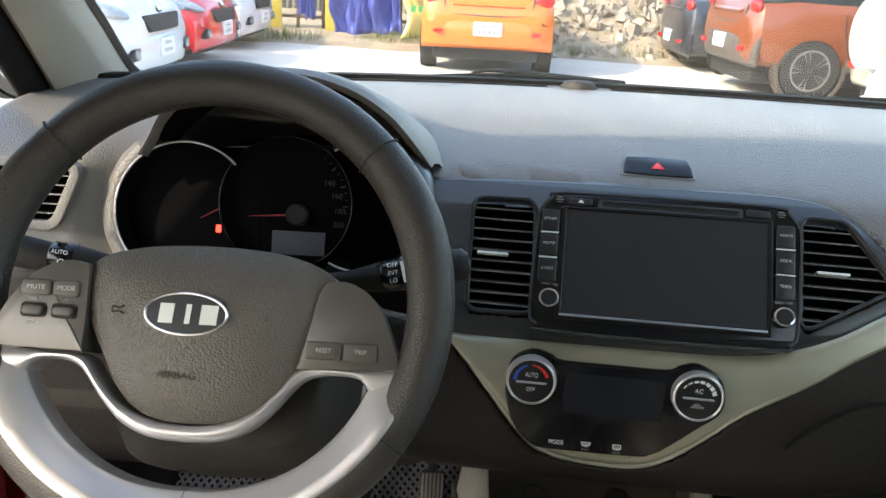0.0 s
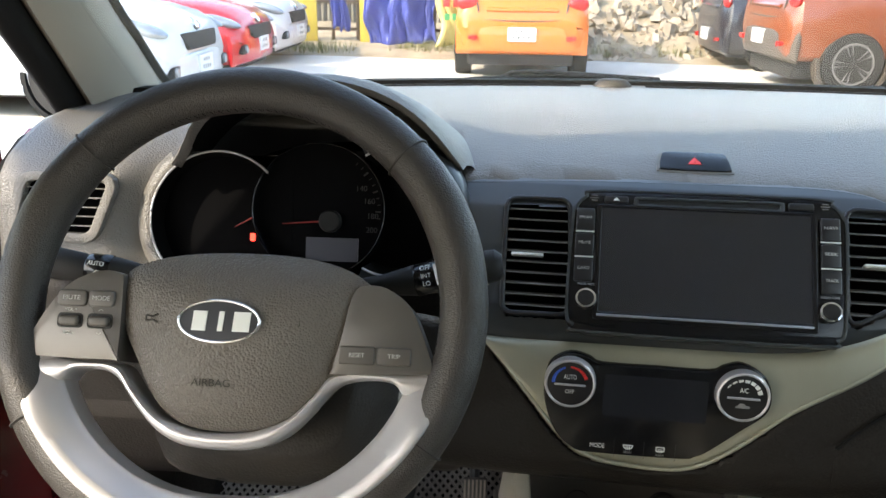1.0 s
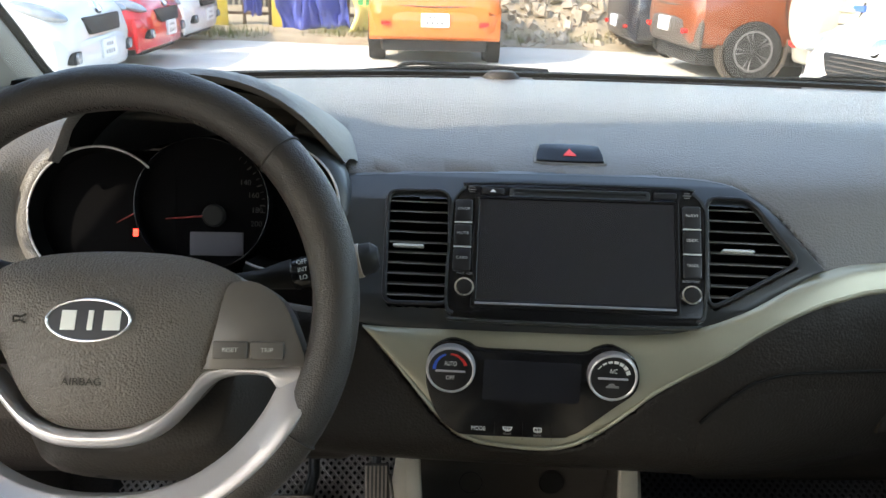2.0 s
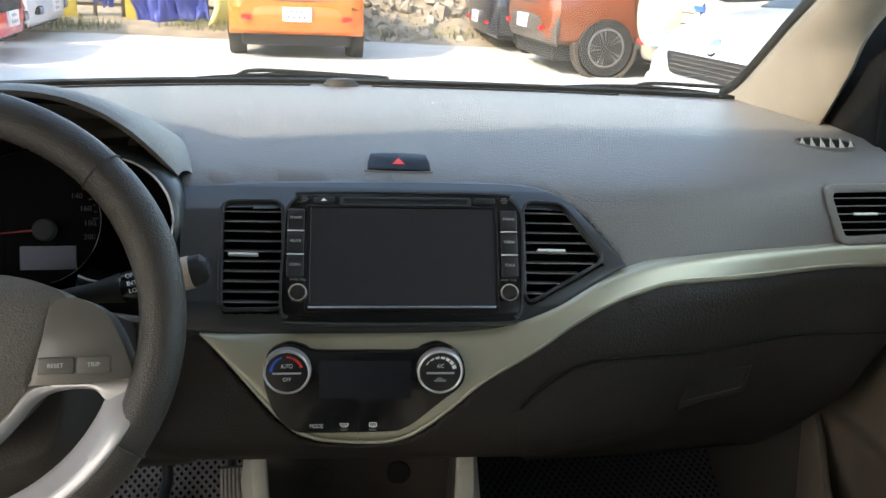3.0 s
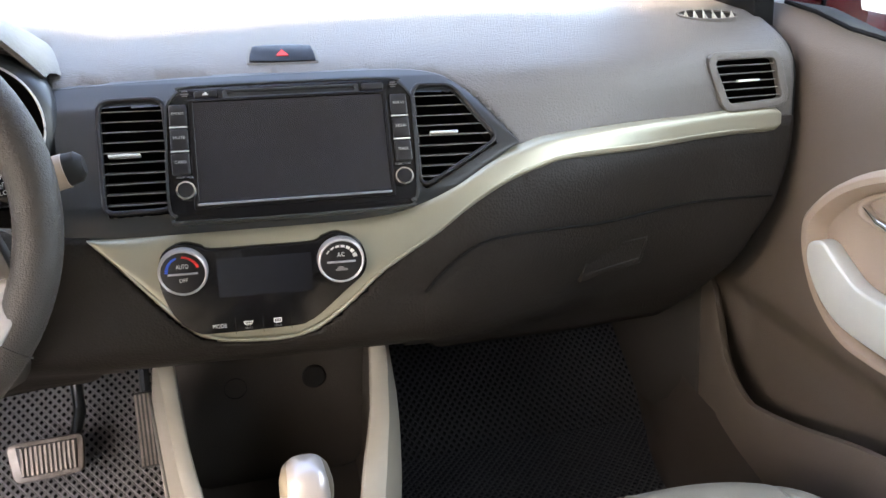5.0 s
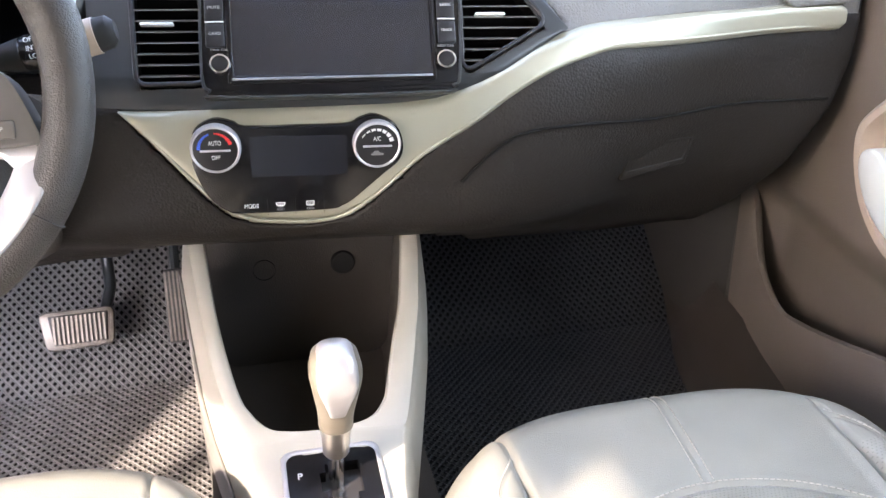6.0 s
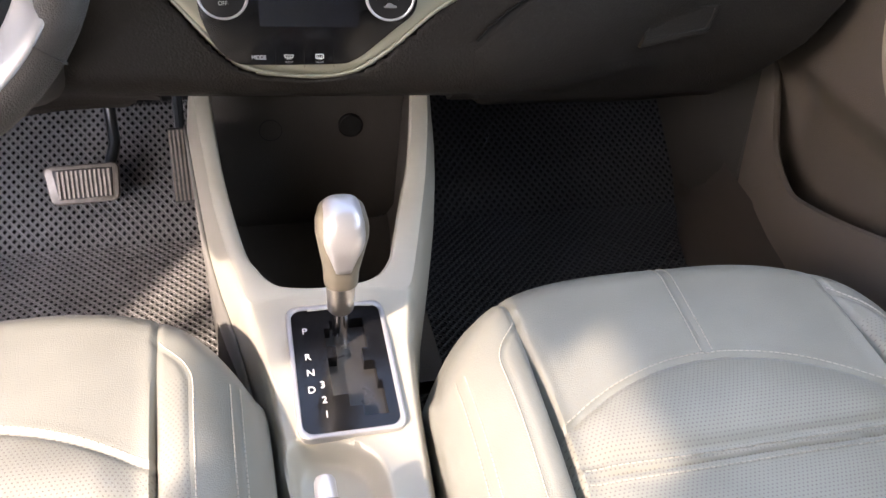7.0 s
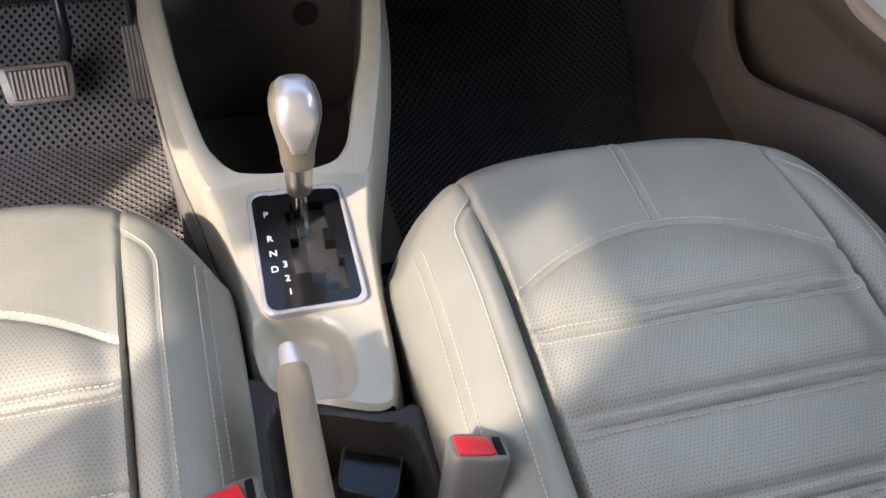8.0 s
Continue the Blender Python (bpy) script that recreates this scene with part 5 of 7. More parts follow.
loft(bm, [superring(w, d, z, cy, 32, 3.4) for w, d, z, cy in ((0.0063, 0.004, 0.1165, -0.0150), (0.0075, 0.0052, 0.1180, -0.0155), (0.0099, 0.0066, 0.127, -0.0158), (0.0127, 0.0088, 0.138, -0.0166), (0.0160, 0.0112, 0.149, -0.0174), (0.0182, 0.0138, 0.158, -0.0158), (0.0189, 0.0170, 0.166, -0.0120), (0.0182, 0.0205, 0.1745, -0.0060), (0.0156, 0.0180, 0.1815, -0.0030), (0.0098, 0.0115, 0.1858, -0.0015), (0.0027, 0.003, 0.1872, -0.001))])
part("cap", bm, SILVER, lever, "bright silver teardrop cap")

# ---- handbrake ----
hb = thing("handbrake", "beige-grey handbrake lever with a chrome release button", "handbrake", basis((-0.036, 1.350, 0.566), (1, 0.0, 0), (-0.08, -1, -0.13)))
bm = bmesh.new()
rings = []
for y, w, h in ((0.0, 0.0115, 0.010), (0.003, 0.0135, 0.0125), (0.03, 0.0140, 0.0135), (0.09, 0.0145, 0.0155), (0.15, 0.0150, 0.0165), (0.19, 0.0140, 0.015), (0.24, 0.012, 0.013)):
    rings.append([Vector((v.x, y, v.z)) for v in (Vector((w * math.copysign(abs(math.cos(a)) ** 0.75, math.cos(a)), 0, h * math.copysign(abs(math.sin(a)) ** 0.75, math.sin(a)))) for a in (2 * math.pi * k / 24 for k in range(24)))])
loft(bm, rings)
part("grip", bm, material("beige_grey_brake_grip", (0.185, 0.155, 0.112), 0.5, vary=0.05, scale=20, bump=0.25, bump_scale=900, cells=True), hb, "beige-grey grip")
bm = bmesh.new()
tube(bm, [(0, 0.004, 0), (0, -0.001, 0), (0, -0.018, 0), (0, -0.021, 0), (0, -0.022, 0)], [0.0082, 0.0088, 0.0084, 0.0070, 0.003], 20)
part("release_button", bm, SILVER, hb, "bright chrome release button")
bm = bmesh.new()
box(bm, -0.010, 0.010, 0.235, 0.30, -0.10, 0.008)
part("base", bm, DARK, hb, bevel=0.003)


# ---- front seats ----
PERF = material("perforated_seat_leather", (0.222, 0.218, 0.190), 0.43, vary=0.07, scale=14, bump=0.18, bump_scale=800, cells=True, stain=0.14)


def perforate(m, pitch):
    """Rows of small round punched holes, staggered."""
    nt = m.node_tree
    b = nt.nodes["Principled BSDF"]
    co = nt.nodes.new("ShaderNodeTexCoord")
    sep = nt.nodes.new("ShaderNodeSeparateXYZ")
    nt.links.new(co.outputs["Object"], sep.inputs[0])

    def op(kind, a, c=None):
        n = nt.nodes.new("ShaderNodeMath")
        n.operation = kind
        for i, v in enumerate((a, c)):
            if v is None:
                continue
            if isinstance(v, (int, float)):
                n.inputs[i].default_value = v
            else:
                nt.links.new(v, n.inputs[i])
        return n.outputs[0]
    row = op("DIVIDE", sep.outputs["Y"], pitch)
    odd = op("MULTIPLY", op("MODULO", op("FLOOR", op("ADD", row, 2000)), 2), 0.5)
    u = op("SUBTRACT", op("FRACT", op("ADD", op("ADD", op("DIVIDE", sep.outputs["X"], pitch * 1.15), 2000), odd)), 0.5)
    v = op("SUBTRACT", op("FRACT", op("ADD", row, 2000)), 0.5)
    d = op("SQRT", op("ADD", op("MULTIPLY", u, u), op("MULTIPLY", v, v)))
    hole = op("LESS_THAN", d, 0.19)
    old = b.inputs["Base Color"].links[0].from_socket
    mix = nt.nodes.new("ShaderNodeMix")
    mix.data_type = "RGBA"
    mix.inputs[7].default_value = (0.135, 0.126, 0.108, 1)
    nt.links.new(hole, mix.inputs[0])
    nt.links.new(old, mix.inputs[6])
    nt.links.new(mix.outputs[2], b.inputs["Base Color"])


perforate(PERF, 0.0035)
ROWS_Y = (-0.240, -0.328, -0.416, -0.504)
HWD, INS_W = 0.250, 0.1700


def front_arc(x):
    return -0.135 - 0.062 * (abs(x) / 0.165) ** 2.0


def front_y(x):
    return 0.029 - 0.105 * abs(x / HWD) ** 3.6


def cushion_z(x, y):
    z = 0.561 - 0.055 * step(0.10, 0.60, -y) + 0.0016 * noise.noise((x * 11, y * 9, 2.0))
    ax, arc = abs(x), front_arc(x)
    z += 0.020 * step(0.150, 0.200, ax) * step(0.02, 0.22, -y)
    if ax < INS_W:
        d = y - arc
        z -= 0.0028 * math.exp(-(d / 0.004) ** 2)
        z += 0.0004 * math.exp(-((d - 0.008) / 0.006) ** 2)
        for r in ROWS_Y:
            d = y - r
            z += 0.0026 * math.exp(-(d / 0.0070) ** 4) - 0.0012 * math.exp(-(d / 0.0022) ** 2) - 0.0022 * math.exp(-((d - 0.0125) / 0.0050) ** 2)
        if y < arc:
            for p, q in zip((arc, *ROWS_Y), (*ROWS_Y, -0.592)):
                if q < y <= p:
                    z += 0.0105 * math.sin(math.pi * ((p - y) / (p - q)) ** 1.25) ** 0.75 * step(INS_W, INS_W - 0.045, ax)
        else:
            z -= 0.0022 * math.exp(-((x - 0.05 * (y + 0.135)) / 0.0035) ** 2)
    deep = 0.005 + 0.014 * step(-0.06, -0.22, y)
    z -= deep * math.exp(-((ax - INS_W) / (0.0040 if x < 0 else 0.0030)) ** 2) * (1.0 if x < 0 else 0.7)
    z -= 0.0016 * math.exp(-((ax - 0.197 + 0.030 * step(-0.135, -0.055, y) ** 2) / 0.0030) ** 2) * step(-0.050, -0.062, y)
    z -= 0.0018 * math.exp(-((ax - 0.2345) / 0.0030) ** 2) * step(-0.09, -0.13, y)
    ex, ey = HWD - ax, front_y(x) - y
    z -= 0.046 * max(0, 1 - ex / 0.070) ** 2 + 0.046 * max(0, 1 - ey / 0.058) ** 2.2
    return z


def front_seat(m, label):
    st = thing("front_seat", label, "car seat", m, "front seats")
    na, nt_ = 190, 300
    A = [math.copysign(abs(v) ** 0.9, v) for v in spread(-1, 1, na)]
    T = [1 - (1 - v) ** 1.08 for v in spread(0, 1, nt_)]
    pts = [[Vector((HWD * a, y, cushion_z(HWD * a, y))) for y in (-0.60 + (front_y(HWD * a) + 0.60) * t for t in T)] for a in A]

    def region(c):
        if abs(c.x) < INS_W and c.y < front_arc(c.x):
            return "insert"
        return "bolster_insert" if INS_W + 0.003 < c.x < 0.1965 and c.y < -0.115 else "cushion"
    for name, mat, lab in (("insert", PERF, "perforated leather insert with cross channels"), ("bolster_insert", PERF, "perforated strip of the bolster"), ("cushion", SEAT, "smooth leather cushion and bolsters")):
        bm = bmesh.new()
        vs = {}

        def vert(i, k):
            if (i, k) not in vs:
                vs[i, k] = bm.verts.new(pts[i][k])
            return vs[i, k]
        for i in range(na - 1):
            for k in range(nt_ - 1):
                if region((pts[i][k] + pts[i + 1][k + 1]) / 2) == name:
                    bm.faces.new((vert(i, k), vert(i, k + 1), vert(i + 1, k + 1), vert(i + 1, k)))
        if name == "cushion":
            rim = [(0, k) for k in range(nt_)] + [(i, nt_ - 1) for i in range(1, na)] + [(na - 1, k) for k in range(nt_ - 2, -1, -1)]
            prev = None
            for i, k in rim:
                p = pts[i][k]
                q = Vector((p.x, max(p.y + 0.15, 0.0) if k == nt_ - 1 else 0.0, 0)).normalized()
                chain = [vert(i, k), *(bm.verts.new(p + q * o + Vector((0, 0, z))) for o, z in ((0.007, -0.013), (0.0105, -0.030), (0.011, -0.055), (0.008, -0.10))), bm.verts.new(Vector((p.x * 0.95, p.y - 0.03, 0.33)))]
                if prev:
                    for a, b, c, d in zip(prev, prev[1:], chain[1:], chain):
                        bm.faces.new((a, b, c, d))
                prev = chain
        part(name, bm, mat, st, lab)
    lines = [[(x, front_arc(x) + 0.006) for x in spread(-0.166, 0.166, 60)]]
    for r in ROWS_Y:
        for d in (-0.0062, 0.0062):
            lines.append([(x, r + d) for x in spread(-0.166, 0.166, 60)])
    for d in (-0.0058, 0.0058):
        lines.append([(d + 0.05 * (y + 0.135), y) for y in spread(0.012, front_arc(0) + 0.008, 30)])
    for s in (-1, 1):
        lines.append([(s * (0.2010 - 0.030 * step(-0.135, -0.055, y) ** 2), y) for y in spread(-0.060, -0.58, 110)])
        for d in (0.2305, 0.2385):
            lines.append([(s * d, y) for y in spread(-0.110, -0.58, 100)])
    bm = bmesh.new()
    for ln in lines:
        P = [Vector((x, y, cushion_z(x, y) + 0.0004)) for x, y in ln]
        for p, q in zip(P, P[1:]):
            n = max(1, round((q - p).length / 0.0062))
            for k in range(n):
                tube(bm, [p.lerp(q, (k + 0.15) / n), p.lerp(q, (k + 0.85) / n)], 0.0008, 4)
    tagged(part("stitching", bm, THREAD, st, "pale thread stitched along the seams"), kind="stuff")
    # backrest
    bm = bmesh.new()
    rings = []
    for s in spread(0, 1, 15):
        z, y = 0.55 + 0.62 * s, -0.62 - 0.20 * s
        w = 0.26 - 0.04 * step(0.6, 1.0, s) - (0.10 * max(0, s - 0.93) / 0.07)
        rings.append([Vector((w * u, y + dy, z)) for u, dy in ((-1, -0.03), (-0.96, 0.05), (-0.75, 0.065), (-0.6, 0.035), (0, 0.025), (0.6, 0.035), (0.75, 0.065), (0.96, 0.05), (1, -0.03), (0.8, -0.09), (0, -0.10), (-0.8, -0.09))])
    loft(bm, rings)
    part("backrest", bm, SEAT, st, bevel=0.01)
    bm = bmesh.new()
    loft(bm, [superring(0.12, 0.04, 1.20, -0.84), superring(0.135, 0.055, 1.24, -0.835), superring(0.13, 0.05, 1.33, -0.83), superring(0.09, 0.03, 1.37, -0.83)])
    part("headrest", bm, SEAT, st)
    bm = bmesh.new()
    box(bm, -0.20, 0.20, -0.55, -0.10, 0.235, 0.36)
    part("seat_base", bm, DARK, st)
    return st


seat_p = front_seat(pose(0.333, 1.586, 0, 0, 0, 0), "beige-grey stitched leather passenger seat with perforated insert")
seat_d = copy_thing(seat_p, pose(-0.338, 1.606, -0.004, 0, 0, 1.5))
tagged(seat_d, "beige-grey stitched leather driver seat with perforated insert")


def buckle(x, y, z, yaw, lean):
    b = thing("seat_belt_buckle", "grey seat belt buckle with a red release button", "seat belt buckle", pose(x, y, z, -22, lean, yaw), "seat belt buckles")
    bm = bmesh.new()
    loft(bm, [superring(0.016, 0.012, -0.30, 0, 20, 4), superring(0.018, 0.013, -0.14, 0, 20, 4), superring(0.021, 0.0155, -0.06, 0, 20, 4), superring(0.0235, 0.0175, -0.004, 0, 20, 4), superring(0.022, 0.016, 0, 0, 20, 4)])
    part("housing", bm, GREYPL, b, "dark grey plastic housing", bevel=0.0008)
    bm = bmesh.new()
    prism(bm, [(-0.0185, -0.0120), (0.006, -0.0120), (0.0115, -0.0090), (0.008, 0.010), (-0.0185, 0.010)][::1], 0.0022, None, -0.004)
    part("button", bm, REDBTN, b, "red release button", bevel=0.001)
    bm = bmesh.new()
    box(bm, 0.0125, 0.0185, -0.010, 0.011, -0.003, 0.0010)
    part("slot", bm, SEALM, b, smooth=False)


buckle(0.090, 1.252, 0.562, -8, 10)
buckle(-0.094, 1.252, 0.560, 8, -10)


# ---- floor, footwells, mats and pedals ----
def structure(name, bm, mat, label, category="", smooth=False, bevel=0.0):
    ob = part(name, bm, mat, None, label, smooth=smooth, bevel=bevel)
    return tagged(ob, label, category or name.split("_")[0], kind="structure")


bm = bmesh.new()
box(bm, -0.70, 0.72, -0.75, 2.10, 0.19, 0.232)
structure("floor", bm, CARPET, "dark carpeted car floor", "floor")
bm = bmesh.new()
prism(bm, [(2.09, 0.19), (2.11, 0.232), (2.44, 0.51), (2.44, 0.90), (2.48, 0.90), (2.48, 0.19)], 0.72, basis((0, 0, 0), (0, 1, 0), (0, 0, 1)), -0.72)
structure("firewall", bm, CARPET, "dark carpeted toe board and firewall", "wall")


def mat_z(y):
    return 0.243 + 0.70 * max(0.0, y - 2.09)


def floor_mat(x0, x1, y0, y1, label):
    mt = thing("floor_mat", label, "floor mat", None, "floor mats")
    p = 0.0135
    verts, faces = [], []
    nx, ny = int((x1 - x0) / p), int((y1 - y0) / p)
    for j in range(2 * ny):
        for i in range(nx):
            cx, cy = x0 + p * (i + 0.5 + 0.5 * (j % 2)), y0 + p * (0.5 + 0.5 * j)
            if cx > x1 - 0.004:
                continue
            b = len(verts)
            h, g = p / 2, p / 2 * 0.62
            for dx, dy in ((h, 0), (0, h), (-h, 0), (0, -h)):
                verts.append((cx + dx, cy + dy, mat_z(cy + dy)))
            for dx, dy in ((g, 0), (0, g), (-g, 0), (0, -g)):
                verts.append((cx + dx, cy + dy, mat_z(cy + dy) + 0.0012))
            for dx, dy in ((g, 0), (0, g), (-g, 0), (0, -g)):
                verts.append((cx + dx * 0.9, cy + dy * 0.9, mat_z(cy + dy) - 0.0045))
            for k in range(4):
                q = (k + 1) % 4
                faces.append((b + k, b + q, b + 4 + q, b + 4 + k))
                faces.append((b + 4 + k, b + 4 + q, b + 8 + q, b + 8 + k))
    me = bpy.data.meshes.new("tread")
    me.from_pydata(verts, [], faces)
    # sun and shade put into the ridge colour: pale by the driver
    me.materials.append(RIDGE_SUN if x0 < 0 else RIDGE_SHADE)
    ob = new("tread", me)
    ob.parent = mt
    tagged(ob, "raised diamond ridges", kind="stuff")
    bm = bmesh.new()
    ys = [y0, 2.09, y1] if y1 > 2.09 else [y0, y1]
    rows = [[bm.verts.new((x, y, mat_z(y) - 0.004)) for y in ys] for x in (x0 - 0.012, x1 + 0.012)]
    for k in range(len(ys) - 1):
        bm.faces.new((rows[0][k], rows[1][k], rows[1][k + 1], rows[0][k + 1]))
    o = part("base", bm, SEALM, mt, "black base sheet", smooth=False)
    o.modifiers.new("thick", "SOLIDIFY").thickness = 0.003
    return mt


floor_mat(-0.60, -0.105, 1.35, 2.36, "dark rubber driver floor mat with diamond-shaped ridges painted lighter, as in sun")
floor_mat(0.115, 0.700, 1.35, 2.36, "dark rubber passenger floor mat with diamond-shaped ridges painted darker, as in shade")

brake = thing("brake_pedal", "worn metal-framed brake pedal with a ribbed rubber pad", "pedal", basis((-0.318, 2.115, 0.348), (1, 0.03, 0), (0, 0.55, 0.83)))
bm = bmesh.new()
prism(bm, rounded([(-0.050, -0.030), (0.047, -0.028), (0.051, 0.030), (-0.058, 0.030)], 0.012), 0.004, None, -0.006)
part("plate", bm, METALM, brake, "worn metal frame", bevel=0.002)
bm = bmesh.new()
prism(bm, [(-0.038, -0.022), (0.038, -0.021), (0.041, 0.023), (-0.044, 0.023)], 0.007, None, 0.0)
part("pad", bm, PEDAL, brake, "ribbed rubber pad", bevel=0.001)
for k in range(12):
    u = -0.036 + 0.0065 * k
    bm = bmesh.new()
    box(bm, u - 0.0016, u + 0.0016, -0.020, 0.021, 0.006, 0.0105)
    part("rib", bm, METALM, brake, smooth=False)
bm = bmesh.new()
tube(bm, [(0.035, 0.02, -0.01), (0.045, 0.06, -0.03), (0.043, 0.12, -0.03), (0.035, 0.25, 0.02)], 0.009, 10)
part("arm", bm, BEZEL, brake)
acc = thing("accelerator_pedal", "long ribbed black rubber accelerator pedal", "pedal", basis((-0.176, 2.150, 0.330), (1, 0.02, 0), (0.02, 0.45, 0.89)))
bm = bmesh.new()
prism(bm, [(-0.019, -0.045), (0.024, -0.043), (0.020, 0.075), (-0.018, 0.075)], 0.006, None, -0.006)
part("pad", bm, PEDAL, acc, bevel=0.003)
for k in range(6):
    u = -0.015 + 0.0062 * k
    bm = bmesh.new()
    box(bm, u - 0.0015, u + 0.0015, -0.040, 0.072, 0.005, 0.0095)
    part("rib", bm, METALM, acc, smooth=False)
bm = bmesh.new()
tube(bm, [(0, 0.06, -0.01), (0.0, 0.12, -0.03), (0.01, 0.25, -0.02)], 0.008, 8)
part("arm", bm, BEZEL, acc)


# ---- pillars, windscreen, roof and body sides ----
def pillar(s):
    inner = smooth_path([(s * 0.600, 2.215, 1.005), (s * 0.605, 2.180, 1.028), (s * 0.592, 2.09, 1.090), (s * 0.578, 2.01, 1.143), (s * 0.545, 1.80, 1.27), (s * 0.50, 1.58, 1.40)], 6)
    outer = smooth_path([(s * 0.655, 2.06, 0.975), (s * 0.640, 2.018, 1.001), (s * 0.632, 1.97, 1.07), (s * 0.620, 1.914, 1.148), (s * 0.595, 1.72, 1.28), (s * 0.565, 1.52, 1.40)], 6)
    if s < 0:
        inner = smooth_path([(-0.622, 2.22, 0.985), (-0.627, 2.19, 1.005), (-0.618, 2.10, 1.065), (-0.611, 2.02, 1.120), (-0.575, 1.80, 1.265), (-0.53, 1.58, 1.40)], 6)
        outer = smooth_path([(-0.648, 2.06, 0.965), (-0.643, 2.02, 0.995), (-0.639, 1.95, 1.065), (-0.630, 1.88, 1.124), (-0.605, 1.70, 1.28), (-0.575, 1.52, 1.40)], 6)
    bm = bmesh.new()
    rings = []
    for p, q in zip(inner, outer):
        n = (q - p).cross(Vector((0, 1, -0.7))).normalized()
        if n.y > 0:
            n = -n
        rings.append([p + Vector((s * 0.012, 0.02, 0.0)), p, p.lerp(q, 0.12) + n * 0.007, p.lerp(q, 0.35) + n * 0.013, p.lerp(q, 0.65) + n * 0.014, p.lerp(q, 0.9) + n * 0.008, q, q + Vector((s * 0.02, 0.02, 0))])
    loft(bm, rings)
    structure("pillar_trim", bm, BEIGE, "beige plastic windscreen pillar trim", "pillar", smooth=True)
    # black seal along the glass edge
    bm = bmesh.new()
    tube(bm, [p + Vector((s * 0.004, 0.012, 0.002)) for p in inner], 0.009, 8)
    structure("pillar_seal", bm, SEALM, "black seal along the windscreen edge", "seal", smooth=True)
    if s < 0:
        bm = bmesh.new()
        tube(bm, [q + Vector((s * 0.028, 0.0, 0)) for q in outer], 0.019, 10)
        structure("door_opening_seal", bm, SEALM, "black rubber seal round the door opening", "seal", smooth=True)
        return
    # black corner of the door frame
    bm = bmesh.new()
    prism(bm, [(1.915, 0.965), (2.19, 0.965), (2.17, 1.03), (2.06, 1.13), (1.87, 1.27), (1.64, 1.40), (1.52, 1.40), (1.54, 1.37), (1.66, 1.31), (1.82, 1.21), (1.942, 1.13), (1.934, 1.08)], 0.03, basis((s * 0.685 - 0.029, 0, 0), (0, 1, 0), (0, 0, 1)), 0.0)
    structure("door_frame_corner", bm, SEALM, "matt black door frame corner", "door frame", bevel=0.004)


for s in (-1, 1):
    pillar(s)


bm = bmesh.new()
cols = []
for x in spread(-0.70, 0.66, 35):
    b = screen_base(x) + 0.03
    t = 1.58 - 0.20 * x * x
    cols.append([bm.verts.new((x * (1 - 0.16 * k / 10), b + (t - b) * k / 10, 1.001 + 0.405 * k / 10 + 0.02 * math.sin(k / 10 * 3.14))) for k in range(11)])
for a, b in zip(cols, cols[1:]):
    for k in range(10):
        bm.faces.new((a[k], a[k + 1], b[k + 1], b[k]))
ws = structure("windscreen", bm, HAZED, "clear, slightly dusty windscreen glass with painted glare haze", "windscreen", smooth=True)
ws_skin = ws.modifiers.new("thick", "SOLIDIFY")
ws_skin.thickness, ws_skin.use_rim = 0.004, False
ws.visible_shadow = False
# black printed border and cowl under the glass
bm = bmesh.new()
loft(bm, [[Vector((x, screen_base(x) - 0.006, 1.000)), Vector((x, screen_base(x) - 0.002, 1.0095)), Vector((x, screen_base(x) + 0.030, 1.009)), Vector((x, screen_base(x) + 0.045, 0.970)), Vector((x, screen_base(x) + 0.24, 0.93)), Vector((x, screen_base(x), 0.91))] for x in spread(-0.66, 0.66, 40)])
structure("cowl", bm, SEALM, "black windscreen cowl", "cowl", smooth=True)
for x0, x1, mx in ((-0.21, 0.075, -0.12), (0.36, 0.60, 0.50)):
    wp = thing("wiper", "black windscreen wiper resting at the base of the glass", "wiper", None, "wipers")
    bm = bmesh.new()
    L = [Vector((x, screen_base(x) + 0.045, 1.004 + 0.006 * math.sin((x - x0) / (x1 - x0) * 3.14))) for x in spread(x0, x1, 14)]
    tube(bm, L, 0.0036, 6)
    part("blade", bm, SEALM, wp, "black rubber blade")
    bm = bmesh.new()
    tube(bm, smooth_path([Vector((mx - 0.035, screen_base(mx) + 0.050, 1.006)), Vector((mx - 0.015, screen_base(mx) + 0.052, 1.0145)), Vector((mx + 0.04, screen_base(mx) + 0.056, 1.0145)), Vector((mx + 0.20, screen_base(mx) + 0.075, 1.005))], 4), 0.0032, 8)
    part("arm", bm, DARK, wp, "black wiper arm")

# roof, rear end and body sides close the cabin
bm = bmesh.new()
loft(bm, [[Vector((w * u, y, z - 0.05 * abs(u) ** 3)) for u in spread(-1, 1, 13)] + [Vector((w * u, y, z + 0.04 - 0.05 * abs(u) ** 3)) for u in spread(1, -1, 13)] for y, z, w in ((1.62, 1.395, 0.545), (1.45, 1.425, 0.56), (0.9, 1.45, 0.575), (0.2, 1.44, 0.57), (-0.5, 1.40, 0.55))])
structure("ceiling", bm, HEADLINER, "pale cloth headliner and red roof", "ceiling", smooth=True)
bm = bmesh.new()
loft(bm, [[Vector((w * u, y, z - 0.05 * abs(u) ** 3)) for u in spread(-1, 1, 13)] + [Vector((w * u, y, z + 0.012 - 0.05 * abs(u) ** 3)) for u in spread(1, -1, 13)] for y, z, w in ((1.66, 1.425, 0.58), (1.45, 1.468, 0.60), (0.9, 1.493, 0.615), (0.2, 1.483, 0.61), (-0.55, 1.44, 0.59))])
structure("roof", bm, REDPAINT, "red painted roof", "roof", smooth=True)
bm = bmesh.new()
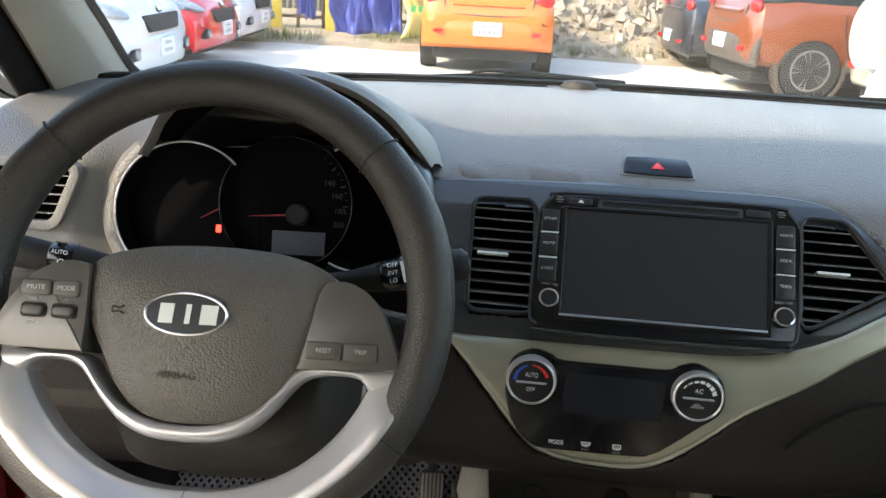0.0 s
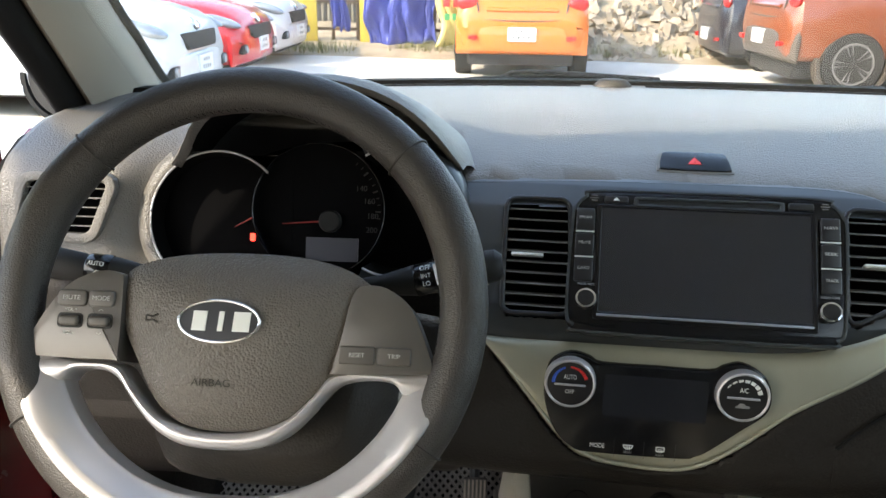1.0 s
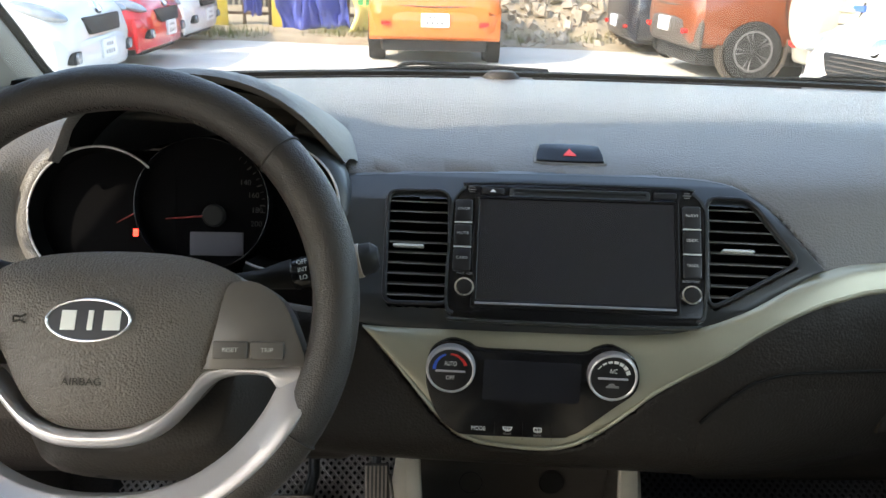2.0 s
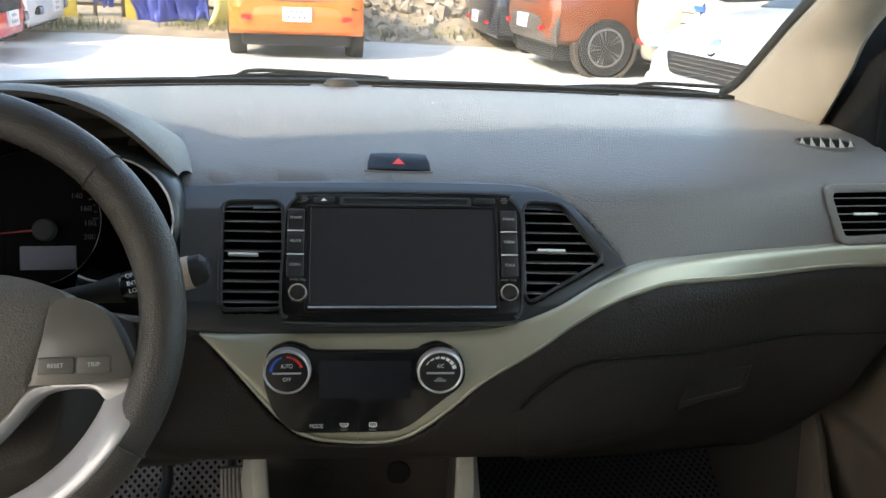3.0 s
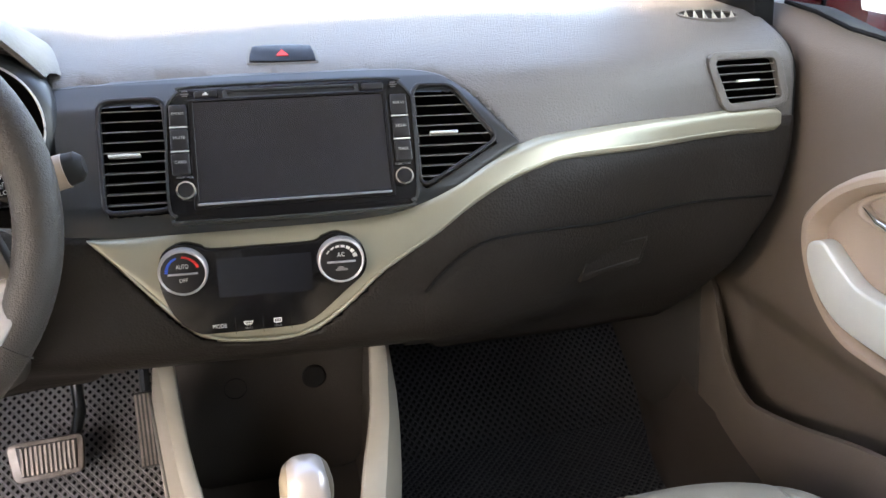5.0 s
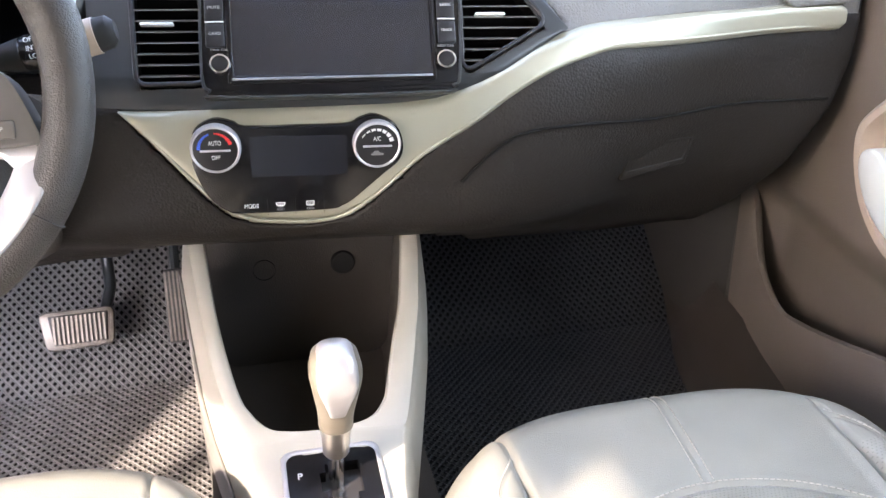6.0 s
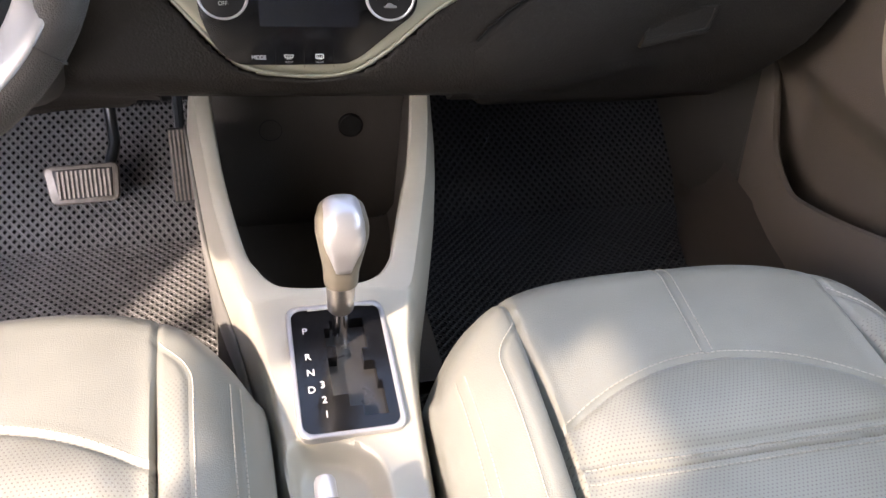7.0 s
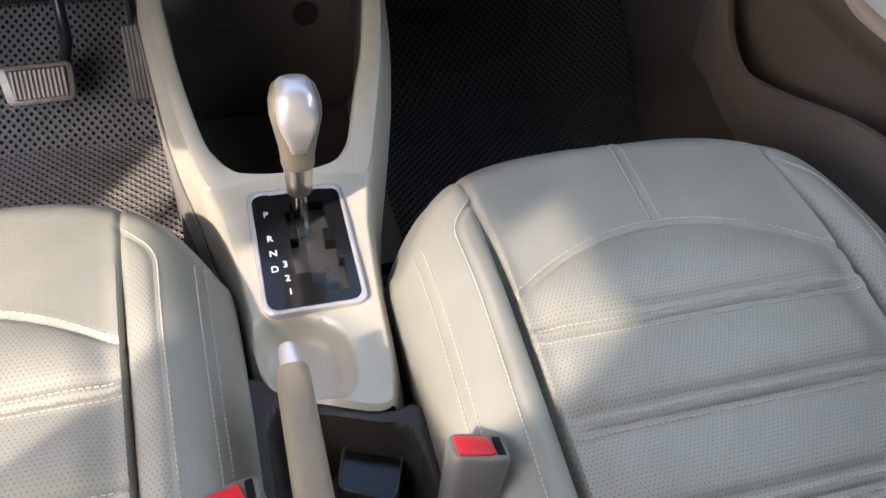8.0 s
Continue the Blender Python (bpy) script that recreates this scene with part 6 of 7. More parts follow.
box(bm, -0.72, 0.72, -0.85, -0.80, 0.2, 1.0)
structure("wall_rear", bm, LCONS, "dark luggage area wall", "wall")
for s in (-1, 1):
    for y0, y1, nm in ((0.62, 0.74, "b"), (-0.62, -0.40, "c")):
        bm = bmesh.new()
        prism(bm, [(y0 - 0.03, 0.2), (y1 + 0.03, 0.2), (y1 + 0.01, 0.98), (y1 - 0.02, 1.42), (y0 - 0.02, 1.42), (y0, 0.98)], 0.05, basis((s * 0.66 - 0.025, 0, 0), (0, 1, 0), (0, 0, 1)), 0.0)
        structure("pillar_side", bm, BEIGE, "beige side pillar trim", "pillar")
    bm = bmesh.new()
    tube(bm, [(s * 0.575, 1.60, 1.375), (s * 0.60, 1.42, 1.385), (s * 0.605, 0.9, 1.385), (s * 0.60, 0.2, 1.375), (s * 0.58, -0.6, 1.34)], 0.055, 10)
    structure("roof_rail", bm, BEIGE, "beige roof rail trim", "rail", smooth=True)
    bm = bmesh.new()
    box(bm, s * 0.70 - 0.02, s * 0.70 + 0.02, -0.85, 0.65, 0.2, 0.97)
    structure("rear_door", bm, DOORM, "brown rear door panel", "door")
    bm = bmesh.new()
    box(bm, s * 0.735 - 0.05, s * 0.735 + 0.05, -0.85, 2.45, 0.17, 0.285)
    structure("door_sill", bm, REDPAINT if s < 0 else LCONS, "red painted door sill" if s < 0 else "brown door sill trim", "sill", bevel=0.008)
    bm = bmesh.new()
    prism(bm, [(1.99, 0.2), (2.5, 0.2), (2.5, 0.90), (2.06, 0.96), (1.99, 0.93)], 0.03, basis((s * 0.74 - 0.015, 0, 0), (0, 1, 0), (0, 0, 1)), 0.0)
    structure("front_jamb", bm, REDPAINT if s < 0 else LCONS, "red painted front door jamb" if s < 0 else "brown front door jamb trim", "jamb", bevel=0.004)
    # kick panel beside the footwell
    bm = bmesh.new()
    prism(bm, [(1.93, 0.232), (2.46, 0.232), (2.46, 0.95), (2.00, 0.95), (1.98, 0.60)], 0.03, basis((s * 0.70 - 0.015, 0, 0), (0, 1, 0), (0, 0, 1)), 0.0)
    structure("kick_panel", bm, LCONS, "dark brown kick panel beside the footwell", "panel", bevel=0.01)


bm = bmesh.new()
rows = []
for y, xi, zi in ((0.9, 0.585, 0.236), (1.5, 0.598, 0.236), (1.75, 0.604, 0.236), (1.90, 0.614, 0.238), (2.0, 0.640, 0.240), (2.10, 0.678, 0.246), (2.25, 0.690, 0.340), (2.40, 0.692, 0.450)):
    k = (0.700 - xi) / 0.10
    rows.append([Vector((xi - 0.006, y, zi - 0.01)), Vector((xi, y, zi)), Vector((xi + 0.010 * k, y, zi + 0.014)), Vector((xi + 0.030 * k, y, zi + 0.030)), Vector((xi + 0.052 * k, y, zi + 0.048)), Vector((xi + 0.068 * k, y, zi + 0.085)), Vector((xi + 0.074 * k, y, zi + 0.13)), Vector((xi + 0.075 * k, y, zi + 0.15)), Vector((xi + 0.085 * k, y, zi + 0.13)), Vector((xi + 0.085 * k, y, zi - 0.01))])
loft(bm, [list(r) for r in zip(*[smooth_path(c, 4) for c in zip(*rows)])])
structure("sill_trim", bm, SILLM, "dark brown sill trim beside the passenger footwell", "trim", smooth=True)


# unseen panels added beside the driver: the upper keeps sun off wheel and dash
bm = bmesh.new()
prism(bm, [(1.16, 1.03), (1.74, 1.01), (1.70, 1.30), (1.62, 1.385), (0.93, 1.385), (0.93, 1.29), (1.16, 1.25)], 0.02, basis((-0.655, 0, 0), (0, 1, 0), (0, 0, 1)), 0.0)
structure("wall_upper_side", bm, BEIGE, "unseen panel added to keep sun off the wheel and dash", "wall")
# the lower one, also unseen, shades the rear of the console deck
bm = bmesh.new()
prism(bm, [(0.74, 0.68), (1.05, 0.68), (1.06, 1.058), (1.0, 1.085), (0.90, 1.12), (0.74, 1.16)], 0.02, basis((-0.655, 0, 0), (0, 1, 0), (0, 0, 1)), 0.0)
structure("wall_lower_side", bm, BEIGE, "unseen panel added to shade the rear of the console", "wall")
# unseen tinted rear windows; left and tailgate panes are opaque, cutting cabin light
for s in (-1, 1):
    bm = bmesh.new()
    prism(bm, [(-0.45, 0.97), (0.66, 0.97), (0.66, 1.38), (-0.42, 1.36)], 0.006, basis((s * 0.665, 0, 0), (0, 1, 0), (0, 0, 1)), 0.0)
    rw = structure("rear_window", bm, GLASSD if s < 0 else GLASST, "unseen dark rear side window", "window")
    rw.visible_shadow = s < 0
bm = bmesh.new()
prism(bm, [(-0.66, 0.98), (0.66, 0.98), (0.56, 1.40), (-0.56, 1.40)], 0.006, basis((0, -0.70, 0), (1, 0, 0), (0, 0.2, 1)), 0.0)
structure("rear_window", bm, GLASSD, "unseen opaque dark tailgate window", "window")


# ---- passenger door ----
pd = thing("passenger_door", "closed brown passenger door with a beige armrest and silver handle", "car door")


def sill_z(y):
    return lerp([(0.72, 0.965), (1.3, 0.972), (1.68, 0.982), (1.80, 0.987), (1.90, 1.004), (2.03, 1.0), (2.08, 0.985)], y)


def door_x(y, s):
    """s runs from the foot of the panel to its sill."""
    return lerp([(0, 0.700), (0.30, 0.694), (0.34, 0.690), (0.55, 0.682), (0.75, 0.680), (0.90, 0.683), (0.96, 0.690), (1.0, 0.712)], s)


bm = bmesh.new()
cols = []
for y in spread(0.72, 2.08, 110):
    top = sill_z(y)
    cols.append([bm.verts.new((door_x(y, k / 60) + 0.036 * step(0.625, 0.55, 0.27 + (top - 0.27) * (k / 60) ** 0.92) * step(1.968, 1.905, y), y, 0.27 + (top - 0.27) * (k / 60) ** 0.92)) for k in range(61)] + [bm.verts.new((0.76, y, top - 0.002)), bm.verts.new((0.77, y, top - 0.05)), bm.verts.new((0.78, y, 0.28))])
for a, b in zip(cols, cols[1:]):
    for k in range(len(a) - 1):
        bm.faces.new((a[k], a[k + 1], b[k + 1], b[k]))
bm.faces.new(cols[0])
bm.faces.new(cols[-1][::-1])
part("panel", bm, DOORM, pd, "brown grained door panel")
DM = basis((0.681, 1.5, 0.72), (0, -1, 0), (0, 0, 1))
AROUT = smooth2([(-0.272, 0.036), (-0.262, 0.066), (-0.225, 0.108), (-0.17, 0.142), (-0.10, 0.165), (0.02, 0.175), (0.20, 0.16), (0.36, 0.11), (0.42, 0.04), (0.40, -0.03), (0.30, -0.06), (0.10, -0.070), (-0.06, -0.078), (-0.12, -0.082), (-0.175, -0.078), (-0.225, -0.048), (-0.258, -0.005)], 4)
cxa, cya = 0.05, 0.045
bm = bmesh.new()
rows = []
for g, z in ((1.0, -0.004), (1.0, 0.010), (0.985, 0.020), (0.955, 0.026), (0.915, 0.026), (0.88, 0.018), (0.86, 0.006)):
    rows.append([DM @ Vector((cxa + (x - cxa) * (1 - (1 - g) * 0.75), cya + (y - cya) * (1 - (1 - g) * 1.2), z)) for x, y in AROUT])
rows.append([DM @ Vector((cxa + (x - cxa) * 0.4, cya + (y - cya) * 0.4, 0.002)) for x, y in AROUT])
rows.append([DM @ Vector((cxa, cya, 0.002)) for x, y in AROUT])
loft(bm, rows, caps=False)
bmesh.ops.remove_doubles(bm, verts=bm.verts[:], dist=1e-5)
part("armrest", bm, BEIGE2, pd, "warm beige armrest surround")
INS = smooth2([(-0.243, 0.020), (-0.232, 0.032), (-0.215, 0.033), (-0.190, 0.020), (-0.155, 0.005), (-0.10, 0.004), (0.05, 0.010), (0.20, 0.012), (0.22, -0.02), (0.20, -0.045), (0.0, -0.052), (-0.10, -0.055), (-0.165, -0.052), (-0.205, -0.035), (-0.235, -0.005)], 4)
bm = bmesh.new()
prism(bm, INS, 0.030, DM, 0.004)
ins = part("pull_insert", bm, PALE, pd, "pale silver pull handle insert", bevel=0.004)
bm = bmesh.new()
prism(bm, rrect(-0.078, -0.012, -0.035, -0.008, 0.003), 0.033, DM, 0.028)
part("window_switch", bm, DARK, ins, "black window switch", bevel=0.002)
HR = smooth2([(-0.198, 0.083), (-0.18, 0.108), (-0.13, 0.128), (-0.05, 0.135), (0.02, 0.12), (0.03, 0.09), (-0.02, 0.074), (-0.10, 0.072), (-0.17, 0.074)], 4)
bm = bmesh.new()
ring(bm, HR, [(-0.085 + (x + 0.085) * 0.90, 0.10 + (y - 0.10) * 0.80) for x, y in HR], 0.014, 0.0, DM)
part("handle_surround", bm, BEIGE2, pd, bevel=0.003)
bm = bmesh.new()
prism(bm, [(-0.085 + (x + 0.085) * 0.91, 0.10 + (y - 0.10) * 0.82) for x, y in HR], 0.004, DM, 0.0)
part("handle_recess", bm, LOWER, pd, "dark handle recess")
bm = bmesh.new()
tube(bm, [DM @ Vector(p) for p in ((-0.185, 0.092, 0.010), (-0.15, 0.086, 0.018), (-0.10, 0.083, 0.020), (-0.04, 0.083, 0.020), (0.01, 0.090, 0.012))], [0.005, 0.009, 0.0095, 0.0095, 0.006], 14, squash=0.6)
part("inner_handle", bm, CHROME, pd, "chrome inner door handle")
# door pocket: a low wall standing off the panel
bm = bmesh.new()
rim = smooth_path([(0.690, 1.985, 0.600), (0.685, 1.957, 0.585), (0.680, 1.93, 0.556), (0.676, 1.89, 0.497), (0.674, 1.855, 0.471), (0.672, 1.815, 0.459), (0.670, 1.77, 0.469), (0.666, 1.70, 0.494), (0.662, 1.56, 0.546), (0.658, 1.40, 0.56), (0.660, 1.00, 0.55), (0.690, 0.80, 0.50)], 5)
loft(bm, [[p + Vector((0.010, 0, -0.004)), p + Vector((0.004, 0, 0.002)), p + Vector((-0.003, 0, 0)), p + Vector((-0.006, 0, -0.012)), Vector((p.x + 0.004, p.y, 0.36)), Vector((p.x + 0.02, p.y, 0.26)), Vector((p.x + 0.03, p.y, 0.26)), Vector((p.x + 0.014, p.y, 0.36))] for p in rim])
part("pocket", bm, DOORM, pd, "brown moulded door pocket")
bm = bmesh.new()
tube(bm, [Vector((0.708, y, sill_z(y) + 0.004)) for y in spread(0.75, 1.93, 20)], 0.003, 6)
part("window_seal", bm, SEALM, pd, "black window seal")
bm = bmesh.new()
box(bm, 0.718, 0.722, 0.76, 1.935, 0.96, 1.38)
gl = part("window_glass", bm, GLASST, pd, "lightly tinted side window glass", smooth=False)
gl.visible_shadow = False

# red wing mirror outside the passenger window
mir = thing("wing_mirror", "red wing mirror outside the passenger window", "wing mirror", basis((0.962, 2.035, 1.006), (1, -0.47, 0), (0, 0, 1)))
bm = bmesh.new()


def mirror_outline(w, h, off=0.0, n=36):
    return [(off + w * math.copysign(abs(math.cos(a)) ** 0.6, math.cos(a)), h * math.copysign(abs(math.sin(a)) ** 0.7, math.sin(a)) * (1 - 0.12 * math.cos(a))) for a in (2 * math.pi * k / n for k in range(n))]


lay = []
for z, w, h, off in ((0.010, 0.126, 0.084, -0.030), (0.0, 0.134, 0.090, -0.032), (-0.03, 0.134, 0.090, -0.032), (-0.07, 0.112, 0.074, -0.028), (-0.10, 0.078, 0.050, -0.020), (-0.115, 0.03, 0.02, -0.010)):
    lay.append([Vector((x, y, z)) for x, y in mirror_outline(w, h, off)])
loft(bm, lay)
part("housing", bm, REDPAINT, mir, "red painted housing")
bm = bmesh.new()
ro = mirror_outline(0.088, 0.082)
ring(bm, ro, [(x * 0.93, y * 0.92) for x, y in ro], 0.018, 0.005)
part("rim", bm, DARK, mir, bevel=0.002)
bm = bmesh.new()
prism(bm, [(x * 0.92, y * 0.91) for x, y in ro], 0.0135, Matrix.Rotation(radians(-13), 4, "Y"), 0.009)
part("mirror_glass", bm, MIRROR, mir, "mirror glass", smooth=False)
bm = bmesh.new()
tube(bm, [(-0.13, -0.050, -0.03), (-0.17, -0.060, -0.05), (-0.22, -0.060, -0.09)], [0.034, 0.030, 0.034], 12, squash=0.7)
part("mirror_arm", bm, DARK, mir)

bm = bmesh.new()
cols = [[bm.verts.new((x, y, z)) for x, z in ((0.785, 0.26), (0.800, 0.34), (0.808, 0.55), (0.806, 0.80), (0.792, 0.93), (0.776, 0.962))] for y in spread(-0.85, 2.07, 12)]
for a, b in zip(cols, cols[1:]):
    for k in range(5):
        bm.faces.new((a[k], a[k + 1], b[k + 1], b[k]))
structure("body_side", bm, REDPAINT, "red painted body side of the car", "body", smooth=True).modifiers.new("thick", "SOLIDIFY").thickness = 0.004

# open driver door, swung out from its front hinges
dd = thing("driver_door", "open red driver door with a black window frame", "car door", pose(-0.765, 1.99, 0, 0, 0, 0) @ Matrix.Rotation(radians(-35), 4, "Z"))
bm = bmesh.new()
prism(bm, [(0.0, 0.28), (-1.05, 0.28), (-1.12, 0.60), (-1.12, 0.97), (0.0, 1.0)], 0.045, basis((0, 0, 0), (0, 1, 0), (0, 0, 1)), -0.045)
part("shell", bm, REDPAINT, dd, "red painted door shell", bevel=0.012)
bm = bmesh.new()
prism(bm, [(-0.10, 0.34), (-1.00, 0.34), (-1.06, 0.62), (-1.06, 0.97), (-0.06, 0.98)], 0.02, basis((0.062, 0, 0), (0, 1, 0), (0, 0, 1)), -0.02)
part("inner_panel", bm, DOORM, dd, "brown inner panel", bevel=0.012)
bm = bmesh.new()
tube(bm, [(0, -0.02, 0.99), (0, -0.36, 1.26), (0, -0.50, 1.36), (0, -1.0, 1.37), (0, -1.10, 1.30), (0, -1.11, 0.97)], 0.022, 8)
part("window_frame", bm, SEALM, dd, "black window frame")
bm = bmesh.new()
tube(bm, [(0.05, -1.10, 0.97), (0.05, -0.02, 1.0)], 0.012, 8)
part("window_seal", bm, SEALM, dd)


# ---- outside: yard, parked vehicles, fence and rubble ----
CONCRETE = material("sunlit_concrete", (0.68, 0.635, 0.55), 0.9, vary=0.10, scale=1.5, bump=0.4, bump_scale=60, stain=0.2)
DIRT = material("dry_dirt", (0.38, 0.30, 0.20), 0.95, vary=0.25, scale=3, bump=0.8, bump_scale=40, stain=0.3)
STONE = material("broken_rubble", (0.40, 0.33, 0.25), 0.9, vary=0.35, scale=5, bump=0.6, bump_scale=30, stain=0.3)
GRASS = material("dry_grass", (0.12, 0.13, 0.03), 0.9, vary=0.4, scale=20)
TARP = material("blue_tarpaulin", (0.06, 0.08, 0.33), 0.4, vary=0.2, scale=8)
YELLOW = material("yellow_board", (0.55, 0.42, 0.06), 0.5, vary=0.15, scale=4, stain=0.2)
RUST = material("rusty_steel", (0.16, 0.10, 0.06), 0.8, vary=0.3, scale=15)
TYRE = material("tyre_rubber", (0.022, 0.021, 0.020), 0.85, vary=0.2, scale=20)
ALLOY = material("alloy_wheel", (0.20, 0.195, 0.19), 0.5, metal=0.3, vary=0.05)
LAMPC = material("clear_headlamp", (0.34, 0.36, 0.38), 0.10, metal=0.4, vary=0.25, scale=14)
LAMPR = material("red_tail_lamp", (0.55, 0.02, 0.02), 0.15, vary=0.1)
CLAD = material("grey_bumper_cladding", (0.085, 0.070, 0.057), 0.65, vary=0.15, scale=4, stain=0.2)
PLATEM = material("white_number_plate", (0.72, 0.72, 0.70), 0.5, vary=0.03)
WHITEP = material("white_car_paint", (0.60, 0.60, 0.59), 0.3, vary=0.03, coat=0.5, stain=0.06)
CREAMP = material("cream_white_car_paint", (0.50, 0.46, 0.36), 0.35, vary=0.03, coat=0.4, stain=0.08)
ORANGEP = material("orange_car_paint", (0.72, 0.165, 0.02), 0.3, vary=0.03, coat=0.5)
COPPERP = material("copper_orange_car_paint", (0.20, 0.050, 0.016), 0.3, vary=0.04, coat=0.5)
BRIGHTRED = material("bright_red_car_paint", (0.60, 0.012, 0.02), 0.25, vary=0.03, coat=0.6)
NAVY = material("dark_blue_car_paint", (0.020, 0.020, 0.028), 0.3, vary=0.05, coat=0.5)

GZ = -0.14
bm = bmesh.new()
n = 40
R = [0, 2, 4, 6, 8, 10, 12, 14, 17, 22, 40, 120, 600, 2500]
prev = None
for r in R:
    cur = [bm.verts.new((r * math.cos(2 * math.pi * k / n), 6 + r * math.sin(2 * math.pi * k / n), GZ)) for k in range(n)] if r else None
    if prev is None and cur:
        bm.faces.new(cur)
    elif cur:
        for k in range(n):
            bm.faces.new((prev[k], prev[(k + 1) % n], cur[(k + 1) % n], cur[k]))
    prev = cur
structure("ground", bm, CONCRETE, "pale sunlit concrete yard", "ground")
bm = bmesh.new()
cols = []
for i in range(61):
    x = -9 + 18 * i / 60
    row = []
    for j in range(13):
        y = 13.7 + 0.15 * math.sin(x * 1.7) + 0.42 * j
        row.append(bm.verts.new((x, y, GZ + 0.004 + (0.05 * j ** 0.7 if j else 0) + 0.05 * noise.noise((x * 1.3, y * 1.3, 0)) * min(1, j))))
    cols.append(row)
for a, b in zip(cols, cols[1:]):
    for k in range(12):
        bm.faces.new((a[k], a[k + 1], b[k + 1], b[k]))
structure("dirt_verge", bm, DIRT, "dry dirt verge along the yard", "ground", smooth=True)


# unseen backdrop added behind the car, so the mirror reflects less bright sky
bm = bmesh.new()
box(bm, -30, 30, -16.4, -16.0, GZ, 4.8)
structure("wall_far", bm, material("grey_backdrop", (0.24, 0.23, 0.21), 0.9, vary=0.15, scale=1.0, stain=0.3), "unseen grey backdrop wall added behind the car to darken the mirror", "wall")


def rounded_section(hw, z0, z1, tuck, crown):
    pts = [(hw - tuck - 0.06, z0), (hw - tuck, z0 + 0.05), (hw - 0.02, z0 + 0.20), (hw, (z0 + z1) / 2), (hw - 0.03, z1 - 0.10), (hw - 0.09, z1 - 0.02), (hw - 0.20, z1 + crown * 0.5), (0, z1 + crown)]
    return pts + [(-x, z) for x, z in pts[-2::-1]]


def vehicle(name, label, category, L, W, H, paint, m, rear_spare=False, cladding=False, wheel_r=0.31, belt=0.92, hatch=True, clear=0.22):
    """A parked vehicle: local x forward from its tail, y to its left, z up."""
    c = thing(name, label, category, m)
    hw = W / 2
    zl = clear
    bm = bmesh.new()
    st = [(0.00, 0.80, zl + 0.12, belt * 0.80, 0.02), (0.04, 0.92, zl + 0.04, belt * 0.90, 0.02), (0.12, 0.98, zl, belt, 0.03), (0.5, 1.0, zl, belt + 0.02, 0.03), (L * 0.35, 1.0, zl - 0.02, belt, 0.02), (L * 0.62, 1.0, zl - 0.02, belt - 0.03, 0.02), (L * 0.74, 1.0, zl, belt - 0.04, 0.05), (L * 0.88, 0.985, zl, belt - 0.12, 0.07), (L * 0.95, 0.94, zl, belt - 0.19, 0.06), (L - 0.06, 0.86, zl + 0.02, belt - 0.27, 0.04), (L, 0.76, zl + 0.10, belt - 0.36, 0.02)]
    loft(bm, [[Vector((x, y, z)) for y, z in rounded_section(hw * w, z0, z1, 0.05, cr)] for x, w, z0, z1, cr in st])
    part("body", bm, paint, c, bevel=0.01)
    bm = bmesh.new()
    loft(bm, [[Vector((x, hw * w * u, z)) for u, z in ((-0.88, 0.16), (-0.92, zl + 0.08), (0.92, zl + 0.08), (0.88, 0.16))] for x, w in ((0.14, 0.86), (0.35, 0.92), (L - 0.35, 0.92), (L - 0.12, 0.84))])
    part("underbody", bm, TYRE, c, "dark underbody")
    for s in (-1, 1):
        bm = bmesh.new()
        loft(bm, [[Vector((x, s * hw * q, z)) for q, z in ((0.93, zl - 0.03), (1.005, zl - 0.01), (1.012, zl + 0.05), (1.004, zl + (0.13 if cladding else 0.07)), (0.95, zl + 0.12))] for x in (L * 0.17 + wheel_r + 0.04, L * 0.4, L * 0.80 - wheel_r - 0.04)])
        part("side_skirt", bm, CLAD if cladding else paint, c, "grey plastic side cladding" if cladding else "", bevel=0.006)
        for x0, x1, z1 in ((L * 0.24, L * 0.43, H - 0.16), (L * 0.45, L * 0.60, H - 0.20)):
            bm = bmesh.new()
            tube(bm, [(x0, s * hw * 0.995, belt - 0.10), (x0 + 0.02, s * hw * 1.004, zl + 0.40), (x0 + 0.10, s * hw * 1.004, zl + 0.16)], 0.006, 5)
            part("door_joint", bm, DARK, c)
            bm = bmesh.new()
            prism(bm, rrect(-0.09, 0.09, -0.014, 0.014, 0.012, 3), 0.030, basis(((x0 + x1) / 2, s * (hw - 0.012), belt - 0.16), (-s, 0, 0), (0, 0, 1)), 0.0)
            part("door_handle", bm, paint, c, bevel=0.004)
    bm = bmesh.new()
    tr = 0.10 if hatch else 0.45
    gs = [(tr, 0.90, belt), (tr + 0.28, 0.80, H - 0.10), (tr + 0.55, 0.78, H), (L * 0.45, 0.78, H), (L * 0.56, 0.77, H - 0.06), (L * 0.73, 0.86, belt - 0.01)]
    loft(bm, [[Vector((x, s * hw * w * q, z)) for s, q, z in ((-1, 1 / w * 0.90, belt - 0.02), (-1, 1, max(belt, zt - 0.10)), (-1, 0.86, zt), (1, 0.86, zt), (1, 1, max(belt, zt - 0.10)), (1, 1 / w * 0.90, belt - 0.02))] for x, w, zt in gs])
    part("windows", bm, GLASSD, c, "dark window glass", bevel=0.01)
    bm = bmesh.new()
    loft(bm, [[Vector((x, hw * w * u, H + 0.012 - 0.03 * abs(u) ** 3)) for u in spread(-1, 1, 9)] + [Vector((x, hw * w * u, H - 0.05)) for u in spread(1, -1, 9)] for x, w in ((tr + 0.45, 0.74), (tr + 0.6, 0.77), (L * 0.45, 0.77), (L * 0.53, 0.72))])
    part("roof", bm, paint, c)
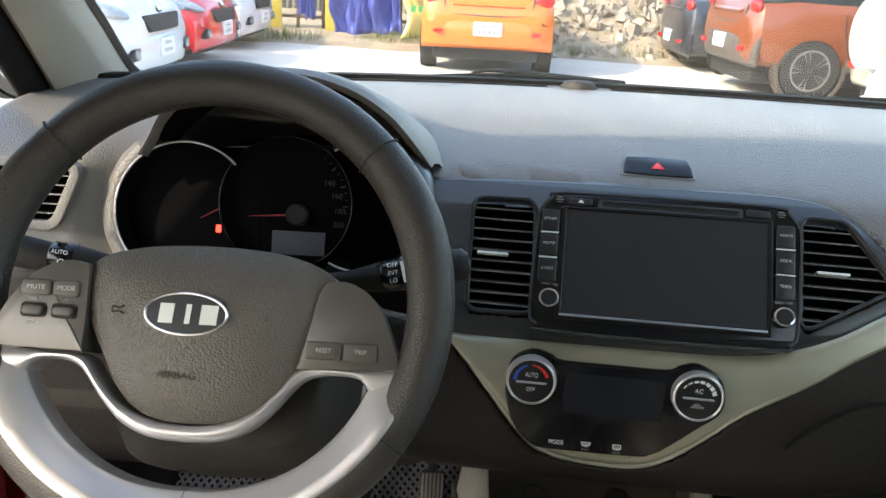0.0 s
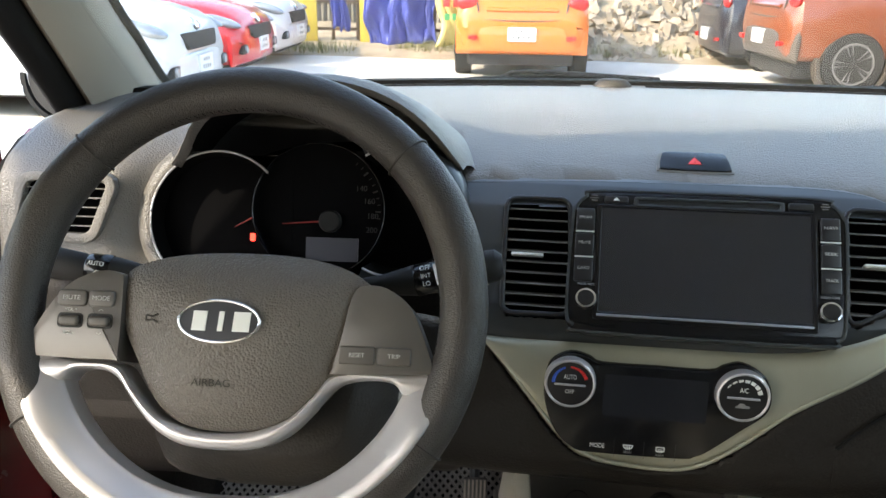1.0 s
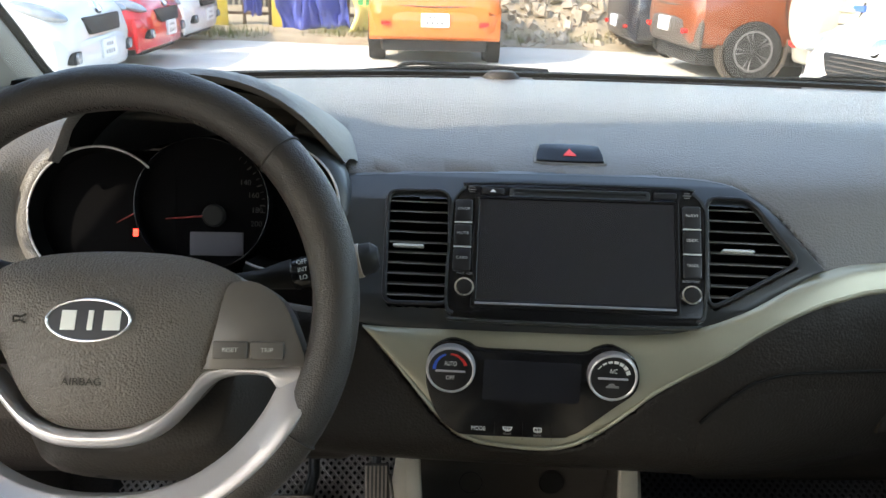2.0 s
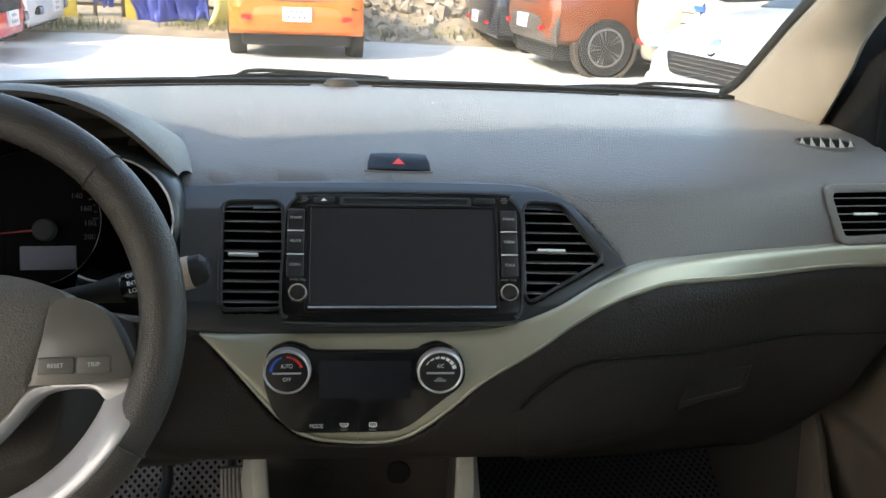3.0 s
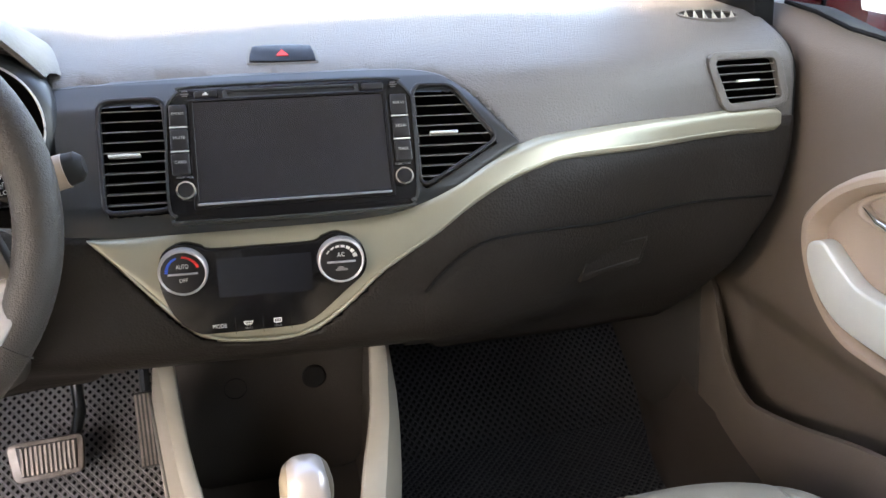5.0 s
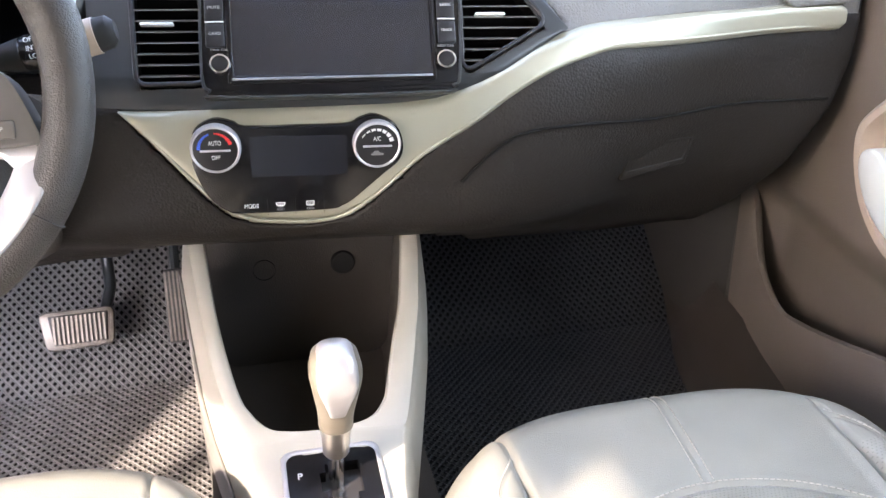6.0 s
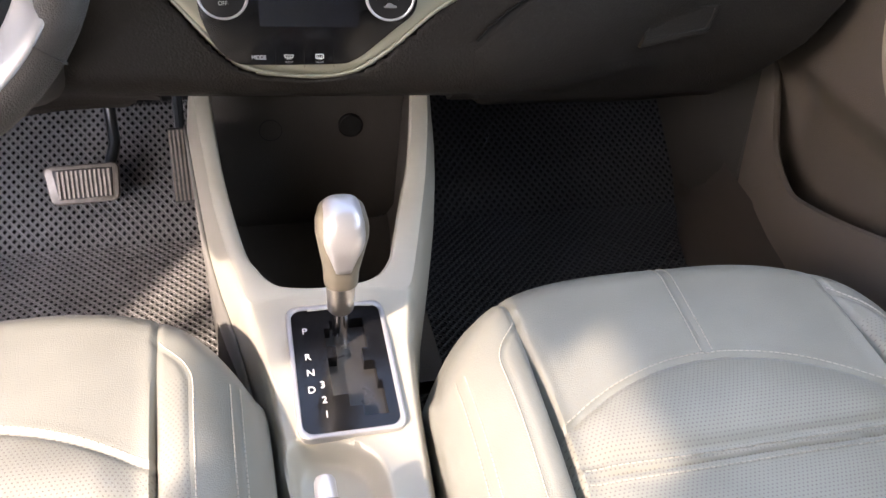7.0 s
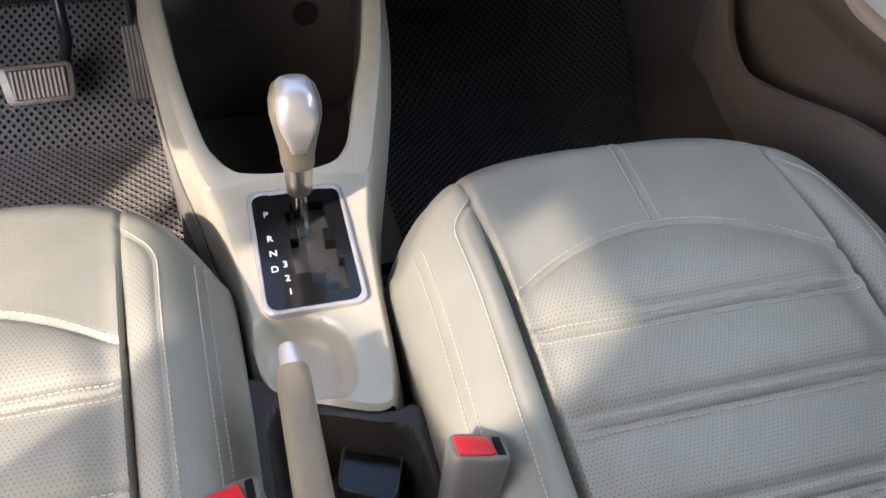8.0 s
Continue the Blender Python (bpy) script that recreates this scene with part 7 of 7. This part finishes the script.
    for x, tail in ((0.02, True), (L - 0.02, False)):
        bm = bmesh.new()
        d = 1 if tail else -1
        loft(bm, [[Vector((x + d * q, hw * w * u, z)) for q, z in ((0.10, zl - 0.03), (-0.03 + 0.10 * abs(u) ** 3, zl + 0.02), (-0.06 + 0.12 * abs(u) ** 3, zl + 0.16), (-0.05 + 0.12 * abs(u) ** 3, zl + 0.28), (-0.01 + 0.10 * abs(u) ** 3, zl + 0.33), (0.12, zl + 0.33))] for u, w in zip(spread(-1, 1, 15), [0.97] * 15)])
        part("bumper", bm, CLAD if cladding else paint, c, "grey plastic bumper" if cladding else "", bevel=0.008)
    for s in (-1, 1):
        for x in (L * 0.17, L * 0.80):
            y = s * (hw - 0.10)
            wh = part("wheel", *(lambda b: (lathe(b, [(wheel_r * 0.62, -0.10), (wheel_r * 0.95, -0.10), (wheel_r, -0.07), (wheel_r, 0.07), (wheel_r * 0.95, 0.10), (wheel_r * 0.64, 0.10), (wheel_r * 0.62, 0.06)], 36, basis((x, y, wheel_r), (1, 0, 0), (0, 0, s))), (b, TYRE))[1])(bmesh.new()), c, "black tyre")
            mm = basis((x, y, wheel_r), (1, 0, 0), (0, 0, s))
            mm = mm if mm.to_3x3().col[2].y * s > 0 else basis((x, y, wheel_r), (-1, 0, 0), (0, 0, s))
            bm = bmesh.new()
            ro = [(wheel_r * 0.66 * math.cos(a), wheel_r * 0.66 * math.sin(a)) for a in spread(0, 6.2832, 37)[:-1]]
            ring(bm, ro, [(px * 0.90, py * 0.90) for px, py in ro], 0.105, 0.0, mm)
            lathe(bm, [(wheel_r * 0.15, 0.05), (wheel_r * 0.15, 0.095), (wheel_r * 0.10, 0.10), (0.004, 0.10)], 20, mm)
            for k in range(5):
                for off in (-0.16, 0.16):
                    a = 2 * math.pi * k / 5 + off
                    p0, p1 = mm @ Vector((wheel_r * 0.10 * math.cos(a), wheel_r * 0.10 * math.sin(a), 0.085)), mm @ Vector((wheel_r * 0.62 * math.cos(a * 1.0), wheel_r * 0.62 * math.sin(a), 0.092))
                    tube(bm, [p0, p1], 0.014, 6)
            part("rim", bm, ALLOY, wh, "grey alloy rim")
            bm = bmesh.new()
            ar = [((wheel_r + 0.055) * math.cos(a), (wheel_r + 0.055) * math.sin(a)) for a in spread(-0.15, 3.29, 25)]
            ar += [((wheel_r + 0.012) * math.cos(a), (wheel_r + 0.012) * math.sin(a)) for a in spread(3.29, -0.15, 25)]
            prism(bm, ar, 0.106 if cladding else 0.101, mm, -0.05)
            part("wheel_arch", bm, CLAD if cladding else DARK, c, "dark wheel arch")
        for x, z, mat, nm, sz, lab in ((0.075, zl + 0.36 if rear_spare else belt - 0.06, LAMPR, "tail_lamp", (0.055, 0.13, 0.05 if rear_spare else 0.085), "red tail lamp"), (L - 0.27, belt - 0.245, LAMPC, "headlamp", (0.26, 0.13, 0.062), "clear headlamp")):
            bm = bmesh.new()
            bmesh.ops.create_uvsphere(bm, u_segments=16, v_segments=10, radius=1)
            for v in bm.verts:
                v.co = Vector((x + sz[0] * v.co.x, s * (hw * 0.80) + sz[1] * v.co.y, z + sz[2] * v.co.z + 0.25 * sz[0] * v.co.x * (-1 if nm == "headlamp" else 0)))
            part(nm, bm, mat, c, lab)
        for x, z, mat, nm in ((0.0, zl + 0.18, LAMPR, "reflector"), (L - 0.035, zl + 0.17, LAMPC, "fog_lamp")):
            bm = bmesh.new()
            mm = basis((x, s * hw * 0.72, z), (0, -1 if x < 1 else 1, 0), (0, 0, 1))
            if nm == "fog_lamp":
                prism(bm, smooth2([(-0.11, -0.045), (0.10, -0.035), (0.10, 0.045), (-0.05, 0.045)], 4), 0.040, mm, -0.05)
                fl = part(nm, bm, DARK, c, "fog lamp in a black recess")
                bm = bmesh.new()
                lathe(bm, [(0.045, 0.03), (0.045, 0.062), (0.03, 0.068), (0.002, 0.07)], 20, mm)
                part("lens", bm, mat, fl)
            else:
                prism(bm, rounded([(-0.055, -0.040 if s < 0 else -0.020), (0.055, -0.020 if s < 0 else -0.040), (0.060, 0.022), (-0.060, 0.022)], 0.012, 3), 0.034, mm, -0.05)
                part(nm, bm, mat, c, "red reflector")
    for x, d, z in ((-0.035, -1, zl + (0.22 if not rear_spare else 0.12)), (L + 0.035, 1, zl + 0.20)):
        bm = bmesh.new()
        mm = basis((x, 0, z), (0, d, 0), (0, 0, 1))
        prism(bm, rrect(-0.17, 0.17, -0.08, 0.08, 0.01, 2), 0.022, mm, -0.04)
        pl = part("number_plate", bm, PLATEM, c, "white number plate")
        bm = bmesh.new()
        for k in range(3):
            box(bm, -0.08 + 0.06 * k, -0.05 + 0.06 * k, 0.02, 0.05, 0.021, 0.024, mm)
        for k in range(4):
            box(bm, -0.11 + 0.06 * k, -0.08 + 0.06 * k, -0.05, -0.015, 0.021, 0.024, mm)
        part("plate_bars", bm, GREYINK, pl, "plain dark bars", smooth=False)
    bm = bmesh.new()
    mm = basis((L + 0.012, 0, belt - 0.375), (0, 1, 0), (-0.3, 0, 1))
    prism(bm, rounded([(-0.34, -0.085), (0.34, -0.085), (0.46, 0.065), (-0.46, 0.065)], 0.05, 5), 0.006, mm, -0.08)
    gr = part("grille", bm, DARK, c, "black grille")
    for k in range(4):
        bm = bmesh.new()
        box(bm, -0.36, 0.36, -0.055 + 0.03 * k, -0.048 + 0.03 * k, 0.004, 0.012, mm)
        part("grille_bar", bm, CLAD, gr, smooth=False)
    bm = bmesh.new()
    lathe(bm, [(0.065, 0), (0.065, 0.04), (0.05, 0.05), (0.002, 0.052)], 24, basis((L - 0.062, 0, belt - 0.262), (0, 1, 0), (-0.8, 0, 1)))
    part("badge", bm, CHROME, c, "plain chrome badge")
    bm = bmesh.new()
    tube(bm, smooth_path([(0.030, -hw * 0.66, belt - 0.05), (0.014, -hw * 0.60, belt - 0.22), (0.008, -hw * 0.40, belt - 0.25), (0.006, 0, belt - 0.26), (0.008, hw * 0.40, belt - 0.25), (0.014, hw * 0.60, belt - 0.22), (0.030, hw * 0.66, belt - 0.05)], 6), 0.012, 6)
    part("tailgate_joint", bm, CLAD, c, "shaded tailgate joint")
    bm = bmesh.new()
    loft(bm, [[Vector((q + 0.03 * abs(u) ** 2, hw * u, z)) for q, z in ((0.03, belt - 0.16), (-0.016, belt - 0.145), (-0.020, belt - 0.125), (0.03, belt - 0.10))] for u in spread(-0.52, 0.52, 13)])
    part("tailgate_lip", bm, paint, c, "moulded tailgate lip", bevel=0.004)
    if rear_spare:
        bm = bmesh.new()
        lathe(bm, [(0.33, -0.05), (0.345, 0.05), (0.34, 0.17), (0.31, 0.205), (0.002, 0.215)], 40, basis((0.02, 0.12, 0.86), (0, -1, 0), (0, 0, 1)))
        part("spare_cover", bm, paint, c, "cream white spare wheel cover", bevel=0.01)
        bm = bmesh.new()
        box(bm, 0.01, 0.03, -hw * 0.70, -hw * 0.48, 0.92, 0.97)
        part("tail_sticker", bm, BLUEINK, c, "small blue sticker", smooth=False)
    return c


vehicle("orange_hatchback", "bright orange hatchback parked tail-on in the yard", "car", 3.7, 1.64, 1.50, ORANGEP, pose(0.05, 11.45, GZ, 0, 0, 90), wheel_r=0.28, belt=0.95, clear=0.32)
vehicle("white_suv", "white sport utility vehicle parked nose to the aisle", "car", 4.4, 1.80, 1.70, WHITEP, pose(-7.40, 8.95, GZ, 0, 0, 0), wheel_r=0.34, belt=1.02)
vehicle("red_hatchback", "bright red hatchback parked nose to the aisle", "car", 3.9, 1.70, 1.50, BRIGHTRED, pose(-6.95, 11.15, GZ, 0, 0, 0), belt=0.95)
vehicle("white_crossover", "white crossover parked nose to the aisle", "car", 4.1, 1.75, 1.62, WHITEP, pose(-7.2, 13.25, GZ, 0, 0, 0), wheel_r=0.33, belt=1.0)
vehicle("copper_crossover", "copper-orange crossover with grey cladding parked tail to the aisle", "car", 4.2, 1.80, 1.62, COPPERP, pose(2.85, 11.45, GZ, 0, 0, 3), wheel_r=0.345, belt=1.06, cladding=True, clear=0.36)
vehicle("cream_suv", "cream white off-road vehicle with a covered spare wheel", "car", 4.2, 1.75, 1.80, CREAMP, pose(3.62, 8.95, GZ, 0, 0, 0), wheel_r=0.36, belt=1.05, rear_spare=True, clear=0.36)
vehicle("white_hatchback", "white hatchback parked nose to the aisle", "car", 3.8, 1.66, 1.48, WHITEP, pose(6.40, 7.09, GZ, 0, 0, 192), belt=1.06)
vehicle("white_sedan", "white sedan parked beside the passenger door", "car", 4.2, 1.70, 1.48, WHITEP, pose(6.75, 3.75, GZ, 0, 0, 180), belt=0.93, hatch=False)
vehicle("navy_sedan", "dark blue sedan parked behind the crossover", "car", 4.2, 1.72, 1.48, NAVY, pose(2.75, 13.75, GZ, 0, 0, 0), belt=0.95, hatch=False)

# fence, boards and tarpaulin behind the orange car
fence = thing("fence", "rusty post and rail fence behind the verge", "fence")
for i in range(9):
    x = -3.4 + 0.42 * i
    bm = bmesh.new()
    tube(bm, [(x, 15.2, -0.02), (x + 0.03 * math.sin(i * 2.1), 15.2, 1.9)], 0.03, 8)
    part("post", bm, RUST, fence)
for z in (0.28, 0.70, 1.5):
    bm = bmesh.new()
    box(bm, -3.5, 0.3, 15.17, 15.20, z, z + 0.05)
    part("rail", bm, RUST, fence, smooth=False)
wl = thing("site_hoarding", "grey corrugated hoarding behind the fence", "hoarding")
bm = bmesh.new()
for k in range(160):
    x = -9 + 0.12 * k
    vs = [bm.verts.new((x + dx, 18.0 + dy, z)) for z in (0, 2.6) for dx, dy in ((0, 0), (0.06, 0.05), (0.12, 0))]
    bm.faces.new((vs[0], vs[1], vs[4], vs[3]))
    bm.faces.new((vs[1], vs[2], vs[5], vs[4]))
part("corrugated_sheet", bm, material("grey_corrugated_sheet", (0.20, 0.18, 0.15), 0.7, vary=0.2, scale=3, stain=0.3), wl, smooth=False).modifiers.new("thick", "SOLIDIFY").thickness = 0.01


def cloth(name, label, mat, x0, x1, y, z0, z1, fold, seed):
    t = thing(name, label, "tarpaulin" if "tarp" in name else "banner")
    bm = bmesh.new()
    cols = []
    for i in range(41):
        u = i / 40
        row = []
        for k in range(25):
            v = k / 24
            x = x0 + (x1 - x0) * u + 0.25 * (1 - v) * (noise.noise((seed, v * 2, 0)))
            d = fold * noise.noise((u * 5 + seed, v * 2.2, seed)) + fold * 0.5 * noise.noise((u * 14, v * 5, seed))
            row.append(bm.verts.new((x + d * 0.4, y + d, z0 + (z1 - z0) * v + 0.12 * (1 - v) * noise.noise((u * 4, seed, 2)))))
        cols.append(row)
    for a, b in zip(cols, cols[1:]):
        for k in range(24):
            bm.faces.new((a[k], a[k + 1], b[k + 1], b[k]))
    part("sheet", bm, mat, t).modifiers.new("thick", "SOLIDIFY").thickness = 0.006
    return t


cloth("blue_tarpaulin", "crumpled blue tarpaulin hung on the fence", TARP, -2.35, -1.25, 14.9, 0.10, 1.7, 0.22, 3.1)
cloth("blue_tarpaulin", "narrow blue tarpaulin hung on the fence", TARP, -2.95, -2.70, 15.0, 0.30, 1.7, 0.10, 7.7)
bn = cloth("yellow_banner", "crumpled yellow and white advertising banner", material("yellow_banner_cloth", (0.75, 0.68, 0.25), 0.5, vary=0.3, scale=3, stain=0.2), -1.25, -0.45, 14.5, 0.12, 1.5, 0.14, 5.3)
bm = bmesh.new()
for k in range(4):
    box(bm, -1.10 + 0.15 * k, -1.0 + 0.15 * k, 14.33, 14.345, 0.72, 0.90)
part("red_bars", bm, REDINK, bn, "plain red bars", smooth=False)
bm = bmesh.new()
for k in range(5):
    box(bm, -1.08 + 0.12 * k, -1.0 + 0.12 * k, 14.33, 14.345, 0.52, 0.62)
part("green_bars", bm, material("green_ink", (0.05, 0.30, 0.10), 0.6), bn, "plain green bars", smooth=False)
for x0, x1 in ((-2.5, -2.2), (-3.6, -3.2)):
    bd = thing("yellow_board", "weathered yellow board leaning on the fence", "board")
    bm = bmesh.new()
    box(bm, x0, x1, 15.0, 15.03, -0.5, 0.9, Matrix.Rotation(radians(2), 4, "X"))
    part("panel", bm, YELLOW, bd, bevel=0.004)

# rubble heap
rub = thing("rubble_heap", "heap of broken concrete and earth", "rubble", None, "", "stuff")
bm = bmesh.new()
cols = []
for i in range(50):
    x = 0.7 + 5.0 * i / 49
    row = []
    for j in range(24):
        y = 13.9 + 3.4 * j / 23
        hgt = 1.5 * step(0.0, 0.75, j / 23) * step(0.0, 0.12, i / 49) * (0.75 + 0.35 * noise.noise((x * 0.9, y * 0.9, 1)))
        row.append(bm.verts.new((x, y, 0.01 + hgt + 0.10 * noise.noise((x * 4, y * 4, 3)) * step(0, 0.2, j / 23))))
    cols.append(row)
for a, b in zip(cols, cols[1:]):
    for k in range(23):
        bm.faces.new((a[k], a[k + 1], b[k + 1], b[k]))
part("earth", bm, DIRT, rub)
rng = random.Random(4)
bm = bmesh.new()
for k in range(1100):
    x, y = rng.uniform(0.8, 5.4), 13.9 + 2.6 * rng.random() ** 1.3
    j = (y - 13.9) / 3.4
    z = 1.15 * step(0.0, 0.75, j) * step(0.0, 0.12, (x - 0.7) / 5.0)
    s = 0.018 + 0.11 * rng.random() ** 2.2
    mm = Matrix.Translation((x, y, z + s * 0.2)) @ Euler((rng.uniform(0, 6), rng.uniform(0, 6), rng.uniform(0, 6))).to_matrix().to_4x4() @ Matrix.Diagonal((s, s * rng.uniform(0.5, 1), s * rng.uniform(0.25, 0.6), 1))
    cs = [bm.verts.new(mm @ Vector((a * rng.uniform(0.45, 1.1), b * rng.uniform(0.45, 1.1), c * rng.uniform(0.45, 1.1)))) for a in (-1, 1) for b in (-1, 1) for c in (-1, 1)]
    tip = bm.verts.new(mm @ Vector((rng.uniform(-0.5, 0.5), rng.uniform(-0.5, 0.5), 1.5)))
    for f in ((0, 1, 3, 2), (4, 6, 7, 5), (0, 4, 5, 1), (2, 3, 7, 6), (0, 2, 6, 4)):
        bm.faces.new([cs[i] for i in f])
    for a, b in ((1, 5), (5, 7), (7, 3), (3, 1)):
        bm.faces.new((cs[a], cs[b], tip))
tagged(part("stone", bm, STONE, rub, "broken pale stones", smooth=False), kind="stuff")
gr = thing("grass_tufts", "dry grass tufts along the verge", "grass", None, "", "stuff")
bm = bmesh.new()
for k in range(1500):
    cx = rng.choice((-3.4, -2.9, -1.5, -1.1, -0.6, 1.4, 2.4)) + rng.gauss(0, 0.22)
    cy = 14.0 + rng.random() * 0.6
    hh, a, w = rng.uniform(0.08, 0.26), rng.uniform(0, 6.28), 0.006
    p = Vector((cx, cy, 0.02))
    q = p + Vector((math.cos(a) * hh * 0.5, math.sin(a) * hh * 0.5, hh))
    d = Vector((-math.sin(a), math.cos(a), 0)) * w
    bm.faces.new([bm.verts.new(v) for v in (p - d, p + d, q)])
part("blades", bm, GRASS, gr, smooth=False)

for ob in list(scene.objects):
    if ob.parent is None and ob.name.split(".")[0] in ("fence", "site_hoarding", "rubble_heap", "grass_tufts", "yellow_board", "blue_tarpaulin", "yellow_banner"):
        ob.location.z += GZ
